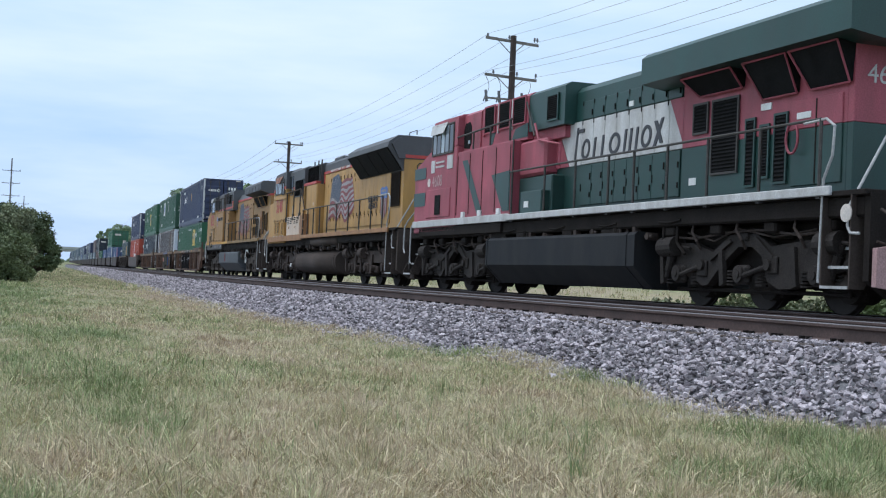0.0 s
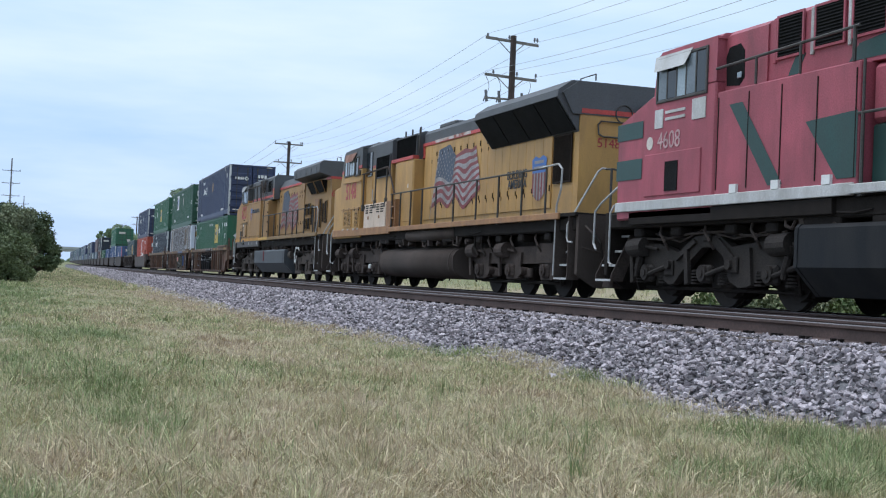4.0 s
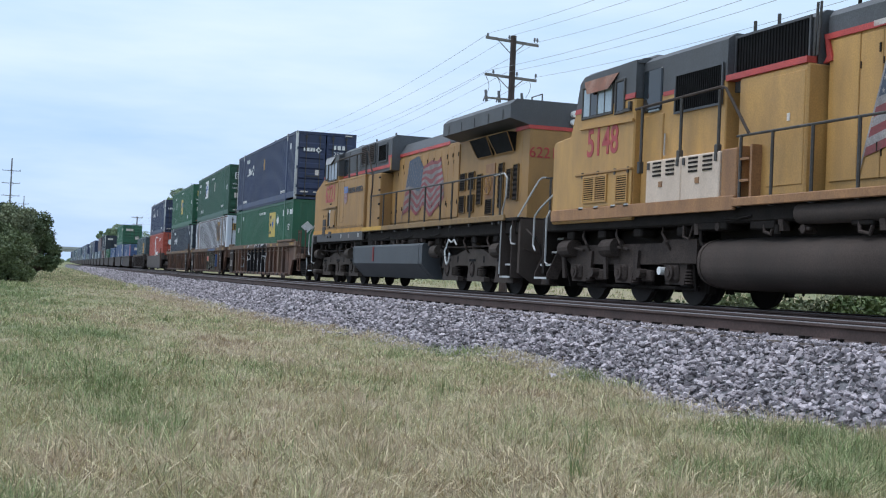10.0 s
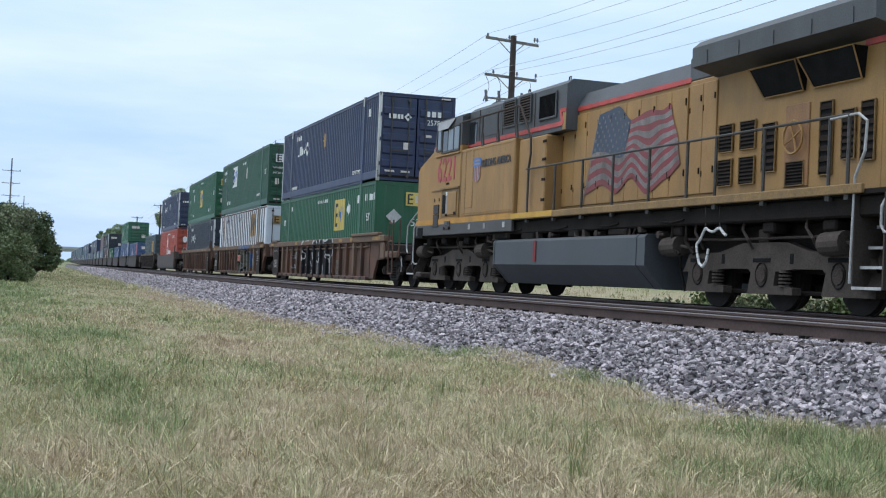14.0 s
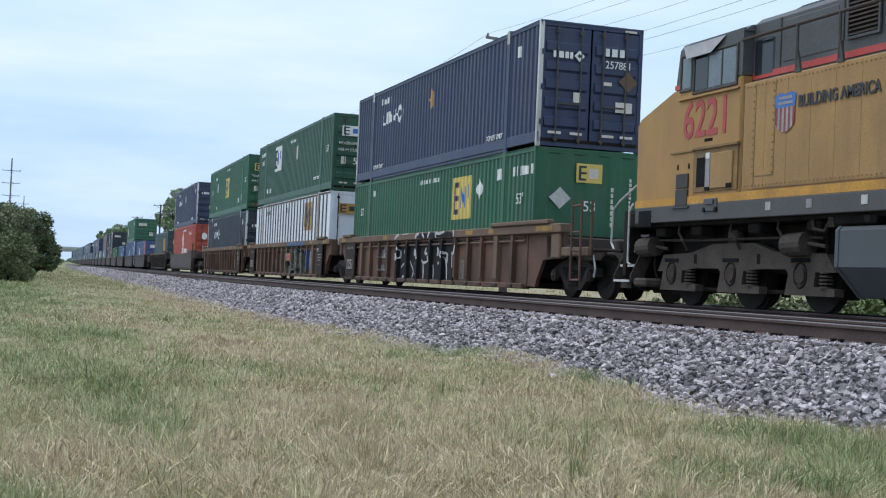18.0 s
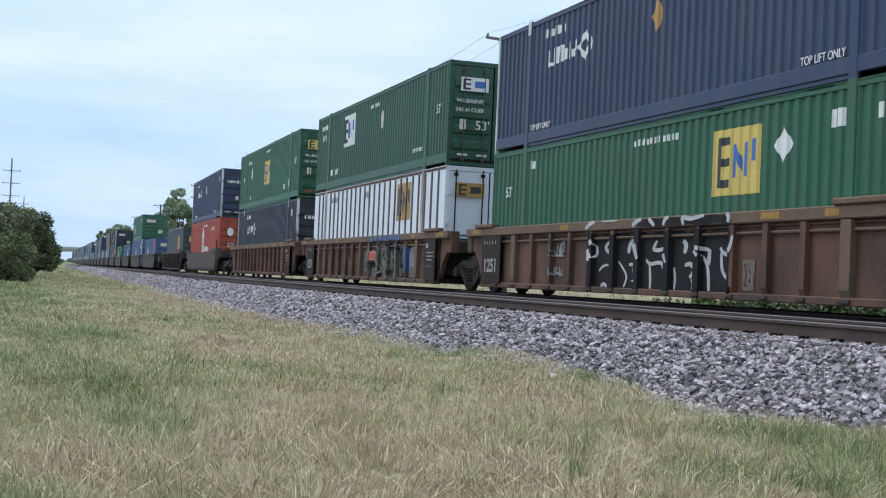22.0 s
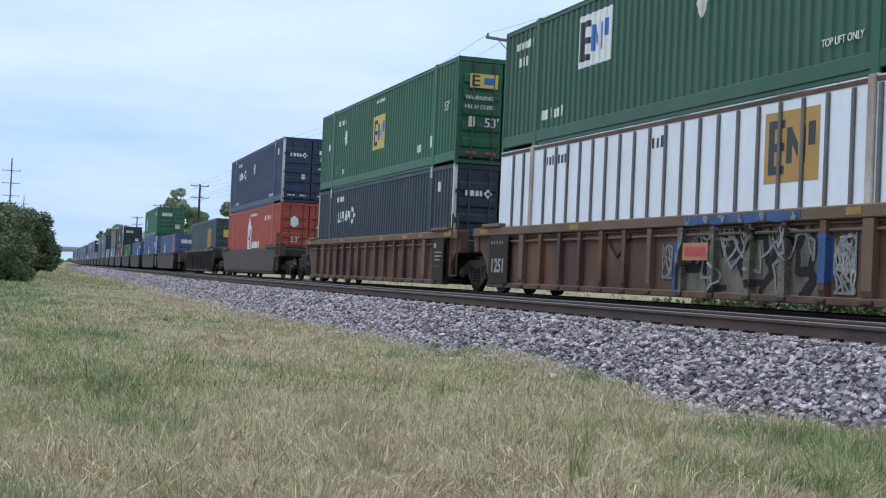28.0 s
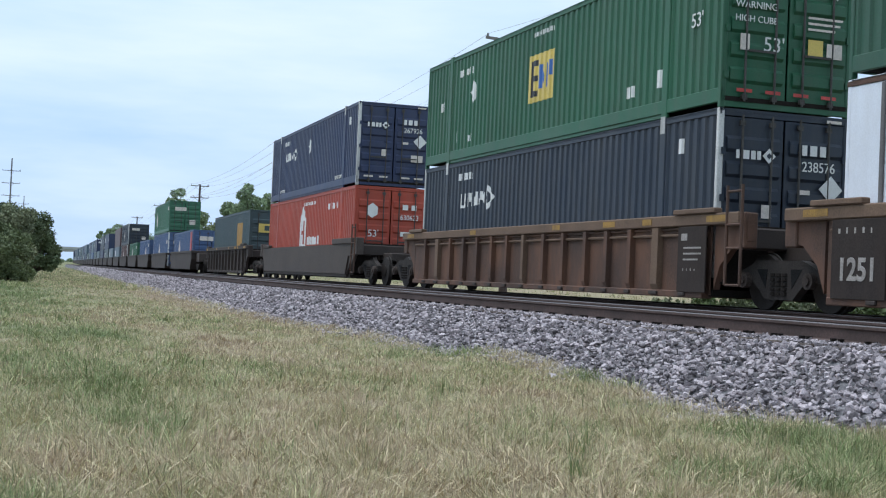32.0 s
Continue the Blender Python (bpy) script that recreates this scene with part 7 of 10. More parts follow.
def build_loco_green():
    """The leading unit in green, red and white."""
    U = lambda u: u - 11.0
    L = thing("locomotive", "dark green, red and white diesel locomotive with winged radiators", "locomotive", "locomotives of the train")
    underframe(L, "fx_white", 1.80, short=0.42)
    cab, up = nose_and_cab(L, "fx_red", "fx_red", "ge")
    part("front_sill_band", Shape().box(U(0.0), U(7.3), -1.545, -1.48, 1.70, 1.88, 0.01).box(U(0.0), U(7.3), 1.48, 1.545, 1.70, 1.88, 0.01), M["fx_white"], L, "white lower sill")
    part("lower_skirt", Shape().box(U(0.5), U(6.8), -1.50, -1.40, 1.45, 1.69, 0.01), M["dark"], L)
    # green bands on the nose
    part("nose_band", Shape().add([(U(-0.05), -1.512, 3.06), (U(0.98), -1.512, 3.06), (U(0.98), -1.512, 3.38), (U(-0.05), -1.512, 3.38)], [(0, 1, 2, 3)]).add([(U(-0.045), -1.512, 2.30), (U(0.98), -1.512, 2.30), (U(0.98), -1.512, 2.68), (U(-0.045), -1.512, 2.68)], [(0, 1, 2, 3)]), M["fx_green"], cab, "green band round the nose")
    part("front_band", Shape().box(U(-0.10), U(-0.06), -1.45, 1.45, 3.06, 3.38).box(U(-0.085), U(-0.045), -1.45, 1.45, 2.30, 2.68), M["fx_green"], cab)
    emb = Shape().cyl((U(-0.12), 0.5, 2.92), (U(-0.09), 0.5, 2.92), 0.24, 18)
    part("round_emblem", emb, M["fx_white"], cab, "plain round white emblem")
    cab_window(up, U(1.50), U(3.18), -1.50, 3.68, 4.40, ("glass_sky_dim", "glass", "glass_sky", "glass_sky_dim", "glass"))
    sun_shade(up, (U(1.38), U(2.70)), (U(1.48), U(2.56)), 4.20, 4.49, "fx_white", "pale scuffed sun shade")
    bx = part("nose_locker", Shape().box(U(1.1), U(3.1), -1.525, -1.49, 1.95, 2.72, 0.012), M["fx_red"], cab)
    part("locker_vent", Shape().box(U(1.9), U(2.35), -1.54, -1.515, 2.02, 2.55), M["black"], bx)
    lettering("number_4608", "4608", 0.44, M["num_faint"], cab, side(U(1.95), 2.93, -1.506), "faint painted number 4608", 0.95)
    part("round_emblem", Shape().cyl((U(1.25), -1.51, 2.93), (U(1.25), -1.50, 2.93), 0.12, 14), M["num_pale"], cab, "plain round pale emblem")
    for xa, xb, za, zb in ((1.42, 1.72, 3.18, 3.52), (1.8, 2.5, 3.42, 3.47), (1.8, 2.5, 3.30, 3.35), (2.75, 3.2, 3.22, 3.58)):
        part("number_bar", Shape().box(U(xa), U(xb), -1.515, -1.50, za, zb), M["fx_white"], cab)
    part("equipment_cabin", Shape().box(U(3.55), U(7.35), -1.50, 1.50, 1.74, 3.60, 0.02), M["fx_red"], L)
    slash = Shape().add([(U(3.95), -1.508, 3.35), (U(4.35), -1.508, 3.35), (U(5.55), -1.508, 1.95), (U(5.15), -1.508, 1.95)], [(0, 1, 2, 3)])
    slash.add([(U(6.1), -1.508, 2.85), (U(7.34), -1.508, 2.90), (U(7.34), -1.508, 1.95), (U(6.9), -1.508, 1.95)], [(0, 1, 2, 3)])
    part("green_slash", slash, M["fx_green"], L, "slanting green stripe")
    for i in range(5):
        part("cabin_joint", Shape().box(U(3.6 + i * 0.92), U(3.62 + i * 0.92), -1.512, -1.49, 1.95, 3.5), M["dark"], L)
    for x in (4.1, 5.3, 6.6):
        part("placard", Shape().box(U(x), U(x + 0.2), -1.55, -1.50, 1.88, 2.02), M["white"], L)
    uc = part("upper_cabin", Shape().prism([(-1.33, 3.60), (-1.33, 4.56), (-1.18, 4.66), (1.18, 4.66), (1.33, 4.56), (1.33, 3.60)], "x", U(3.50), U(4.75)), M["fx_red"], L)
    uc2 = part("upper_cabin", Shape().prism([(-1.30, 3.60), (-1.30, 4.60), (-1.16, 4.70), (1.16, 4.70), (1.30, 4.60), (1.30, 3.60)], "x", U(4.75), U(7.80)), M["fx_red"], L)
    # A flat black plate; the shade inside the doorway is put into colour.
    part("cab_door_opening", Shape().prism([(U(3.56), 3.72), (U(3.52), 4.20), (U(3.62), 4.36), (U(3.95), 4.38), (U(4.08), 4.25), (U(4.10), 3.80), (U(3.95), 3.68)], "y", -1.338, -1.31), M["black"], uc, "doorway painted flat black for the shade inside")
    part("mirror", Shape().box(U(3.92), U(4.04), -1.37, -1.34, 3.80, 3.90, 0.01), M["glass_sky"], uc, "cab mirror")
    for a, b, z in ((5.04, 5.68, 3.98), (6.03, 6.70, 4.0), (6.94, 7.66, 4.02)):
        louvre(uc2, U(a), U(b), -1.315, z, 4.60, 12, frame="fx_red")
        part("louvre_post", Shape().box(U(a - 0.14), U(a - 0.06), -1.335, -1.30, 3.9, 4.62, 0.01), M["worn_white"] if a > 5.5 else M["fx_red"], uc2)
    part("green_foot", Shape().prism([(U(6.82), 3.66), (U(7.80), 3.66), (U(7.80), 3.98), (U(7.05), 3.90)], "y", -1.308, -1.29), M["fx_green"], uc2)
    part("green_slash", Shape().prism([(U(5.30), 3.66), (U(5.55), 3.66), (U(5.75), 3.96), (U(5.50), 3.96)], "y", -1.308, -1.29), M["fx_green"], uc2)
    ug = part("upper_cabin_green", Shape().prism([(-1.28, 3.76), (-1.28, 4.60), (-1.14, 4.69), (1.14, 4.69), (1.28, 4.60), (1.28, 3.76)], "x", U(7.80), U(9.80)), M["fx_green"], L)
    louvre(ug, U(8.92), U(9.46), -1.292, 3.92, 4.44, 12, frame="fx_green")
    part("cabin_foot", Shape().box(U(7.45), U(9.6), -1.16, -0.9, 3.50, 3.76, 0.01), M["fx_red"], L)
    part("roof_hatch", Shape().box(U(13.1), U(14.0), -0.98, 0.98, 4.40, 4.66, 0.05), M["fx_green"], L)
    for x in (12.45, 12.8):
        part("horn", Shape().cyl((U(x), -0.3, 4.66), (U(x) + 0.4, -0.3, 4.68), 0.05, 8, 0.12), M["dark"], L, "dark air horn bell")
    # red blower cabinet, low boxes, hood
    part("blower_cabinet", Shape().box(U(7.4), U(8.9), -1.32, -0.9, 2.72, 3.55, 0.06), M["fx_red"], L)
    part("white_corner", Shape().add([(U(9.62), -1.036, 2.85), (U(10.21), -1.036, 2.85), (U(10.21), -1.036, 3.79), (U(8.95), -1.036, 3.79)], [(0, 1, 2, 3)]), M["fx_white"], L)
    part("step_box", Shape().box(U(7.4), U(9.3), -1.30, -0.9, 1.78, 2.70, 0.03), M["fx_green"], L)
    part("tool_box", Shape().box(U(8.0), U(9.2), -1.5, -1.25, 1.82, 2.35, 0.02), M["fx_green"], L)
    part("placard", Shape().box(U(8.25), U(8.5), -1.515, -1.50, 1.98, 2.12), M["white"], L)
    part("pipework", Shape().tube([(U(8.3), -1.34, 3.9), (U(8.6), -1.36, 3.5), (U(9.9), -1.4, 3.3), (U(9.9), -1.4, 2.8)], 0.03, 6), M["fx_red"], L)
    part("long_hood", Shape().prism([(-1.0, 1.78), (-1.0, 4.44), (-0.90, 4.56), (-0.45, 4.60), (0.45, 4.60), (0.90, 4.56), (1.0, 4.44), (1.0, 1.78)], "x", U(7.4), U(14.6)), M["fx_green"], L)
    hood_doors(L, U(10.2), U(14.5), 8, -1.01, 1.98, 2.83, "fx_green", seed=8)
    hood_doors(L, U(10.2), U(14.5), 8, -1.01, 3.81, 4.20, "fx_green", seed=9)
    hood_doors(L, U(10.2), U(14.6), 8, -1.01, 2.85, 3.79, "fx_white", seed=10, latched=False)
    part("red_wedge", Shape().add([(U(8.6), -1.036, 2.85), (U(9.60), -1.036, 2.85), (U(8.93), -1.036, 3.79), (U(8.1), -1.036, 3.79)], [(0, 1, 2, 3)]), M["fx_red"], L, "red wedge")
    part("red_wedge", Shape().add([(U(14.1), -1.056, 3.79), (U(14.62), -1.056, 3.79), (U(14.62), -1.056, 2.96)], [(0, 1, 2)]), M["fx_red"], L, "red wedge")
    # the name as plain dark shapes: slanting bars and slanting rings
    lean = lambda x, z: (U(x + 0.16 * (z - 2.95)), z)
    for x, z0, z1 in ((9.86, 2.98, 3.66), (10.78, 2.96, 3.38), (11.16, 2.96, 3.40), (12.18, 2.97, 3.42), (12.42, 2.97, 3.42), (12.68, 2.97, 3.42)):
        part("name_bar", Shape().prism([lean(x, z0), lean(x + 0.09, z0), lean(x + 0.09, z1), lean(x, z1)], "y", -1.046, -1.03), M["lettering"], L, "plain dark slanting bar")
    for x0, x1, z in ((9.95, 10.24, 3.58),):
        part("name_bar", Shape().prism([lean(x0, z - 0.04), lean(x1, z - 0.04), lean(x1, z + 0.04), lean(x0, z + 0.04)], "y", -1.046, -1.03), M["lettering"], L, "plain dark short bar")
    for x, z, rx in ((10.40, 3.17, 0.20), (11.76, 3.18, 0.25), (13.12, 3.20, 0.21)):
        ring, n = Shape(), 20
        for k in range(n):
            q = []
            for j, r in ((k, 1.0), (k + 1, 1.0), (k + 1, 0.62), (k, 0.62)):
                an = 2 * math.pi * j / n
                q.append(lean(x + rx * r * math.cos(an), z + (0.22 if r == 1.0 else 0.15) * math.sin(an)))
            ring.prism(q, "y", -1.046, -1.03)
        part("name_ring", ring, M["lettering"], L, "plain dark slanting ring")
    for pts in ([(13.44, 2.98), (13.56, 2.98), (13.86, 3.50), (13.76, 3.50)], [(13.48, 3.46), (13.60, 3.46), (13.84, 3.02), (13.72, 3.02)]):
        part("name_bar", Shape().prism([(U(x), z) for x, z in pts], "y", -1.046 - 0.003 * (pts[0][1] > 3.2), -1.03), M["lettering"], L, "plain dark crossing bar")
    part("placard", Shape().box(U(14.9), U(15.15), -1.058, -1.02, 2.15, 2.28), M["white"], L)
    part("placard", Shape().box(U(12.4), U(12.58), -1.05, -1.02, 3.86, 3.96), M["white"], L)
    # radiator section
    part("radiator_body_low", Shape().box(U(14.6), U(19.5), -1.05, 1.05, 1.78, 2.84, 0.01), M["fx_green"], L)
    part("radiator_body", Shape().box(U(14.6), U(19.5), -1.05, 1.05, 2.84, 4.05, 0.01), M["fx_red"], L)
    part("radiator_wing", Shape().prism([(-1.55, 4.06), (-1.55, 4.54), (-1.44, 4.63), (1.44, 4.63), (1.55, 4.54), (1.55, 4.06), (1.0, 3.98), (-1.0, 3.98)], "x", U(13.85), U(20.2)), M["fx_green"], L, "broad green radiator wing")
    for a, b, zb in ((15.05, 16.7, 3.72), (17.08, 18.30, 3.44), (18.40, 19.64, 3.44)):
        part("intake_screen", Shape().add([(U(a), -1.36, 4.01), (U(b), -1.36, 4.01), (U(b) - 0.05, -1.09, zb), (U(a) + 0.2, -1.09, zb), (U(a), -1.0, 4.01), (U(b), -1.0, 4.01), (U(b) - 0.05, -1.0, zb), (U(a) + 0.2, -1.0, zb)],
                                          [(0, 1, 2, 3), (0, 4, 7, 3), (1, 5, 6, 2), (3, 2, 6, 7), (0, 1, 5, 4)]), M["black"], L, "sloping dark intake screen")
        part("screen_frame", Shape().tube([(U(a), -1.38, 4.01), (U(b), -1.38, 4.01), (U(b) - 0.05, -1.10, zb - 0.02), (U(a) + 0.2, -1.10, zb - 0.02), (U(a), -1.38, 4.01)], 0.02, 5), M["fx_red"], L)
    louvre(L, U(15.05), U(15.5), -1.06, 3.08, 3.56, 8, frame="handrail")
    louvre(L, U(15.7), U(16.5), -1.06, 2.32, 3.56, 20, frame="handrail")
    for a, b, z0, z1 in ((16.8, 17.03, 2.05, 3.12), (17.24, 17.45, 2.17, 2.98), (17.65, 17.96, 2.06, 3.12)):
        louvre(L, U(a), U(b), -1.06, z0, z1, 16, frame="fx_green")
    part("panel", Shape().box(U(18.12), U(19.40), -1.075, -1.04, 1.96, 2.84, 0.01), M["fx_green"], L)
    part("panel", Shape().box(U(18.12), U(19.40), -1.075, -1.04, 2.845, 3.30, 0.01), M["fx_red"], L)
    part("panel_joint", Shape().box(U(18.74), U(18.77), -1.082, -1.05, 1.98, 3.28), M["dark"], L)
    part("placard", Shape().box(U(17.2), U(17.5), -1.07, -1.04, 3.25, 3.36).box(U(18.25), U(18.62), -1.085, -1.06, 3.0, 3.10), M["white"], L)
    wh = Shape()
    for i in range(16):
        a, b = 2 * math.pi * i / 16, 2 * math.pi * (i + 1) / 16
        wh.cyl((U(18.25) + 0.16 * math.cos(a), -1.16, 2.70 + 0.24 * math.sin(a)), (U(18.25) + 0.16 * math.cos(b), -1.16, 2.70 + 0.24 * math.sin(b)), 0.022, 5)
    part("hand_brake_wheel", wh, M["fx_red"], L, "red hand brake wheel")
    part("rear_end_low", Shape().box(U(19.5), U(19.65), -1.05, 1.05, 1.78, 2.84, 0.01), M["fx_green"], L)
    part("rear_end", Shape().box(U(19.5), U(19.65), -1.05, 1.05, 2.84, 4.0, 0.01), M["fx_red"], L)
    lettering("number_4608", "4608", 0.40, M["fx_white"], L, door_end(U(19.66), -0.45, 3.55), "white painted number")
    part("roof_gear", Shape().box(U(15.0), U(19.5), -0.9, 0.9, 4.62, 4.74, 0.03).box(U(9.0), U(10.4), -0.5, 0.5, 4.55, 4.68, 0.03), M["fx_green"], L)
    part("shell_emblem", Shape().cyl((U(20.2), -1.53, 1.45), (U(20.2), -1.515, 1.45), 0.13, 12), M["num_pale"], L, "pale shell emblem")
    tank(L, U(5.95), U(13.75), "tank_black", 0.26, 1.32)
    loco_truck(L, [U(0.9), U(2.95), U(4.95)], "truck_black", "ge_new")
    loco_truck(L, [U(15.05), U(17.1), U(19.2)], "truck_black", "ge_new")
    rail_run(L, [U(x) for x in (7.45, 9.36, 10.96, 12.52, 13.6, 14.9, 16.3, 17.9, 19.5)], 2.85, 1.80, -1.5)
    rail_run(L, [U(x) for x in (7.5, 10.5, 13.4, 16.3, 19.5)], 2.85, 1.80, 1.5)
    part("stair_rail", Shape().tube([(U(3.5), -1.5, 4.0), (U(7.3), -1.5, 4.10)], 0.024, 6).cyl((U(7.45), -1.5, 1.85), (U(7.45), -1.5, 3.6), 0.022, 6).cyl((U(4.7), -1.5, 3.6), (U(4.7), -1.5, 4.03), 0.024, 6).cyl((U(7.2), -1.5, 3.6), (U(7.2), -1.5, 4.10), 0.03, 6).cyl((U(7.72), -1.32, 4.46), (U(8.3), -1.34, 3.62), 0.024, 6).cyl((U(5.9), -1.5, 3.6), (U(5.9), -1.5, 4.06), 0.024, 6), M["handrail"], L)
    rear_end(L, 19.5, 0.42)
    part("plow_edge", Shape().prism([(-1.45, 0.42), (-1.45, 0.95), (-0.9, 1.05), (-0.4, 0.30)], "x", U(20.72), U(20.82)), M["plow_pink"], L, "faded pink plow plate")
    return L


# ---- containers: 16.15 m boxes, doors towards +x, the camera's side at -y ----
BOX_L, BOX_H, BOX_W = 16.15, 2.896, 1.295


def ribbed(x0, x1, y, z0, z1, pitch, depth, sign):
    """A trapezoid-ribbed steel sheet, its ribs upright."""
    sh = Shape()
    n = max(1, round((x1 - x0) / pitch))
    p = (x1 - x0) / n
    xs = []
    for i in range(n):
        a = x0 + i * p
        xs += [(a, 0), (a + p * 0.36, 0), (a + p * 0.5, 1), (a + p * 0.86, 1)]
    xs.append((x1, 0))
    v = []
    for x, k in xs:
        yy = y + sign * depth * k
        v += [(x, yy, z0), (x, yy, z1)]
    f = [(2 * i, 2 * i + 2, 2 * i + 3, 2 * i + 1) for i in range(len(xs) - 1)]
    return sh.add(v, f)


def bars(rs, x, y, z, n, size, gap, up=False):
    """Unreadable stencilling as short plain bars on a side."""
    sh = Shape()
    for i in range(n):
        h = size * rs.uniform(0.75, 1.0)
        w = size * rs.uniform(0.28, 0.55)
        if up:
            sh.box(x, x + w, y - 0.004, y, z + i * gap, z + i * gap + h)
        else:
            sh.box(x + i * gap, x + i * gap + w, y - 0.004, y, z, z + h)
    return sh


class Side:
    """The camera-side face of a box: tells its depth at x, so that paint can follow the ribs."""

    def __init__(self, bays, flat=False):
        self.bays, self.flat = bays, flat

    def breaks(self, x0, x1):
        out = {x0, x1}
        if not self.flat:
            for a, b in zip(self.bays[:-1], self.bays[1:]):
                a, b = a + 0.06, b - 0.06
                n = max(1, round((b - a) / 0.272))
                p = (b - a) / n
                out |= {a + (i + k) * p for i in range(n) for k in (0, 0.36, 0.5, 0.86) if x0 < a + (i + k) * p < x1}
        return sorted(out)

    def depth(self, x):
        if self.flat:
            return -BOX_W - 0.004
        for a, b in zip(self.bays[:-1], self.bays[1:]):
            a, b = a + 0.06, b - 0.06
            if a <= x <= b:
                n = max(1, round((b - a) / 0.272))
                t = ((x - a) / ((b - a) / n)) % 1.0
                k = 0 if t < 0.36 else (t - 0.36) / 0.14 if t < 0.5 else 1 if t < 0.86 else (1 - t) / 0.14
                return -(BOX_W - 0.012) + 0.036 * k - 0.005
        return -BOX_W - 0.016

    def paint(self, sh, x0, x1, lo, hi, lift=0.0, extra=()):
        """Add paint between two edges (numbers, or functions of x)."""
        f = lambda g, x: g(x) if callable(g) else g
        xs = sorted(set(self.breaks(x0, x1)) | set(extra))
        for p, q in zip(xs[:-1], xs[1:]):
            yp, yq = self.depth(p + 1e-6) - lift, self.depth(q - 1e-6) - lift
            sh.quad((p, yp, f(lo, p)), (q, yq, f(lo, q)), (q, yq, f(hi, q)), (p, yp, f(hi, p)))
        return sh

    def lozenge(self, sh, x, z, rx, rz, lift=0.0):
        up = lambda t: z + rz * max(0.0, 1 - abs(t - x) / rx)
        dn = lambda t: z - rz * max(0.0, 1 - abs(t - x) / rx)
        return self.paint(sh, x - rx, x + rx, dn, up, lift, (x,))


def square_panel(c, sd, x0, x1, z0, z1, back):
    """A square company panel drawn in plain blocks."""
    pn = part("logo_panel", sd.paint(Shape(), x0, x1, z0, z1), M[back], c, "square company panel of plain coloured blocks")
    w, h, x, z = x1 - x0, z1 - z0, (x0 + x1) / 2, (z0 + z1) / 2
    sh = Shape()
    sd.paint(sh, x - w * 0.42, x - w * 0.31, z - h * 0.38, z + h * 0.38, 0.004)
    for k in (-0.38, -0.06, 0.26):
        sd.paint(sh, x - w * 0.31, x - w * 0.12, z + h * k, z + h * (k + 0.12), 0.004)
    part("logo_block", sh, M["lettering"], pn)
    sh = Shape()
    sd.paint(sh, x - w * 0.08, x + w * 0.02, z - h * 0.24, z + h * 0.26, 0.004)
    sd.paint(sh, x + w * 0.02, x + w * 0.13, lambda t: z + h * (0.06 - 2.0 * (t - x) / w * 0.9), lambda t: z + h * (0.26 - 2.0 * (t - x) / w * 0.9), 0.004)
    sd.paint(sh, x + w * 0.17, x + w * 0.26, z - h * 0.24, z + h * 0.26, 0.004)
    sd.paint(sh, x + w * 0.31, x + w * 0.43, z - h * 0.02, z + h * 0.30, 0.004)
    part("logo_block", sh, M["lettering" if back == "panel_ochre" else "logo_blue"], pn)


def diamond_mark(c, sd, x0, x1, z0, z1):
    """Plain leaning bars beside a hollow lozenge with its corners cut apart."""
    w, h = x1 - x0, z1 - z0
    sh = Shape()
    for dx, ww, lo, hi in ((0.0, 0.035, 0.22, 0.80), (0.035, 0.09, 0.22, 0.34), (0.125, 0.035, 0.22, 0.80), (0.21, 0.04, 0.24, 0.80), (0.27, 0.03, 0.44, 0.80), (0.32, 0.04, 0.24, 0.80), (0.40, 0.05, 0.26, 0.62), (0.47, 0.045, 0.26, 0.80), (0.55, 0.05, 0.27, 0.52), (0.61, 0.045, 0.44, 0.78)):
        sd.paint(sh, x0 + dx * w, x0 + (dx + ww) * w, z0 + (lo + dx * 0.05) * h, z0 + (hi + dx * 0.05) * h)
    cx, cz, rx, rz = x0 + w * 0.83, z0 + h * 0.54, w * 0.17, h * 0.50
    edge = lambda t, k: rz * k * max(0.0, 1 - abs(t - cx) / (rx * k))
    for a, b in ((cx - rx, cx - rx * 0.55), (cx - rx * 0.42, cx + rx * 0.42), (cx + rx * 0.55, cx + rx)):
        for e in (-1, 1):
            lo, hi = (lambda t, e=e: cz + e * edge(t, 0.52)), (lambda t, e=e: cz + e * edge(t, 1.0))
            sd.paint(sh, a, b, lo if e > 0 else hi, hi if e > 0 else lo, 0.0, (cx,) if a < cx < b else ())
    part("side_mark", sh, M["white"], c, "white company mark of plain bars and a cut lozenge")


def stencil(c, sd, rs, x0, x1, z, size, material="white"):
    """Unreadable stencilling as short plain bars that follow the ribs."""
    x = x0
    while x < x1:
        w = size * rs.uniform(0.3, 0.6)
        part("stencil_bar", sd.paint(Shape(), x, x + w, z, z + size * rs.uniform(0.8, 1.0)), M[material], c)
        x += w + size * rs.uniform(0.2, 0.45)


def end_mark(c, y, z, x, s):
    sh = Shape()
    for dy, w in ((0, 0.10), (0.19, 0.22), (0.47, 0.14), (0.66, 0.12)):
        sh.box(x, x + 0.006, y + dy * s, y + (dy + w) * s, z - 0.12 * s, z + 0.12 * s)
    cy, r = y + 1.04 * s, 0.21 * s
    sh.prism([(cy - r, z), (cy, z - r), (cy + r, z), (cy, z + r)], "x", x, x + 0.006)
    part("end_mark", sh, M["white"], c, "white bars and a lozenge")
    part("end_mark_centre", Shape().prism([(cy - r * 0.42, z), (cy, z - r * 0.42), (cy + r * 0.42, z), (cy, z + r * 0.42)], "x", x + 0.006, x + 0.010), M["c_navy"], c)


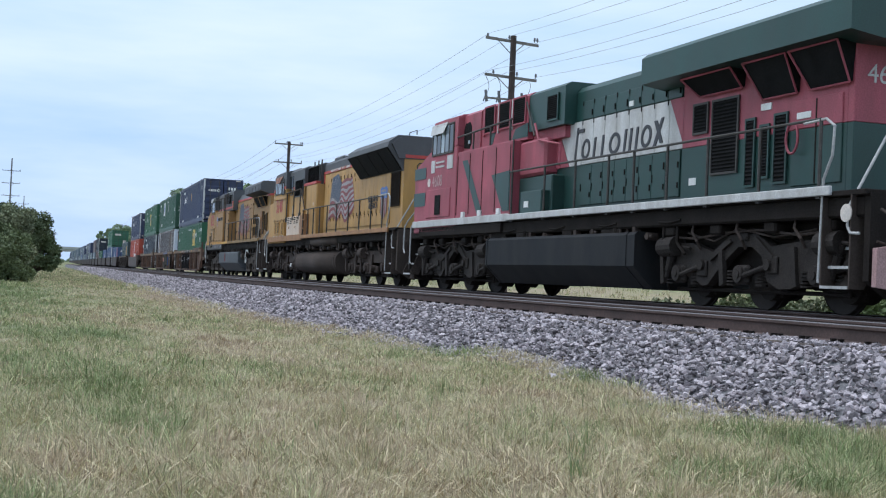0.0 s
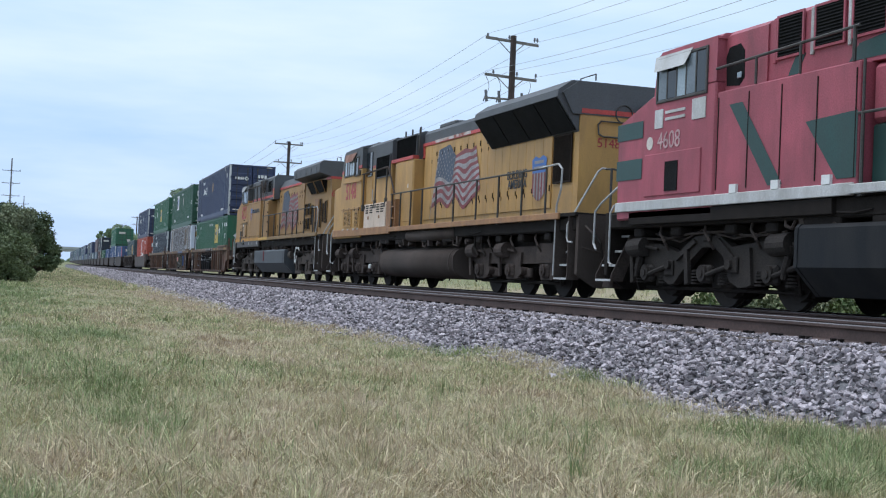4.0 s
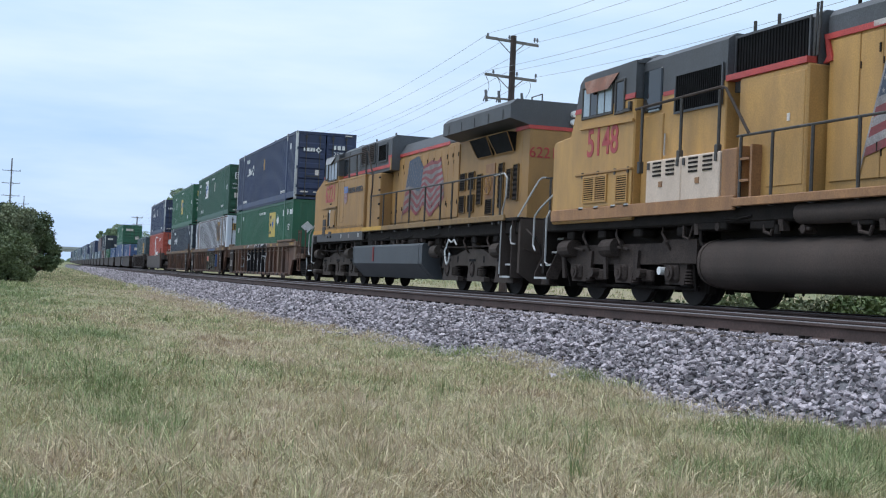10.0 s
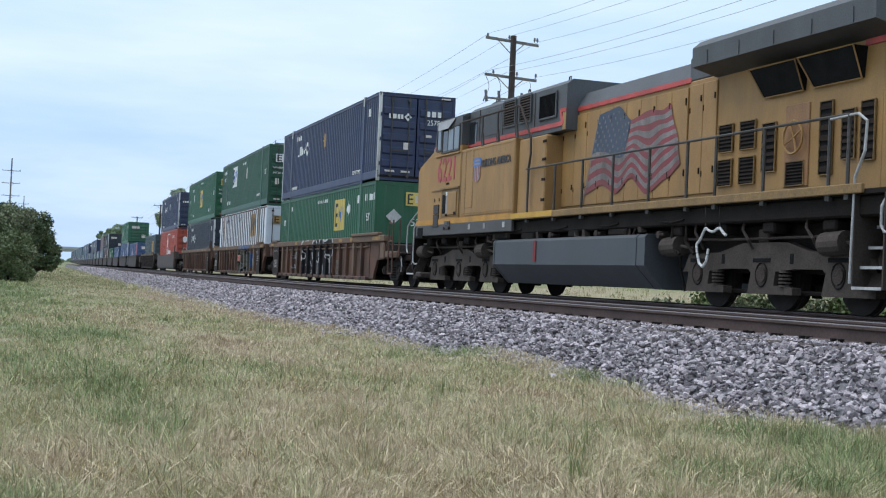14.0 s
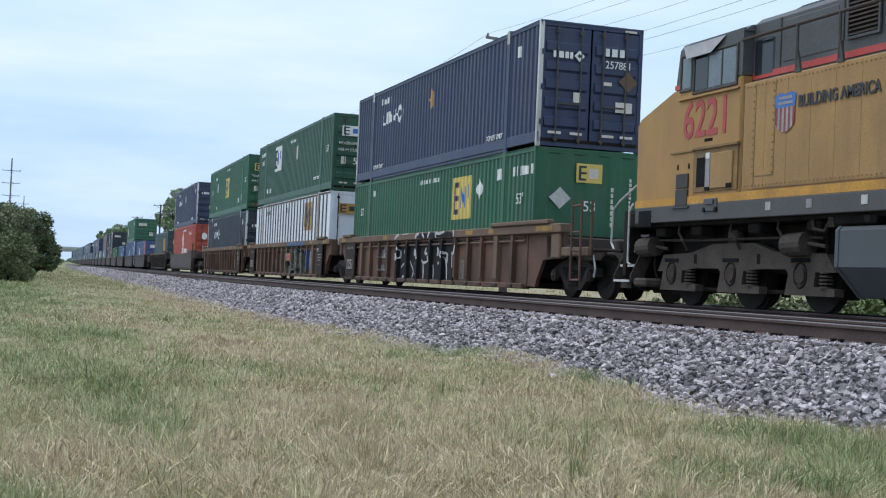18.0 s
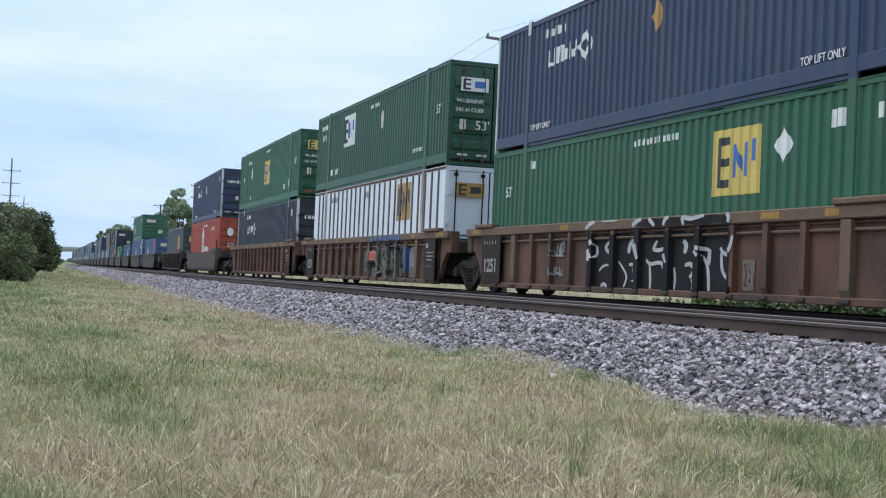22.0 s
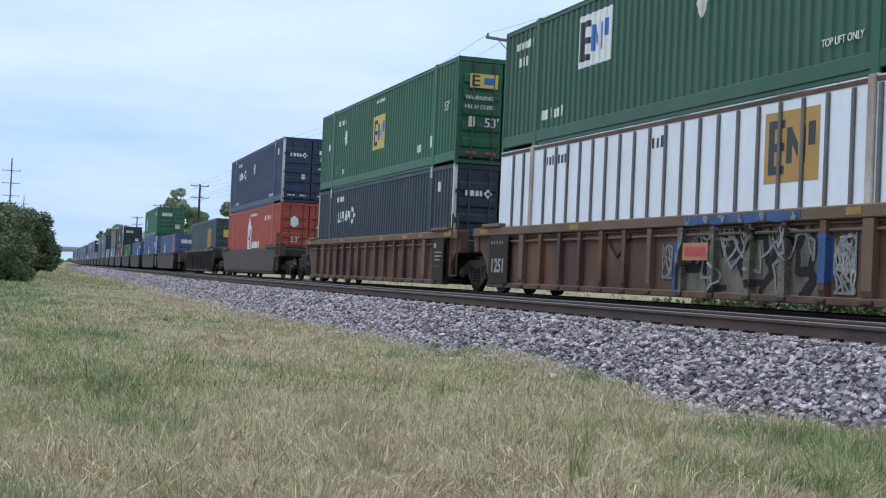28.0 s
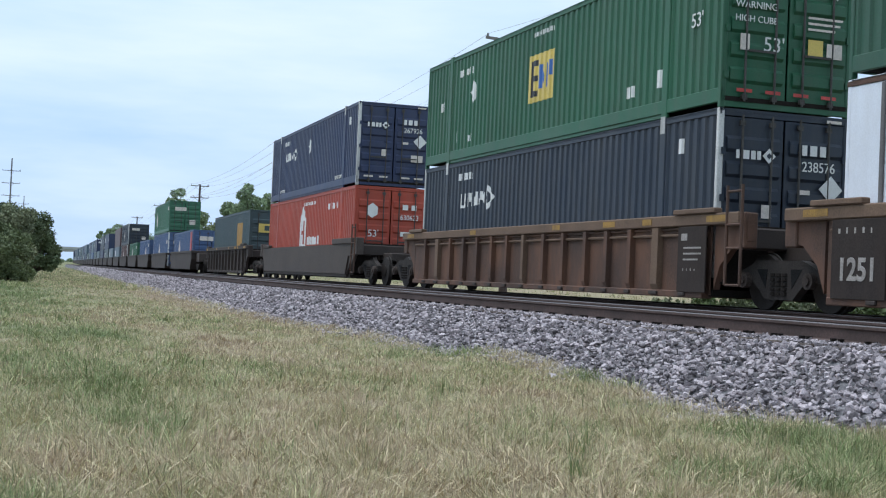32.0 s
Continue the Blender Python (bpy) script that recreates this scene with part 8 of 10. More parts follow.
def build_container(label, paint, length=BOX_L, marks="", number="", white_posts=False, posts_style=False, seed=1, detail=2, height=BOX_H, plain_end=False):
    rs = random.Random(seed)
    c = thing("container", label, "container", "containers on the train")
    hl, W, H = length / 2, BOX_W, height
    pm = M[paint]
    c40 = hl - 1.98 if length > 14 else hl
    bays = [-hl, -c40, c40, hl] if length > 14 else [-hl, hl]
    if detail >= 1:
        for s in (-1, 1):
            for a, b in zip(bays[:-1], bays[1:]):
                if posts_style:
                    part("side_panel", Shape().box(a + 0.05, b - 0.05, s * W * 0.985, s * W, 0.18, H - 0.10), pm, c)
                else:
                    part("side_panel", ribbed(a + 0.06, b - 0.06, s * (W - 0.012), 0.34, H - 0.11, 0.272, 0.036, -s), pm, c, "ribbed steel side")
            part("top_rail", Shape().box(-hl, hl, s * (W - 0.06), s * W, H - 0.12, H, 0.01), pm, c)
            part("bottom_rail", Shape().box(-hl, hl, s * (W - 0.07), s * (W + 0.002), 0.09 if not posts_style else 0.03, 0.34 if not posts_style else 0.20, 0.012), pm, c)
            if not posts_style:
                part("rail_flange", Shape().box(bays[1], bays[-2], s * (W - 0.09), s * (W - 0.02), 0.015, 0.09, 0.008), pm, c)
            for x in bays[1:-1]:
                part("side_post", Shape().box(x - 0.11, x + 0.11, s * (W - 0.06), s * (W + 0.012), 0.0, H + 0.03, 0.015), pm, c)
                if paint in ("c_blue", "c_navy"):
                    part("post_cap", Shape().box(x - 0.085, x + 0.085, s * W, s * (W + 0.018), H - 0.28, H + 0.035), M["scraped"], c)
            for x in (-hl, hl):
                sc = white_posts and s < 0
                part("corner_post", Shape().box(x - 0.09 * (x > 0), x + 0.09 * (x < 0), s * (W - 0.10), s * (W + 0.006), 0.0, H, 0.012), M["scraped"] if sc else pm, c, "scraped white corner post" if sc else "")
            if posts_style:
                for i in range(-12, 13):
                    x = 0.14 + 0.6145 * i
                    if (s < 0 or i % 3 == 0) and abs(abs(x) - c40) > 0.15:
                        part("outside_post", Shape().box(x - 0.042, x + 0.042, s * W, s * (W + 0.04), 0.18, H - 0.12, 0.012), M["post_grey"], c, "dark upright side post")
                for x in (-c40, c40):
                    part("lift_post", Shape().box(x - 0.09, x + 0.09, s * W, s * (W + 0.05), 0.05, H + 0.01, 0.015), M["post_cream"], c, "stained cream lifting post")
                part("top_band", Shape().box(-hl, hl, s * W, s * (W + 0.012), H - 0.10, H - 0.03), M["rust_brown"], c)
                part("lower_band", Shape().box(-hl, hl, s * W, s * (W + 0.02), 0.03, 0.16), M["rust_tan"], c)
        part("roof", Shape().box(-hl, hl, -W, W, H - 0.05, H - 0.005), pm, c)
        part("floor", Shape().box(-hl, hl, -W + 0.06, W - 0.06, 0.12, 0.2), M["dark"], c)
        fw = part("front_wall", ribbed(-W + 0.08, W - 0.08, 0, 0.2, H - 0.1, 0.26, 0.04, 1), pm, c)
        fw.matrix_basis = pose(-hl + 0.05, 0, 0, 0, 0, 90)
        part("inner_end", Shape().box(-hl + 0.06, -hl + 0.1, -W + 0.05, W - 0.05, 0.1, H - 0.05), pm, c)
        if plain_end:
            ew = part("end_wall", ribbed(-W + 0.08, W - 0.08, 0, 0.2, H - 0.1, 0.62, 0.03, 1), pm, c, "ribbed plain end wall")
            ew.matrix_basis = pose(hl - 0.004, 0, 0, 0, 0, 90)
        # doors
        for s in () if plain_end else (-1, 1):
            d = part("door", Shape().box(hl - 0.06, hl - 0.02, min(s * 0.02, s * (W - 0.09)), max(s * 0.02, s * (W - 0.09)), 0.18, H - 0.14, 0.008), pm, c, "steel container door")
            if not posts_style:
                for k in range(5):
                    z = 0.42 + k * (H - 0.75) / 5
                    part("door_rib", Shape().prism([(hl - 0.03, z), (hl + 0.025, z + 0.07), (hl + 0.025, z + 0.24), (hl - 0.03, z + 0.31)], "y", min(s * 0.10, s * (W - 0.16)), max(s * 0.10, s * (W - 0.16))), pm, d)
            for y in ((0.28, 0.86) if not posts_style else (0.22, 1.0)):
                part("lock_rod", Shape().cyl((hl + 0.045, s * y, 0.12), (hl + 0.045, s * y, H - 0.1), 0.022, 6).box(hl + 0.0, hl + 0.06, s * y - 0.05, s * y + 0.05, 0.16, 0.24).box(hl + 0.0, hl + 0.06, s * y - 0.05, s * y + 0.05, H - 0.28, H - 0.2), M["handrail"] if not posts_style else M["dark"], d, "upright lock rod")
            part("door_handle", Shape().box(hl + 0.05, hl + 0.075, s * 0.30, s * 0.82, 0.98, 1.02), M["handrail"], d)
            part("hinge", Shape().box(hl - 0.02, hl + 0.03, s * (W - 0.13), s * (W - 0.05), 0.5, 0.62).box(hl - 0.02, hl + 0.03, s * (W - 0.13), s * (W - 0.05), 1.3, 1.42).box(hl - 0.02, hl + 0.03, s * (W - 0.13), s * (W - 0.05), 2.1, 2.22), pm, d)
        part("door_header", Shape().box(hl - 0.08, hl - 0.01, -W + 0.05, W - 0.05, H - 0.13, H - 0.01, 0.008), pm, c)
        part("door_sill", Shape().box(hl - 0.08, hl - 0.01, -W + 0.05, W - 0.05, 0.02, 0.17, 0.008), pm, c)
    else:
        part("body", Shape().box(-hl, hl, -W, W, 0.02, H, 0.02), pm, c)
        for x in (-hl, hl):
            part("corner_post", Shape().box(x - 0.13 * (x > 0) - 0.005, x + 0.13 * (x < 0) + 0.005, -W - 0.012, -W + 0.02, 0.0, H), M["scraped"] if white_posts else pm, c)
        for x in (-c40, c40):
            part("side_post", Shape().box(x - 0.11, x + 0.11, -W - 0.014, -W + 0.02, 0.0, H), pm, c)
        for z in (0.5, 1.0, 1.5, 2.0):
            part("door_rib", Shape().box(hl - 0.02, hl + 0.03, -W + 0.2, W - 0.2, z, z + 0.2), pm, c)
        if rs.random() < 0.6:
            part("side_mark", Shape().box(-hl + 2.4, -hl + 4.0, -W - 0.01, -W, 1.3, 2.1), M["white"], c)
        if rs.random() < 0.6:
            part("end_mark", Shape().box(hl, hl + 0.04, -0.9, 0.1, 1.9, 2.25), M["white"], c)
        return c
    # stencils and marks
    y, e = -W - 0.002, hl + 0.03
    sd = Side(bays, posts_style)
    PLACES = {30: (2.29, 3.72, 1.38, 2.50), 31: (3.40, 4.86, 1.50, 2.62), 32: (-3.95, -2.35, 1.45, 2.56), 33: (-0.55, 0.88, 1.02, 2.12)}
    if "square" in marks:
        back = {"square_y": "panel_yellow", "square_w": "white", "square_o": "panel_ochre"}[marks]
        square_panel(c, sd, *PLACES[seed], back)
        if plain_end:
            pn = part("end_panel", Shape().box(hl + 0.002, hl + 0.008, -0.27, 0.38, 2.13, 2.57), M[back], c, "small company panel on the plain end")
            blk = Shape().box(hl + 0.008, hl + 0.012, -0.21, -0.15, 2.18, 2.52)
            for zz in (2.18, 2.325, 2.47):
                blk.box(hl + 0.008, hl + 0.012, -0.15, -0.02, zz, zz + 0.05)
            part("end_block", blk, M["lettering"], pn)
            part("end_block", Shape().box(hl + 0.008, hl + 0.012, 0.04, 0.28, 2.24, 2.46), M["num_pale"], pn)
            part("end_diamond", Shape().prism([(-0.66 - 0.27, 1.75), (-0.66, 1.5), (-0.66 + 0.27, 1.75), (-0.66, 2.0)], "x", hl + 0.002, hl + 0.01), M["fx_white"], c, "white diamond placard")
            lettering("length_mark", "53", 0.34, M["white"], c, door_end(hl + 0.012, 0.08, 1.58), "stencilled length 53")
            for yy, z0, n, size in ((0.62, 1.15, 7, 0.10), (1.08, 1.0, 13, 0.075)):
                for k in range(n):
                    part("stencil_bar", Shape().box(hl + 0.002, hl + 0.006, yy, yy + size * rs.uniform(0.5, 0.85), z0 + k * size * 1.35, z0 + k * size * 1.35 + size), M["num_pale"], c)
        else:
            pn = part("end_panel", Shape().box(e + 0.02, e + 0.03, -0.98, -0.18, 2.06, 2.44), M["white" if marks == "square_w" else back], c, "small company panel on the door")
            blk = Shape().box(e + 0.03, e + 0.035, -0.92, -0.86, 2.10, 2.40)
            for zz in (2.10, 2.225, 2.35):
                blk.box(e + 0.03, e + 0.035, -0.86, -0.70, zz, zz + 0.05)
            part("end_block", blk, M["lettering"], pn)
            part("end_block", Shape().box(e + 0.03, e + 0.035, -0.58, -0.28, 2.16, 2.34), M["logo_blue"] if marks != "square_o" else M["lettering"], pn)
        if not posts_style:
            lettering("length_mark", "53'", 0.36, M["white"], c, side(7.2, 1.72 if seed == 30 else 1.62, y - 0.002), "stencilled length 53'")
            for x0, x1, z, sz in {30: ((-0.7, 0.95, 2.48, 0.13), (6.7, 8.0, 2.28, 0.24), (5.6, 5.85, 2.25, 0.3), (-5.8, -5.55, 2.38, 0.2)), 32: ((-5.85, -4.6, 0.55, 0.24), (-7.4, -6.4, 2.36, 0.2), (-7.2, -6.8, 1.95, 0.24), (-0.4, 0.7, 2.45, 0.14)),
                                  33: ((4.5, 4.75, 0.55, 0.24), (5.72, 5.95, 0.6, 0.4), (-5.4, -4.4, 2.28, 0.2), (-0.4, 0.75, 2.54, 0.12), (-6.9, -6.6, 1.5, 0.26), (-5.6, -5.4, 0.55, 0.34), (-4.6, -4.4, 0.5, 0.2))}[seed]:
                stencil(c, sd, rs, x0, x1, z, sz)
            if seed == 30:
                lettering("length_mark", "53'", 0.34, M["white"], c, side(-7.0, 1.90, y - 0.002), "stencilled length 53'")
            if seed == 32:
                lettering("handling_mark", "TOP LIFT ONLY", 0.17, M["white"], c, side(5.33, 0.62, y - 0.002), "white stencilled handling words", 0.85)
            dx, dz = {30: (4.38, 2.1), 32: (1.2, 1.95), 33: (-4.32, 1.78)}[seed]
            part("hazard_diamond", sd.lozenge(Shape(), dx, dz, 0.24, 0.3), M["white"] if seed != 32 else M["num_pale"], c, "white diamond placard")
            if not plain_end:
                lettering("length_mark", "53'", 0.36, M["white"], c, door_end(e + 0.025, -0.32, 1.12), "stencilled length 53'")
                lettering("warning", "WARNING", 0.17, M["white"], c, door_end(e + 0.022, -0.68, 1.78), "stencilled warning")
                lettering("warning", "HIGH CUBE", 0.16, M["white"], c, door_end(e + 0.022, -0.68, 1.54), "stencilled warning")
                part("door_label", Shape().box(e + 0.02, e + 0.026, 0.36, 0.66, 0.98, 1.3), M["panel_yellow"] if seed == 33 else M["num_pale"], c)
                part("door_label", Shape().box(e + 0.02, e + 0.026, -0.98, -0.80, 1.0, 1.28), M["num_pale"], c)
                part("door_label", Shape().box(e + 0.02, e + 0.026, 0.74, 1.05, 1.0, 1.26), M["num_pale"], c)
                part("stencil", Shape().box(e + 0.02, e + 0.026, 0.35, 1.05, 1.66, 1.70).box(e + 0.02, e + 0.026, 0.35, 1.0, 1.56, 1.60).box(e + 0.02, e + 0.026, 0.35, 0.9, 1.46, 1.50).box(e + 0.02, e + 0.026, 0.42, 0.7, 2.12, 2.28), M["num_pale"], c)
                part("end_diamond", Shape().prism([(0.92 - 0.22, 2.25), (0.92, 2.03), (0.92 + 0.22, 2.25), (0.92, 2.47)], "x", e + 0.022, e + 0.03), M["white"], c, "white diamond placard")
                for k in range(4):
                    part("reflector", Shape().box(e + 0.02, e + 0.026, -1.02 + k * 0.56, -0.72 + k * 0.56, 0.28, 0.34), M["up_red"] if seed == 33 else M["num_pale"], c)
        else:
            stencil(c, sd, rs, -5.3, -4.2, 2.40, 0.22, "lettering")
            stencil(c, sd, rs, -0.4, 0.05, 2.38, 0.22, "lettering")
    if "fourmark" in marks:
        diamond_mark(c, sd, *{40: (-5.07, -2.69, 1.58, 2.24), 41: (-4.95, -2.55, 1.52, 2.16), 42: (-4.85, -2.4, 1.56, 2.16)}[seed])
        lettering("handling_mark", "TOP LIFT ONLY", 0.19, M["white"], c, side(-5.3, 0.42, y - 0.002), "white stencilled handling words", 0.85)
        lettering("handling_mark", "TOP LIFT ONLY", 0.19, M["white"], c, side(5.35, 0.42, y - 0.002), "white stencilled handling words", 0.85)
        for x0, x1, z, sz in ( (-5.3, -4.1, 2.40, 0.2), (6.65, 6.9, 2.2, 0.32)):
            stencil(c, sd, rs, x0, x1, z, sz)
        end_mark(c, -0.98, 2.12, e + 0.022, 0.62)
        part("code_bar", Shape().box(e + 0.022, e + 0.028, 0.32, 0.42, 2.18, 2.36), M["white"], c)
        part("code_bar", Shape().box(e + 0.022, e + 0.028, 0.48, 0.62, 2.18, 2.36), M["white"], c)
        part("code_bar", Shape().box(e + 0.022, e + 0.028, 0.68, 0.80, 2.18, 2.36), M["white"], c)
        lettering("box_number", number, 0.25, M["white"], c, door_end(e + 0.024, 0.66, 1.98), "white stencilled number", 0.9)
        part("door_label", Shape().box(e + 0.02, e + 0.026, -0.45, -0.26, 1.05, 1.28), M["num_pale"], c)
        part("door_label", Shape().box(e + 0.02, e + 0.026, 0.62, 1.04, 0.9, 1.14), M["num_pale"], c)
        part("door_label", Shape().box(e + 0.02, e + 0.026, 0.3, 0.5, 1.5, 1.58), M["num_pale"], c)
        part("reflector", Shape().box(e + 0.02, e + 0.026, -1.05, -0.72, 0.3, 0.36), M["num_pale"], c)
        part("reflector", Shape().box(e + 0.02, e + 0.026, -0.5, -0.2, 0.3, 0.36), M["num_pale"], c)
        part("reflector", Shape().box(e + 0.02, e + 0.026, 0.28, 0.6, 0.3, 0.36), M["num_pale"], c)
        part("reflector", Shape().box(e + 0.02, e + 0.026, 0.76, 1.08, 0.3, 0.36), M["num_pale"], c)
        part("reflector", Shape().box(e + 0.02, e + 0.026, 0.8, 1.1, H - 0.12, H - 0.07), M["num_pale"], c)
        if seed != 41:
            part("hazard_diamond", sd.lozenge(Shape(), 0.06, 2.0, 0.24, 0.32), M["panel_ochre"] if seed == 40 else M["white"], c, "diamond placard")
        d = 0.24
        part("end_diamond", Shape().prism([(0.92 - d, 1.62), (0.92, 1.62 - d), (0.92 + d, 1.62), (0.92, 1.62 + d)], "x", e + 0.022, e + 0.03), M["rust_tan"] if seed == 40 else M["white"], c, "diamond placard")
    if "drop" in marks:
        x = -0.65
        sh = Shape()
        sd.paint(sh, x - 0.6, x + 0.6, lambda t: 0.62 + 0.28 * max(0, abs(t - x) - 0.2) / 0.4 * 1.0, lambda t: 2.55 - 1.1 * abs(t - x), 0.0, (x, x - 0.2, x + 0.2))
        part("side_mark", sh, M["white"], c, "tall white company mark")
        sh = Shape()
        for k in (-0.3, 0.14):
            sd.paint(sh, x + k, x + k + 0.16, 0.95, 1.9, 0.004)
        sd.paint(sh, x - 0.14, x + 0.14, 1.35, 1.5, 0.004)
        part("side_mark_core", sh, pm, c)
        stencil(c, sd, rs, 0.3, 2.3, 0.92, 0.34)
        stencil(c, sd, rs, -0.6, 1.6, 2.5, 0.14)
        stencil(c, sd, rs, 3.9, 5.4, 2.2, 0.24)
        part("hexagon_mark", Shape().prism([(-0.68 + 0.22 * math.cos(k * math.pi / 3 + 0.52), 2.05 + 0.26 * math.sin(k * math.pi / 3 + 0.52)) for k in range(6)], "x", e + 0.022, e + 0.03), M["white"], c, "plain white hexagon")
        lettering("length_mark", "53'", 0.34, M["white"], c, door_end(e + 0.025, -0.62, 1.25), "stencilled length 53'")
        lettering("box_number", number, 0.25, M["white"], c, door_end(e + 0.024, 0.66, 1.85), "white stencilled number", 0.9)
        part("door_label", Shape().box(e + 0.02, e + 0.026, -0.95, -0.28, 0.5, 0.75), M["white"], c)
        part("door_label", Shape().box(e + 0.02, e + 0.026, 0.4, 0.6, 2.12, 2.3), M["white"], c)
        part("door_label", Shape().box(e + 0.02, e + 0.026, 0.72, 0.9, 2.12, 2.3), M["white"], c)
        part("door_label", Shape().box(e + 0.02, e + 0.026, 0.35, 1.0, 1.2, 1.36), M["white"], c)
    if marks == "far":
        x = rs.uniform(-hl + 2.2, hl - 4.5)
        part("side_mark", sd.lozenge(Shape(), x, 1.3, 0.7, 0.75), M["num_pale"], c, "pale company mark")
        part("side_mark", sd.paint(Shape(), hl - 1.9, hl - 0.9, 1.9, 2.2), M["num_pale"], c)
        part("door_label", Shape().box(e + 0.02, e + 0.026, -0.85, 0.1, 1.85, 2.15), M["num_pale"], c)
        part("door_label", Shape().box(e + 0.02, e + 0.026, 0.4, 0.9, 0.7, 1.1), M["num_pale"], c)
    if "corner" in marks:
        part("end_mark", Shape().box(e + 0.022, e + 0.03, -0.85, 0.6, 1.75, 2.2), M["panel_yellow"], c, "plain yellow lettering band")
        part("end_mark_gap", Shape().box(e + 0.03, e + 0.035, -0.55, -0.3, 1.85, 2.1).box(e + 0.03, e + 0.035, 0.0, 0.25, 1.85, 2.1), pm, c)
        part("side_mark", sd.paint(Shape(), 2.6, 4.4, 0.6, 2.3), M["panel_ochre"], c, "ochre company panel")
    return c


# ---- well cars ----
def freight_truck(parent, x, r=0.46, label="roller-bearing freight truck"):
    for dx in (-0.89, 0.89):
        wheelset(parent, x + dx, r, M["wheel"])
    for s in (-1, 1):
        y0, y1 = s * 0.98, s * 1.12
        tr = part("truck_frame", Shape().prism([(x - 1.12, 0.62), (x - 0.6, 0.80), (x + 0.6, 0.80), (x + 1.12, 0.62), (x + 1.12, 0.46), (x + 0.72, 0.46), (x + 0.38, 0.18), (x - 0.38, 0.18), (x - 0.72, 0.46), (x - 1.12, 0.46)], "y", y0, y1), M["truck_black"], parent, label)
        for k in (-0.16, 0.0, 0.16):
            sp = Shape()
            for i in range(5):
                sp.cyl((x + k, s * 1.10, 0.25 + i * 0.075), (x + k, s * 1.10, 0.295 + i * 0.075), 0.075, 8)
            part("coil_spring", sp, M["dark"], tr)
        for dx in (-0.89, 0.89):
            part("bearing_cap", Shape().cyl((x + dx, y1, 0.48), (x + dx, s * 1.22, 0.48), 0.13, 12).cyl((x + dx, s * 1.22, 0.48), (x + dx, s * 1.25, 0.48), 0.07, 8), M["truck"], tr)
        part("window_hole", Shape().prism([(x - 0.62, 0.66), (x - 0.32, 0.66), (x - 0.36, 0.36)], "y", y1 - s * 0.005, s * 1.126).prism([(x + 0.62, 0.66), (x + 0.32, 0.66), (x + 0.36, 0.36)], "y", y1 - s * 0.005, s * 1.126), M["black"], tr)
    part("bolster", Shape().box(x - 0.25, x + 0.25, -1.05, 1.05, 0.45, 0.72, 0.02), M["dark"], parent)


WELL_RIBS = (-7.05, -6.0, -4.95, -3.92, -2.92, -1.90, -0.92, 0.10, 1.25, 2.30, 3.40, 4.38, 5.38, 6.41, 7.45)


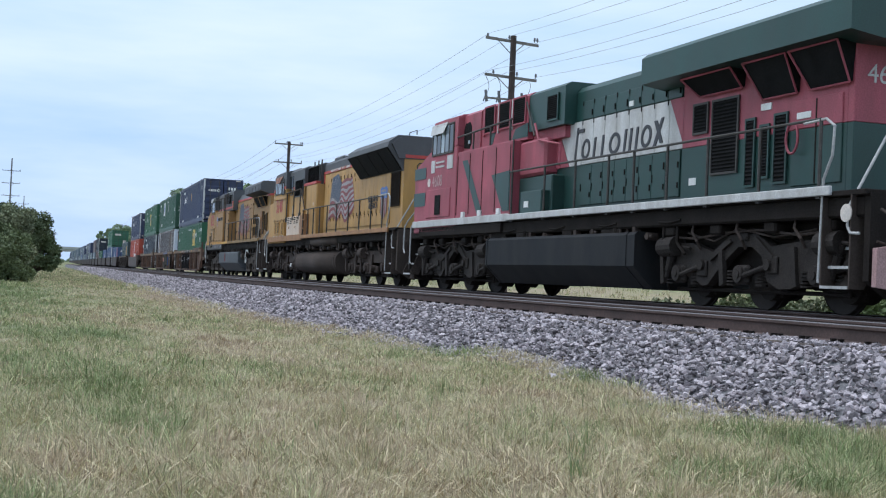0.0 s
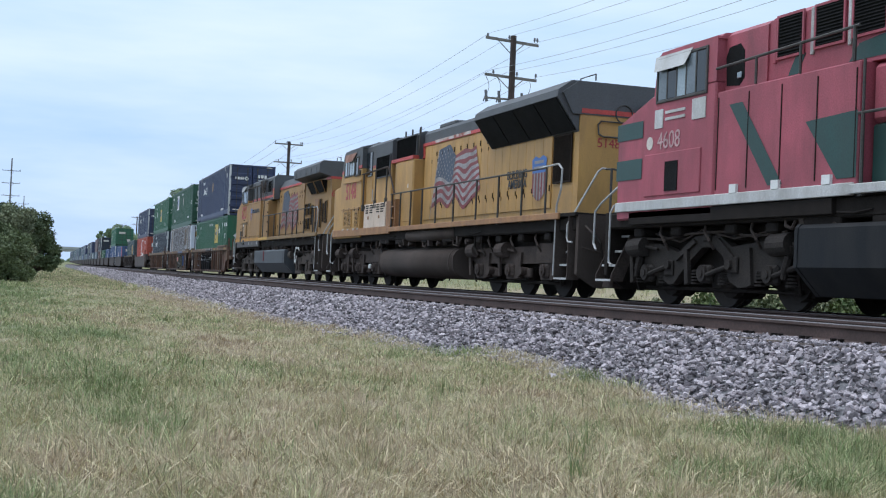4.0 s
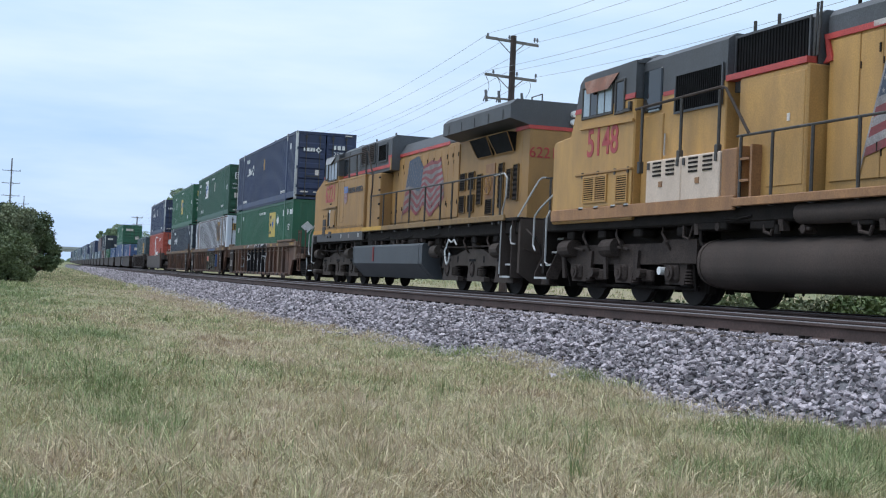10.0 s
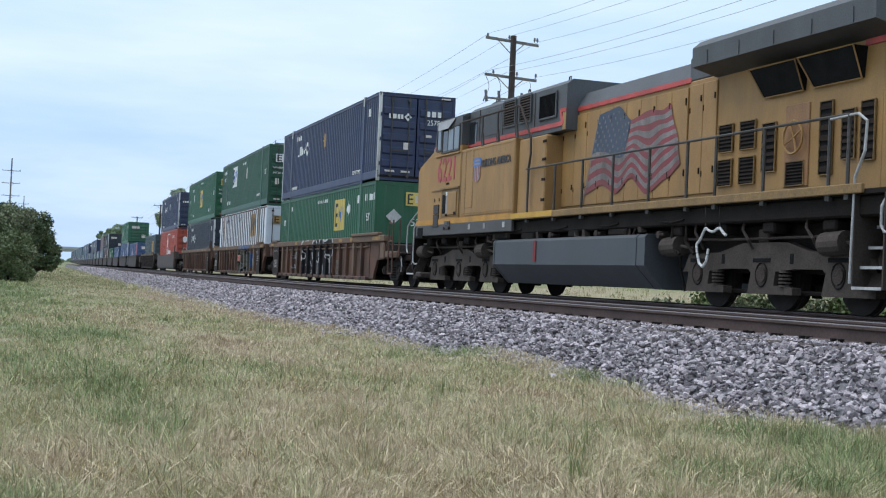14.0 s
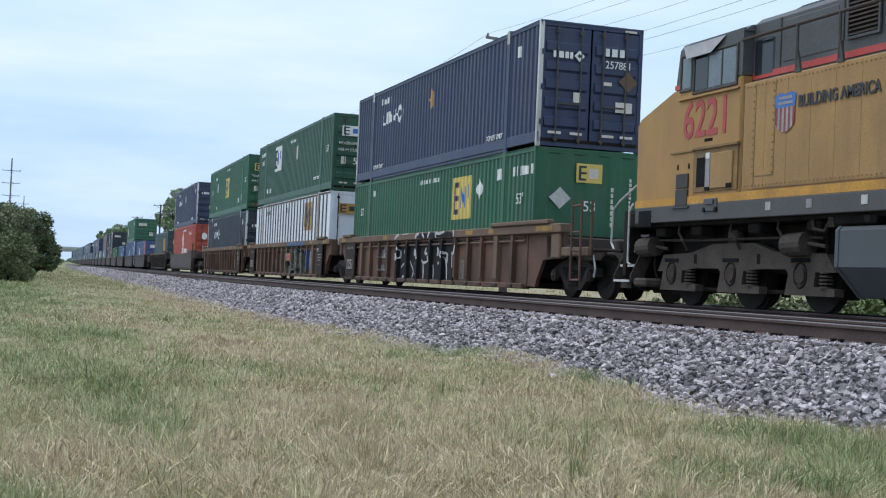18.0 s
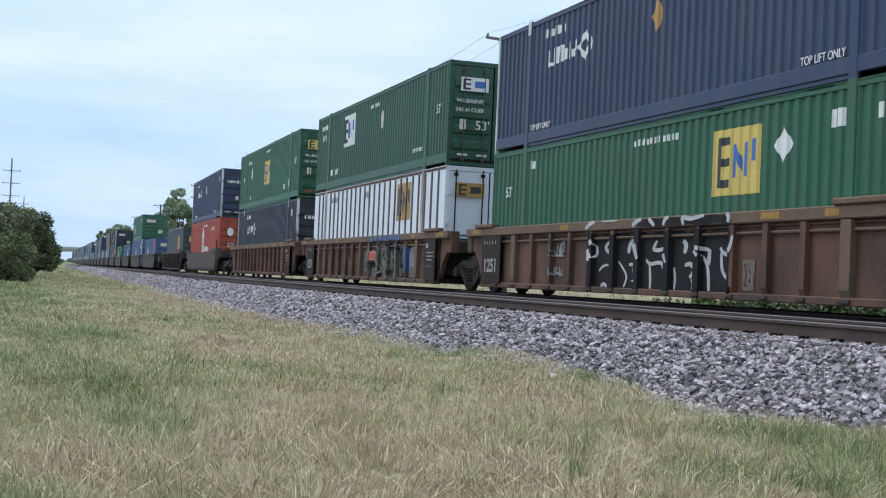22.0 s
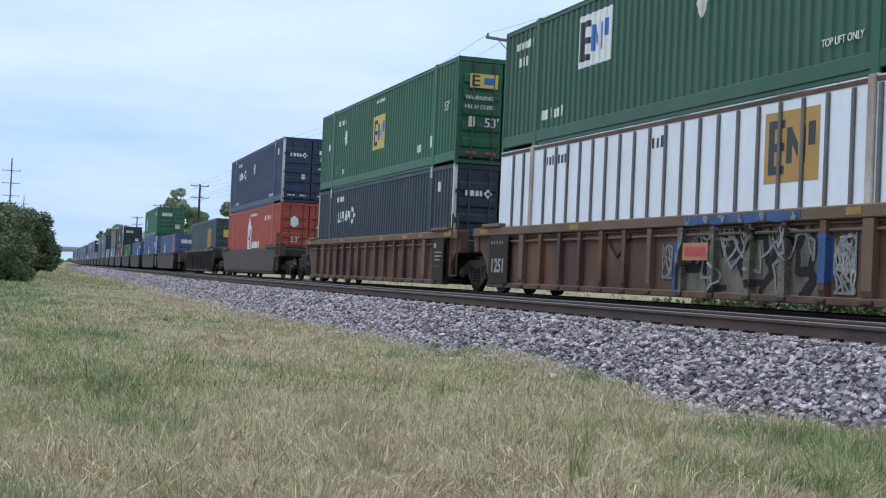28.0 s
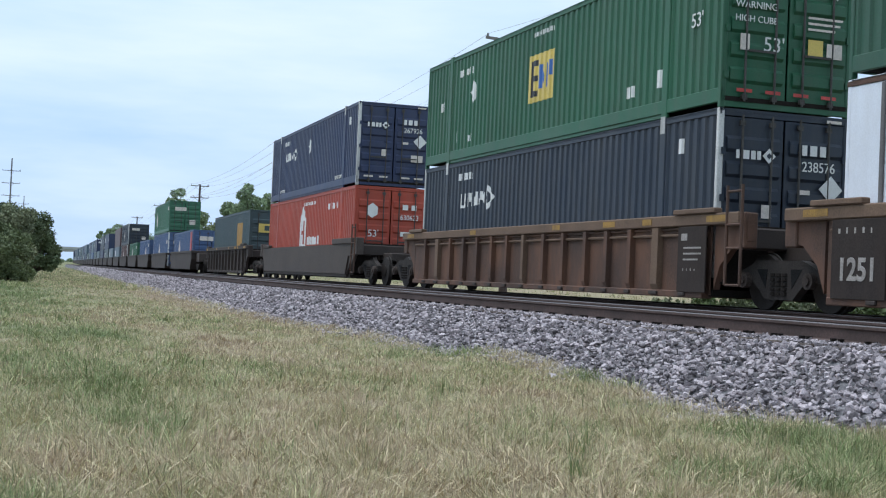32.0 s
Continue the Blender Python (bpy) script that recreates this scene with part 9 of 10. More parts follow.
def build_well(label, half, paint, chord, ribs=15, trucks=(), detail=2, ladder=1, slope=False):
    """One well: deep side sills with outside ribs round the box, end platforms over the trucks."""
    w = thing("well_car", label, "railway car", "well cars of the train")
    y = 1.44
    top, low = 1.42, 0.20
    if detail == 0:
        part("side_sill", Shape().prism([(-half, 0.95), (-half, 1.5), (half, 1.5), (half, 0.95), (half - 0.7, 0.22), (-half + 0.7, 0.22)], "y", -y, y), M[paint], w)
        part("top_chord", Shape().box(-half - 0.2, half + 0.2, -y - 0.04, y + 0.04, 1.36, 1.54, 0.02), M[chord], w)
        part("end_frame", Shape().box(-half - 1.9, -half, -1.1, 1.1, 0.75, 1.35, 0.03).box(half, half + 1.9, -1.1, 1.1, 0.75, 1.35, 0.03), M[paint], w)
        for x in (-half - 1.1, half + 1.1):
            part("truck_frame", Shape().prism([(x - 1.1, 0.62), (x + 1.1, 0.62), (x + 0.4, 0.2), (x - 0.4, 0.2)], "y", -1.1, 1.1), M["dark"], w)
            for dx in (-0.88, 0.88):
                part("wheel", Shape().cyl((x + dx, -0.8, 0.46), (x + dx, 0.8, 0.46), 0.46, 16), M["dark"], w)
        return w
    for s in (-1, 1):
        if slope:
            part("side_sill", Shape().prism([(-half - 0.2, 0.92), (-half - 0.2, 1.36), (half + 0.2, 1.36), (half + 0.2, 0.92), (half - 0.5, 0.22), (-half + 0.5, 0.22)], "y", s * y, s * (y - 0.05)), M[paint], w, "smooth sloping side sill")
            part("side_bulge", Shape().prism([(-half + 0.1, 0.95), (half - 0.1, 0.95), (half - 0.45, 0.32), (-half + 0.45, 0.32)], "y", s * y, s * (y + 0.05)), M[paint], w)
            part("end_bracket", Shape().box(half - 2.6, half + 0.4, s * (y - 0.1), s * (y + 0.06), 1.36, 1.56, 0.02).box(-half - 0.2, -half + 1.3, s * (y - 0.1), s * (y + 0.06), 1.36, 1.48, 0.02), M[paint], w)
        else:
            part("side_sheet", Shape().prism([(-half + 0.1, low), (-half + 0.1, top), (half - 0.1, top), (half - 0.1, low)], "y", s * y, s * (y - 0.03)), M[paint], w, "rust-brown well side sheet")
            part("top_chord", Shape().box(-half - 0.9, half + (1.92 if ladder == 2 else 0.9), s * (y - 0.14), s * (y + 0.10), top - 0.05, top + 0.15, 0.02), M[chord], w, "dusty top chord")
            part("bottom_chord", Shape().box(-half + 0.2, half - 0.2, s * (y - 0.12), s * (y + 0.09), low - 0.06, low + 0.06, 0.015), M[paint], w)
            part("bulb_angle", Shape().cyl((-half + 0.2, s * (y + 0.035), top - 0.20), (half - 0.2, s * (y + 0.035), top - 0.20), 0.026, 6), M[chord], w)
            part("bulb_angle", Shape().cyl((-half + 0.2, s * (y + 0.03), top - 0.09), (half - 0.2, s * (y + 0.03), top - 0.09), 0.022, 6), M[paint], w)
            for i in range(ribs):
                x = WELL_RIBS[i] if ribs == 15 else -half + 0.5 + (2 * half - 1.0) * i / (ribs - 1)
                k = 0.12 if i in (1, 13) else 0.07
                part("side_rib", Shape().prism([(s * y, low + 0.02), (s * (y + 0.05), low + 0.02), (s * (y + 0.11), low + 0.16), (s * (y + 0.11), top - 0.06), (s * y, top - 0.06)], "x", x - k, x + k), M[chord] if i in (1, 7, 13) else M[paint], w, "upright side rib")
                part("rib_foot", Shape().box(x - k - 0.03, x + k + 0.03, s * y, s * (y + 0.13), low - 0.03, low + 0.035, 0.01), M["well_dark"], w)
            for x0, x1 in ((-half - 0.2, -half + 1.0),) if ladder == 2 else ((half - 1.2, half + 0.2), (-half - 0.2, -half + 1.0)):
                part("box_guide", Shape().box(x0, x1, s * (y - 0.02), s * (y + 0.14), top + 0.15, top + 0.24, 0.015), M[chord], w)
            for x0, x1 in ((half + 0.57, half + 1.5) if ladder == 2 else (half - 0.1, half + 0.55), (half - 2.4, half - 2.05), (-half - 0.4, -half + 0.2), (1.77, 2.15), (4.24, 4.76), (-3.4, -3.0)):
                part("reflector_stripe", Shape().box(x0, x1, s * (y + 0.102), s * (y + 0.107), top, top + 0.11), M["stripe_worn"], w, "worn yellow reflective stripe")
        if ladder == 2:
            part("end_sheet", Shape().prism([(half - 0.1, low), (half - 0.1, top), (half + 1.9, top), (half + 1.9, 0.84), (half + 0.78, 0.80), (half + 0.42, 0.34), (half + 0.36, low)], "y", s * (y - 0.02), s * (y - 0.10)), M[paint], w)
            part("jacking_block", Shape().box(half + 1.33, half + 1.80, s * (y - 0.1), s * (y + 0.06), 0.82, 1.37, 0.03), M[chord], w)
            part("end_beam", Shape().box(half + 1.80, half + 3.12, s * (y - 0.12), s * (y + 0.02), 0.87, 1.06, 0.02), M[chord], w)
            part("box_guide", Shape().box(half - 2.2, half + 1.3, s * (y - 0.02), s * (y + 0.14), top + 0.15, top + 0.25, 0.02), M[chord], w)
        for e in (-1, 1):
            if e == 1 and ladder == 2:
                continue
            part("end_sheet", Shape().prism([(e * half, low + 0.1), (e * half, top), (e * (half + 1.0), top), (e * (half + 1.0), 1.10), (e * (half + 0.55), 1.0), (e * (half + 0.18), 0.7)], "y", s * (y - 0.02), s * (y - 0.14)), M[paint], w)
    part("well_floor", Shape().box(-half + 0.1, half - 0.1, -y + 0.05, y - 0.05, low - 0.02, low + 0.10), M["dark"], w)
    for e in (-1, 1):
        part("end_platform", Shape().box(e * half, e * (half + 1.75), -0.45, 0.45, 0.80, 1.08, 0.03), M["well_dark"], w)
        part("end_bolster", Shape().box(e * (half + 0.25), e * (half + 0.65), -y + 0.1, y - 0.1, 0.98, 1.34, 0.03), M["well_dark"], w)
        part("well_bulkhead", Shape().box(e * (half - 0.02), e * (half + 0.06), -y + 0.1, y - 0.1, low + 0.2, 1.4, 0.01), M["dark"], w)
        if e == -1 or ladder != 2:
            part("end_post", Shape().box(e * (half + 0.68), e * (half + 0.98), -y - 0.02, -y + 0.22, 0.98, 1.56, 0.02), M[paint], w)
    if ladder == 2:
        part("end_walkway", Shape().box(half + 0.9, half + 3.2, -1.35, -0.75, 0.98, 1.03, 0.01).box(half + 0.9, half + 3.2, 0.75, 1.35, 0.98, 1.03, 0.01), M["well_dark"], w)
        part("end_brace", Shape().prism([(half + 0.95, 1.3), (half + 1.6, 1.3), (half + 2.0, 1.05), (half + 2.0, 0.85), (half + 0.95, 0.85)], "y", -y + 0.02, -y + 0.14), M["well_dark"], w)
        part("draft_box", Shape().box(half + 1.75, half + 3.2, -0.38, 0.38, 0.72, 1.02, 0.03), M["well_dark"], w)
        part("brake_housing", Shape().box(half + 2.75, half + 3.05, -0.75, -0.25, 0.98, 1.26, 0.05), M["well_dark"], w)
        part("brake_post", Shape().cyl((half + 3.12, -1.38, 0.9), (half + 3.12, -1.38, 2.0), 0.03, 6), M["rust_brown"], w)
        part("cut_lever", Shape().tube([(half + 3.1, -1.3, 0.9), (half + 3.2, -1.3, 0.62), (half + 3.15, -1.3, 0.45)], 0.02, 6), M["worn_white"], w)
    if ladder:
        e = 1
        xl = half + (0.55 if ladder == 1 else 2.52)
        part("ladder", Shape().tube([(xl, -y - 0.1, 0.38), (xl, -y - 0.1, 2.0)], 0.028, 6).tube([(xl + 0.45, -y - 0.1, 0.38), (xl + 0.45, -y - 0.1, 2.0)], 0.028, 6).tube([(xl, -y - 0.1, 0.38), (xl + 0.45, -y - 0.1, 0.38)], 0.022, 6).tube(
            [(xl, -y - 0.1, 0.98), (xl + 0.42, -y - 0.1, 0.98)], 0.022, 6).tube([(xl, -y - 0.1, 1.36), (xl + 0.42, -y - 0.1, 1.36)], 0.022, 6).tube([(xl, -y - 0.1, 1.9), (xl + 0.42, -y - 0.1, 1.9)], 0.022, 6), M["rust_brown"], w, "brown end ladder")
    for tx in trucks:
        freight_truck(w, tx)
    for e, tx in ((1, max(trucks, default=None)), (-1, min(trucks, default=None))):
        if tx is not None and abs(tx) > half and (tx > 0) == (e > 0):
            coupler(w, tx + e * 1.15, e)
    return w




def well_depth(x, z):
    """The painted face of a well side at x: the sheet between the ribs, or a rib's outer face; the chord above."""
    if z > 1.37:
        return -1.546
    return -1.556 if min(abs(x - r) for r in WELL_RIBS) < 0.088 else -1.446


def sprayed(pts_lo, pts_hi, lift):
    """A strip between two rows of (x, z) points, laid on the well side."""
    v = []
    for a, b in zip(pts_lo, pts_hi):
        yy = well_depth((a[0] + b[0]) / 2, (a[1] + b[1]) / 2) - lift
        v += [(a[0], yy, a[1]), (b[0], yy, b[1])]
    return Shape().add(v, [(2 * k, 2 * k + 2, 2 * k + 3, 2 * k + 1) for k in range(len(pts_lo) - 1)])


def paint_tag(parent, x0, x1, z0, z1, base, seed, strokes, tone="flag_white", width=0.04):
    """A sprayed tag that follows the ribs: a ragged field with loose strokes that spell nothing."""
    rs = random.Random(seed)
    xs = sorted({x0, x1} | {x0 + (x1 - x0) * k / 40 for k in range(41)} | {r + s for r in WELL_RIBS for s in (-0.089, -0.087, 0.087, 0.089) if x0 < r + s < x1})
    if base:
        lo = [(x, z0 + 0.02 * math.sin(x * 7)) for x in xs]
        hi = [(x, z1 - 0.05 * (z1 - z0) * (1 + math.sin(x * 9 + seed))) for x in xs]
        g = part("sprayed_tag", sprayed(lo, hi, 0.002), M[base], parent, "sprayed tag of loose strokes")
    else:
        g = new("sprayed_tag")
        g.parent = parent
    size = min(0.17, (z1 - z0) * 0.3)
    for i in range(strokes):
        x = x0 + (x1 - x0) * (i + rs.uniform(0.1, 0.7)) / strokes
        pts = [(x, z1 - rs.uniform(0.0, 0.3) * (z1 - z0))]
        a = -1.5
        turn = rs.choice((-0.25, 0.0, 0.3))
        for k in range(24):
            a += turn * 0.3 + rs.uniform(-0.2, 0.2)
            if k % 8 == 7:
                a += rs.choice((-1.6, 1.5))
            nx, nz = pts[-1][0] + size * 0.36 * math.cos(a), pts[-1][1] + size * 0.36 * math.sin(a)
            pts.append((min(max(nx, x0 + width), x1 - width), min(max(nz, z0 + width), z1 - width)))
        lo, hi = [], []
        for k, p in enumerate(pts):
            o, q = pts[max(0, k - 1)], pts[min(len(pts) - 1, k + 1)]
            d = Vector((q[0] - o[0], q[1] - o[1]))
            nrm = (Vector((-d.y, d.x)).normalized() if d.length > 1e-4 else Vector((1, 0))) * width * (0.55 + 0.5 * math.sin(3.14 * k / (len(pts) - 1)))
            lo.append((p[0] - nrm.x, p[1] - nrm.y))
            hi.append((p[0] + nrm.x, p[1] + nrm.y))
        part("stroke", sprayed(lo, hi, 0.004 + 0.0006 * i + (0.01 if tone == "spray_pale" else 0)), M[tone], g)


LETTER_STROKES = (
    # (half-width, points) of the tag's pale outlines, one letter after another
    ((0.06, ((-2.14, 1.36), (-2.02, 1.11), (-1.95, 0.85), (-2.06, 0.58), (-2.09, 0.27))), (0.09, ((-1.90, 1.19), (-1.76, 0.95), (-1.90, 0.86))), (0.035, ((-1.62, 0.58), (-1.45, 0.67), (-1.24, 0.69), (-1.07, 0.62))), (0.05, ((-1.53, 0.27), (-1.40, 0.32), (-1.25, 0.27)))),
    ((0.04, ((-1.03, 1.36), (-1.01, 0.95), (-1.02, 0.62))), (0.06, ((-1.17, 1.16), (-1.36, 1.05), (-1.22, 0.95), (-1.04, 1.01))), (0.035, ((-0.79, 0.77), (-0.44, 0.50), (-0.54, 0.28))), (0.07, ((-0.20, 1.19), (-0.33, 1.07), (-0.38, 0.92))), (0.06, ((-0.34, 0.71), (-0.12, 0.69), (-0.15, 0.58), (0.02, 0.41), (-0.07, 0.27))), (0.07, ((-0.04, 1.35), (0.02, 1.09), (0.17, 0.81)))),
    ((0.055, ((0.73, 1.14), (0.61, 1.0), (0.80, 0.97), (1.08, 1.01))), (0.05, ((1.07, 1.34), (1.13, 0.98), (1.25, 0.74))), (0.05, ((0.33, 0.80), (0.50, 0.72), (0.90, 0.74), (1.02, 0.58))), (0.045, ((0.48, 0.70), (0.52, 0.46), (0.52, 0.27))), (0.04, ((1.39, 0.66), (1.44, 0.47), (1.42, 0.27)))),
    ((0.07, ((1.68, 1.13), (1.78, 1.05), (1.74, 0.91))), (0.06, ((1.76, 0.70), (1.97, 0.72), (2.09, 0.61), (1.94, 0.49))), (0.05, ((2.02, 0.47), (2.07, 0.37), (2.03, 0.28))), (0.055, ((2.03, 0.95), (2.21, 1.0), (2.58, 0.96))), (0.05, ((2.23, 0.94), (2.52, 0.71), (2.60, 0.27))), (0.06, ((2.59, 0.97), (2.57, 0.71)))),
    ((0.055, ((2.92, 1.0), (3.02, 0.91), (3.20, 0.89), (3.36, 0.97), (3.46, 1.18))), (0.045, ((2.96, 0.91), (3.01, 0.62), (3.24, 0.43)))),
    ((0.06, ((-2.14, 1.41), (-1.95, 1.50), (-1.71, 1.545))), (0.06, ((-0.08, 1.41), (0.03, 1.49), (0.27, 1.545))), (0.055, ((0.55, 1.545), (0.78, 1.41))), (0.055, ((1.10, 1.41), (1.18, 1.52), (1.30, 1.55))), (0.055, ((1.84, 1.40), (1.80, 1.52), (2.10, 1.50), (2.53, 1.545))), (0.055, ((3.22, 1.545), (3.30, 1.51), (3.29, 1.40))), (0.02, ((-1.4, 1.545), (-0.71, 1.545)))))


def soft_line(pts, n):
    """Points along a smooth curve through pts."""
    out = []
    for i in range(len(pts) - 1):
        p0, p1, p2, p3 = Vector(pts[max(0, i - 1)]), Vector(pts[i]), Vector(pts[i + 1]), Vector(pts[min(len(pts) - 1, i + 2)])
        for k in range(n):
            t = k / n
            out.append(0.5 * (2 * p1 + (p2 - p0) * t + (2 * p0 - 5 * p1 + 4 * p2 - p3) * t * t + (3 * p1 - p0 - 3 * p2 + p3) * t ** 3))
    return out + [Vector(pts[-1])]


def outline_tag(parent):
    """The black sprayed field with loose pale outline strokes."""
    paint_tag(parent, -2.12, 3.36, 0.16, 1.38, "spray_black", 4, 0)
    paint_tag(parent, 0.12, 3.30, 1.39, 1.55, "spray_black", 5, 0)
    g = new("sprayed_letters")
    g.parent = parent
    tagged(g, "pale sprayed outline strokes on a black field")
    for j, letter in enumerate(LETTER_STROKES):
        for i, (half, pts) in enumerate(letter):
            mid = soft_line(pts, 7)
            lo, hi = [], []
            for k, p in enumerate(mid):
                d = mid[min(k + 1, len(mid) - 1)] - mid[max(k - 1, 0)]
                # broad strokes upright, thin ones along: the cap was held close and swept
                nrm = Vector((-d.y, d.x)).normalized() * half * (0.6 + 0.4 * math.sin(math.pi * (k + 1) / (len(mid) + 1)))
                lo.append((p.x - nrm.x, p.y - nrm.y * 0.7))
                hi.append((p.x + nrm.x, p.y + nrm.y * 0.7))
            part("stroke", sprayed(lo, hi, 0.004 + 0.0007 * i), M["spray_white"], g)


def build_train():
    rides(build_loco_yellow_ge(), 5.4 + 11.0)
    rides(build_loco_yellow_emd(), 28.35 + 11.0)
    rides(build_loco_green(), 51.2 + 11.0)
    # three articulated brown wells, then a grey one
    LOW, UP = 0.50, 3.40
    mid = (-8.08, -27.92, -47.53)
    for i, o in enumerate(mid):
        t = {0: (10.08, -9.95), 1: (-9.9,), 2: (-10.2,)}[i]
        w = build_well("rust-brown articulated well car " + ("with a sprayed black and white tag" if i == 0 else "with a sprayed grey and blue tag" if i == 1 else "with dusty ribs"), 8.3, "rust_brown", "rust_tan", 15, t, ladder=(2, 0, 1)[i])
        if i == 0:
            outline_tag(w)
            paint_tag(w, 3.62, 3.98, 0.30, 0.80, None, 31, 7, "spray_faint", 0.03)
            paint_tag(w, -3.92, -3.28, 0.86, 1.20, None, 21, 7, "spray_pale", 0.02)
            paint_tag(w, -3.90, -3.30, 0.46, 0.66, None, 22, 5, "spray_pale", 0.02)
        if i == 1:
            paint_tag(w, 1.12, 5.17, 0.2, 1.36, "spray_grey", 6, 14, "spray_black", 0.07)
            paint_tag(w, 1.14, 5.10, 0.24, 1.34, None, 16, 13, "spray_pale", 0.028)
            paint_tag(w, 0.85, 1.12, 0.22, 1.2, "spray_blue", 7, 0)
            paint_tag(w, 0.47, 0.85, 0.45, 1.1, None, 8, 8, "spray_pale", 0.018)
            paint_tag(w, 5.17, 5.52, 0.45, 1.25, "spray_blue", 9, 0)
            paint_tag(w, 5.54, 6.08, 0.3, 1.2, None, 10, 14, "spray_pale", 0.022)
            paint_tag(w, 1.33, 4.81, 1.39, 1.54, "spray_blue", 11, 6, "spray_pale", 0.03)
            lettering("length_mark", "53", 0.40, M["lettering"], w, side(7.0, 0.79, -1.45), "dark stencilled number 53")
            for pts in ([(-1.81, 1.30), (-1.23, 0.83)], [(-1.23, 0.83), (-0.69, 1.25)]):
                part("lever_rod", Shape().tube([(q[0], -1.50, q[1]) for q in pts], 0.022, 6), M["dark"], w)
            part("stencil_panel", Shape().box(1.40, 2.24, -1.578, -1.57, 0.78, 1.08), M["plank_orange"], w, "orange stencil panel")
            part("stencil_bars", Shape().box(1.48, 2.16, -1.583, -1.578, 0.85, 1.01), M["up_red"], w, "plain red lettering bar")
        if i in (0, 1):
            part("stencil_panel", Shape().box(-7.95, -6.75, -1.566, -1.54, 0.24, 1.36, 0.005), M["panel_black"], w, "black stencil panel on the side")
            lettering("number_1251", "1251", 0.44, M["num_dim"], w, side(-7.36, 0.64, -1.571), "pale stencilled number 1251", 1.0, 0.012)
            part("stencil", bars(random.Random(i), -7.8, -1.567, 1.16, 5, 0.09, 0.18), M["num_dim"], w)
        if i in (1, 2):
            part("stencil_panel", Shape().box(7.3, 8.25, -1.566, -1.54, 0.24, 1.36, 0.005), M["panel_black"], w, "black stencil panel on the side")
            part("stencil", bars(random.Random(i + 5), 7.5, -1.567, 0.6, 4, 0.05, 0.13).box(7.42, 7.62, -1.571, -1.566, 1.12, 1.24).box(7.5, 8.1, -1.571, -1.566, 0.88, 0.91).box(7.5, 8.0, -1.571, -1.566, 0.78, 0.81).box(7.5, 8.1, -1.571, -1.566, 0.98, 1.01), M["num_dim"], w)
        rides(w, o)
    rides(build_well("grey-brown well car with a smooth sloping side", 8.3, "well_grey", "well_grey", 0, (9.7, -9.7), slope=True, ladder=1), -71.6)
    for label, paint, o, z, kw in (
            ("ribbed green 53-foot container with a yellow panel", "c_green", -8.08, LOW, dict(marks="square_y", seed=30, plain_end=True)),
            ("ribbed navy 53-foot container with white scraped corner posts", "c_blue", -8.08, UP, dict(marks="fourmark_high", number="257881", white_posts=True, seed=40)),
            ("white 53-foot container with dark outside posts", "c_white", -27.92, LOW, dict(marks="square_o", posts_style=True, seed=31)),
            ("ribbed deep green 53-foot container with a white panel", "c_green2", -27.92, UP, dict(marks="square_w", seed=32)),
            ("ribbed dark navy 53-foot container with white scraped corner posts", "c_navy", -47.53, LOW, dict(marks="fourmark", number="238576", white_posts=True, seed=41)),
            ("ribbed green 53-foot container with a yellow panel", "c_green", -47.53, UP, dict(marks="square_y", seed=33)),
            ("orange-red 53-foot container with a tall white mark", "c_orange", -71.6, LOW, dict(marks="drop", number="630623", seed=34)),
            ("ribbed navy 53-foot container on an orange-red one", "c_blue", -71.6, UP, dict(marks="fourmark_high", number="267926", white_posts=True, seed=42))):
        rides(build_container(label, paint, **kw), o, z)
    # the rest of the train, far down the line
    rides(build_well("sooty brown well car with a ribbed side", 7.6, "well_dark", "well_dark", 12, (9.0, -9.0), ladder=0), -93.2)
    rides(build_container("slate green 48-foot container with an ochre panel", "c_slate", 14.0, marks="corner", seed=50), -92.6, LOW)
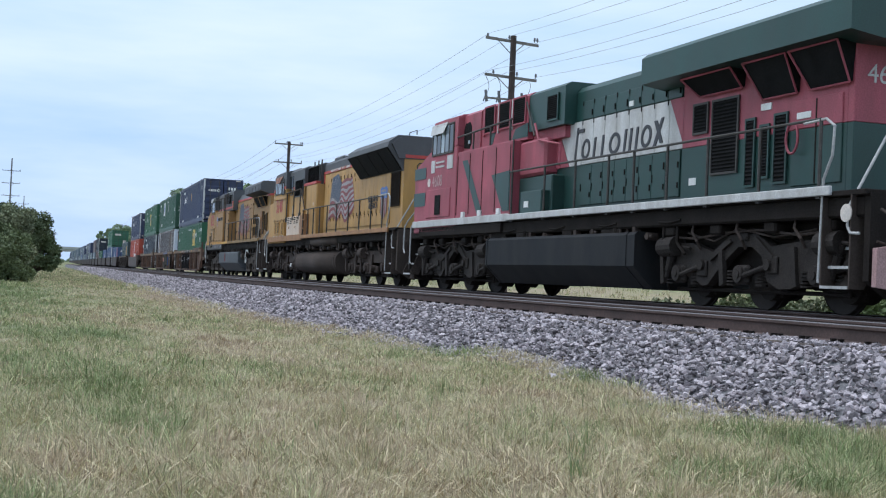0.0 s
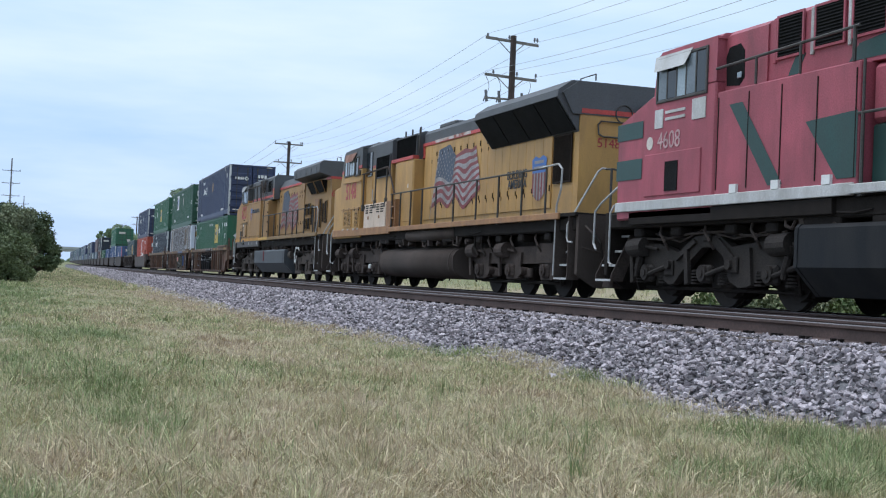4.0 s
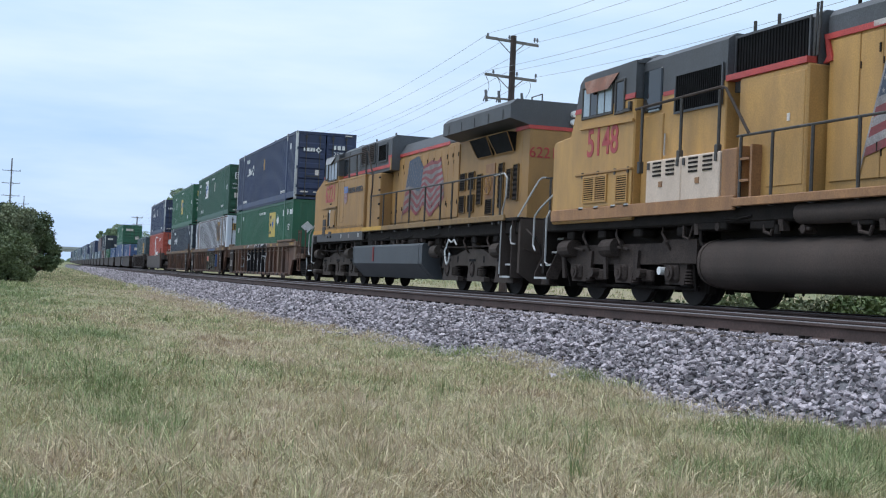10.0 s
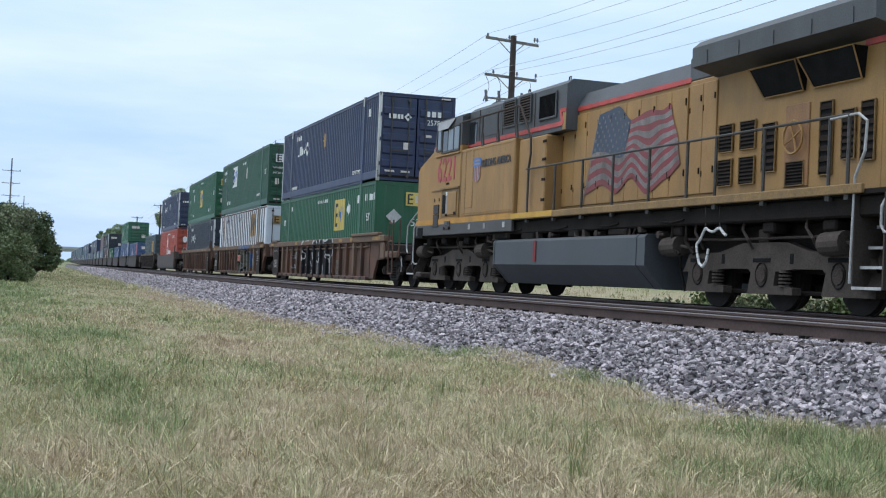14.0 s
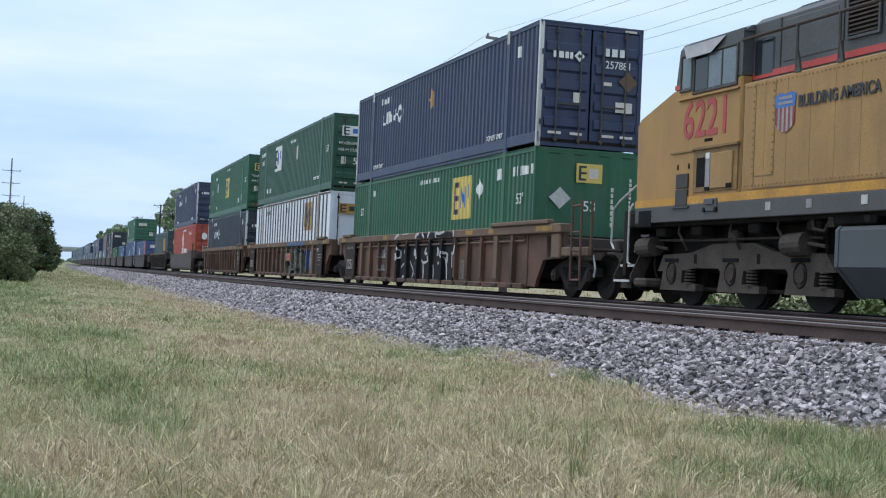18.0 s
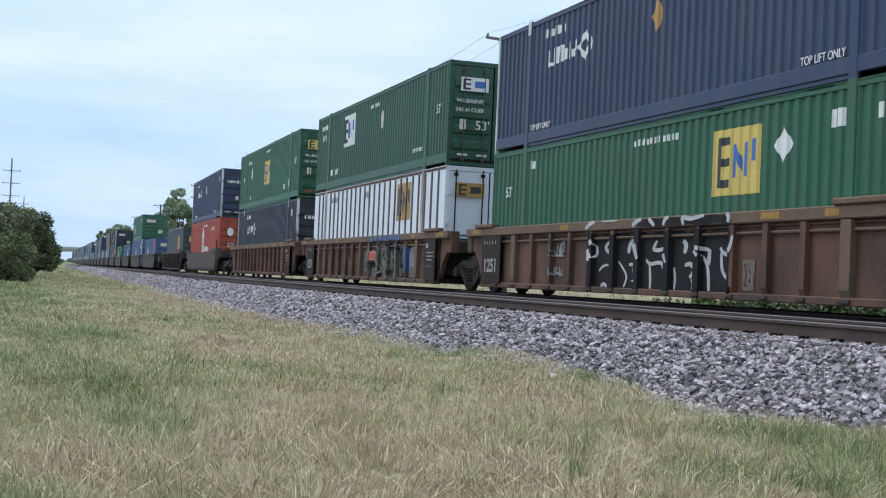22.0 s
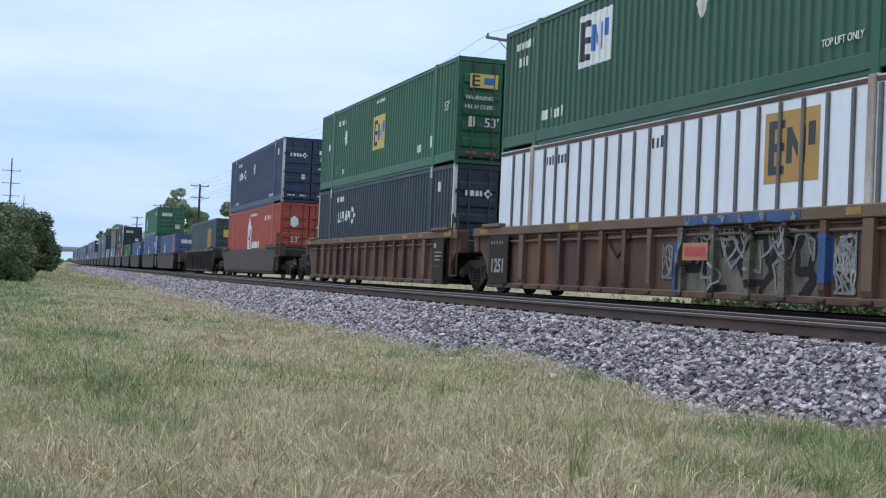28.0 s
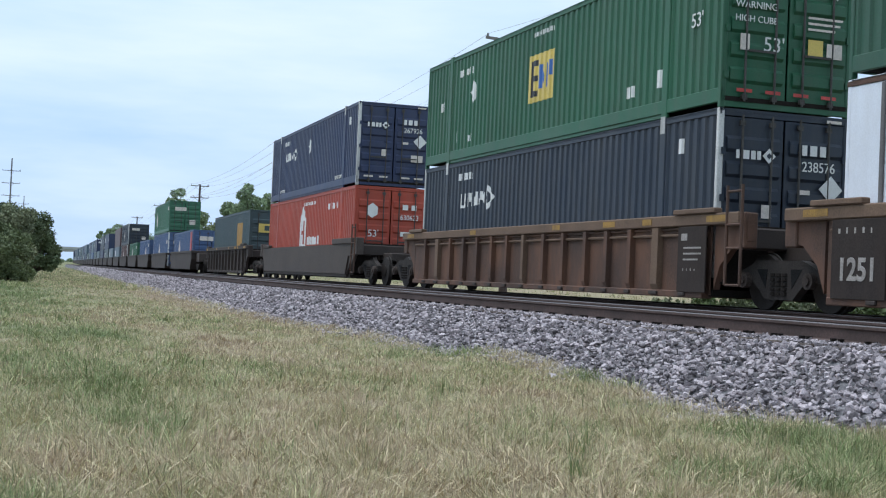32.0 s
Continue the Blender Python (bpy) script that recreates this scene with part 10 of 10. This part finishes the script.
    far = [(-119.5, "c_royal", 14.6, None), (-140.5, "c_royal", 16.1, "c_bright"), (-161.5, "c_royal", 14.6, None), (-181, "c_green", 14.6, None), (-201, "c_maroon", 14.6, "c_navy"), (-221, "c_teal", 14.6, "c_maroon"), (-241, "c_teal", 14.6, None), (-261, "c_slate", 14.6, "c_blue"),
           (-281, "c_blue", 16.1, "c_navy"), (-301, "c_teal", 16.1, None), (-321, "c_slate", 16.1, "c_blue"), (-341, "c_royal", 16.1, "c_teal"), (-361, "c_teal", 16.1, "c_blue"), (-381, "c_slate", 16.1, None), (-401, "c_blue", 16.1, "c_teal"), (-421, "c_teal", 16.1, "c_blue"),
           (-441, "c_navy", 16.1, "c_teal"), (-461, "c_teal", 16.1, "c_slate"), (-481, "c_blue", 16.1, "c_teal"), (-501, "c_teal", 16.1, None), (-521, "c_blue", 16.1, "c_teal"), (-541, "c_teal", 16.1, "c_blue"), (-561, "c_slate", 16.1, "c_teal"), (-581, "c_teal", 16.1, None), (-601, "c_teal", 16.1, "c_blue")]
    words = {"c_royal": "bright blue", "c_maroon": "maroon", "c_teal": "grey-blue", "c_green": "green", "c_slate": "slate green", "c_blue": "navy", "c_navy": "dark navy", "c_bright": "bright green"}
    first = build_well("sooty brown well car far down the train", 8.0, "well_dark", "well_dark", detail=0)
    rides(first, far[0][0])
    for k, (o, low, ln, up) in enumerate(far):
        if k:
            rides(copy_thing(first, Matrix()), o)
        box = build_container(words[low] + " container in a far well car", low, ln, white_posts=(k % 3 == 1), seed=60 + k, detail=2 if k < 5 else 0, marks="far" if k < 5 else "", height=2.6 if k != 1 else 2.87)
        if k == 0:
            part("red_band", Shape().box(ln / 2 - 2.0, ln / 2 - 1.0, -BOX_W - 0.012, -BOX_W + 0.05, 0.36, 2.46), M["up_red"], box, "red band by the doors")
        rides(box, o, 0.42)
        if up:
            rides(build_container(words[up] + " container stacked on another far down the train", up, 16.1 if up != "c_bright" else 16.1, white_posts=(up in ("c_blue", "c_navy")), seed=90 + k, detail=2 if k < 5 else 0, marks="far" if k < 5 else "", height=2.7), o, 3.04 if k != 1 else 3.3)


def motions():
    """Everything on the train rolls along the line; near wheels turn."""
    times = [SECONDS * i / 16 for i in range(17)]
    for ob, along, z in RIDERS:
        rows = []
        for t in times:
            x = travel(t) + along
            rows.append((t, pose(x, TRACK_Y + drift(x), z, 0, 0, math.degrees(heading(x)))))
        walk(ob, rows)
    for ws, x, r in WHEELS:
        rows = []
        n = 168
        for i in range(n + 1):
            t = SECONDS * i / n
            rows.append((t, pose(x, 0, r, 0, math.degrees((travel(t) - travel(0)) / r), 0)))
        walk(ws, rows)


# ---- build it ----
build_ground()
bed = build_ballast()
build_rails()
build_lines()
build_far()
build_greens()
build_train()
build_weeds()
build_grass()
build_ties(bed)
build_stones(bed)
motions()
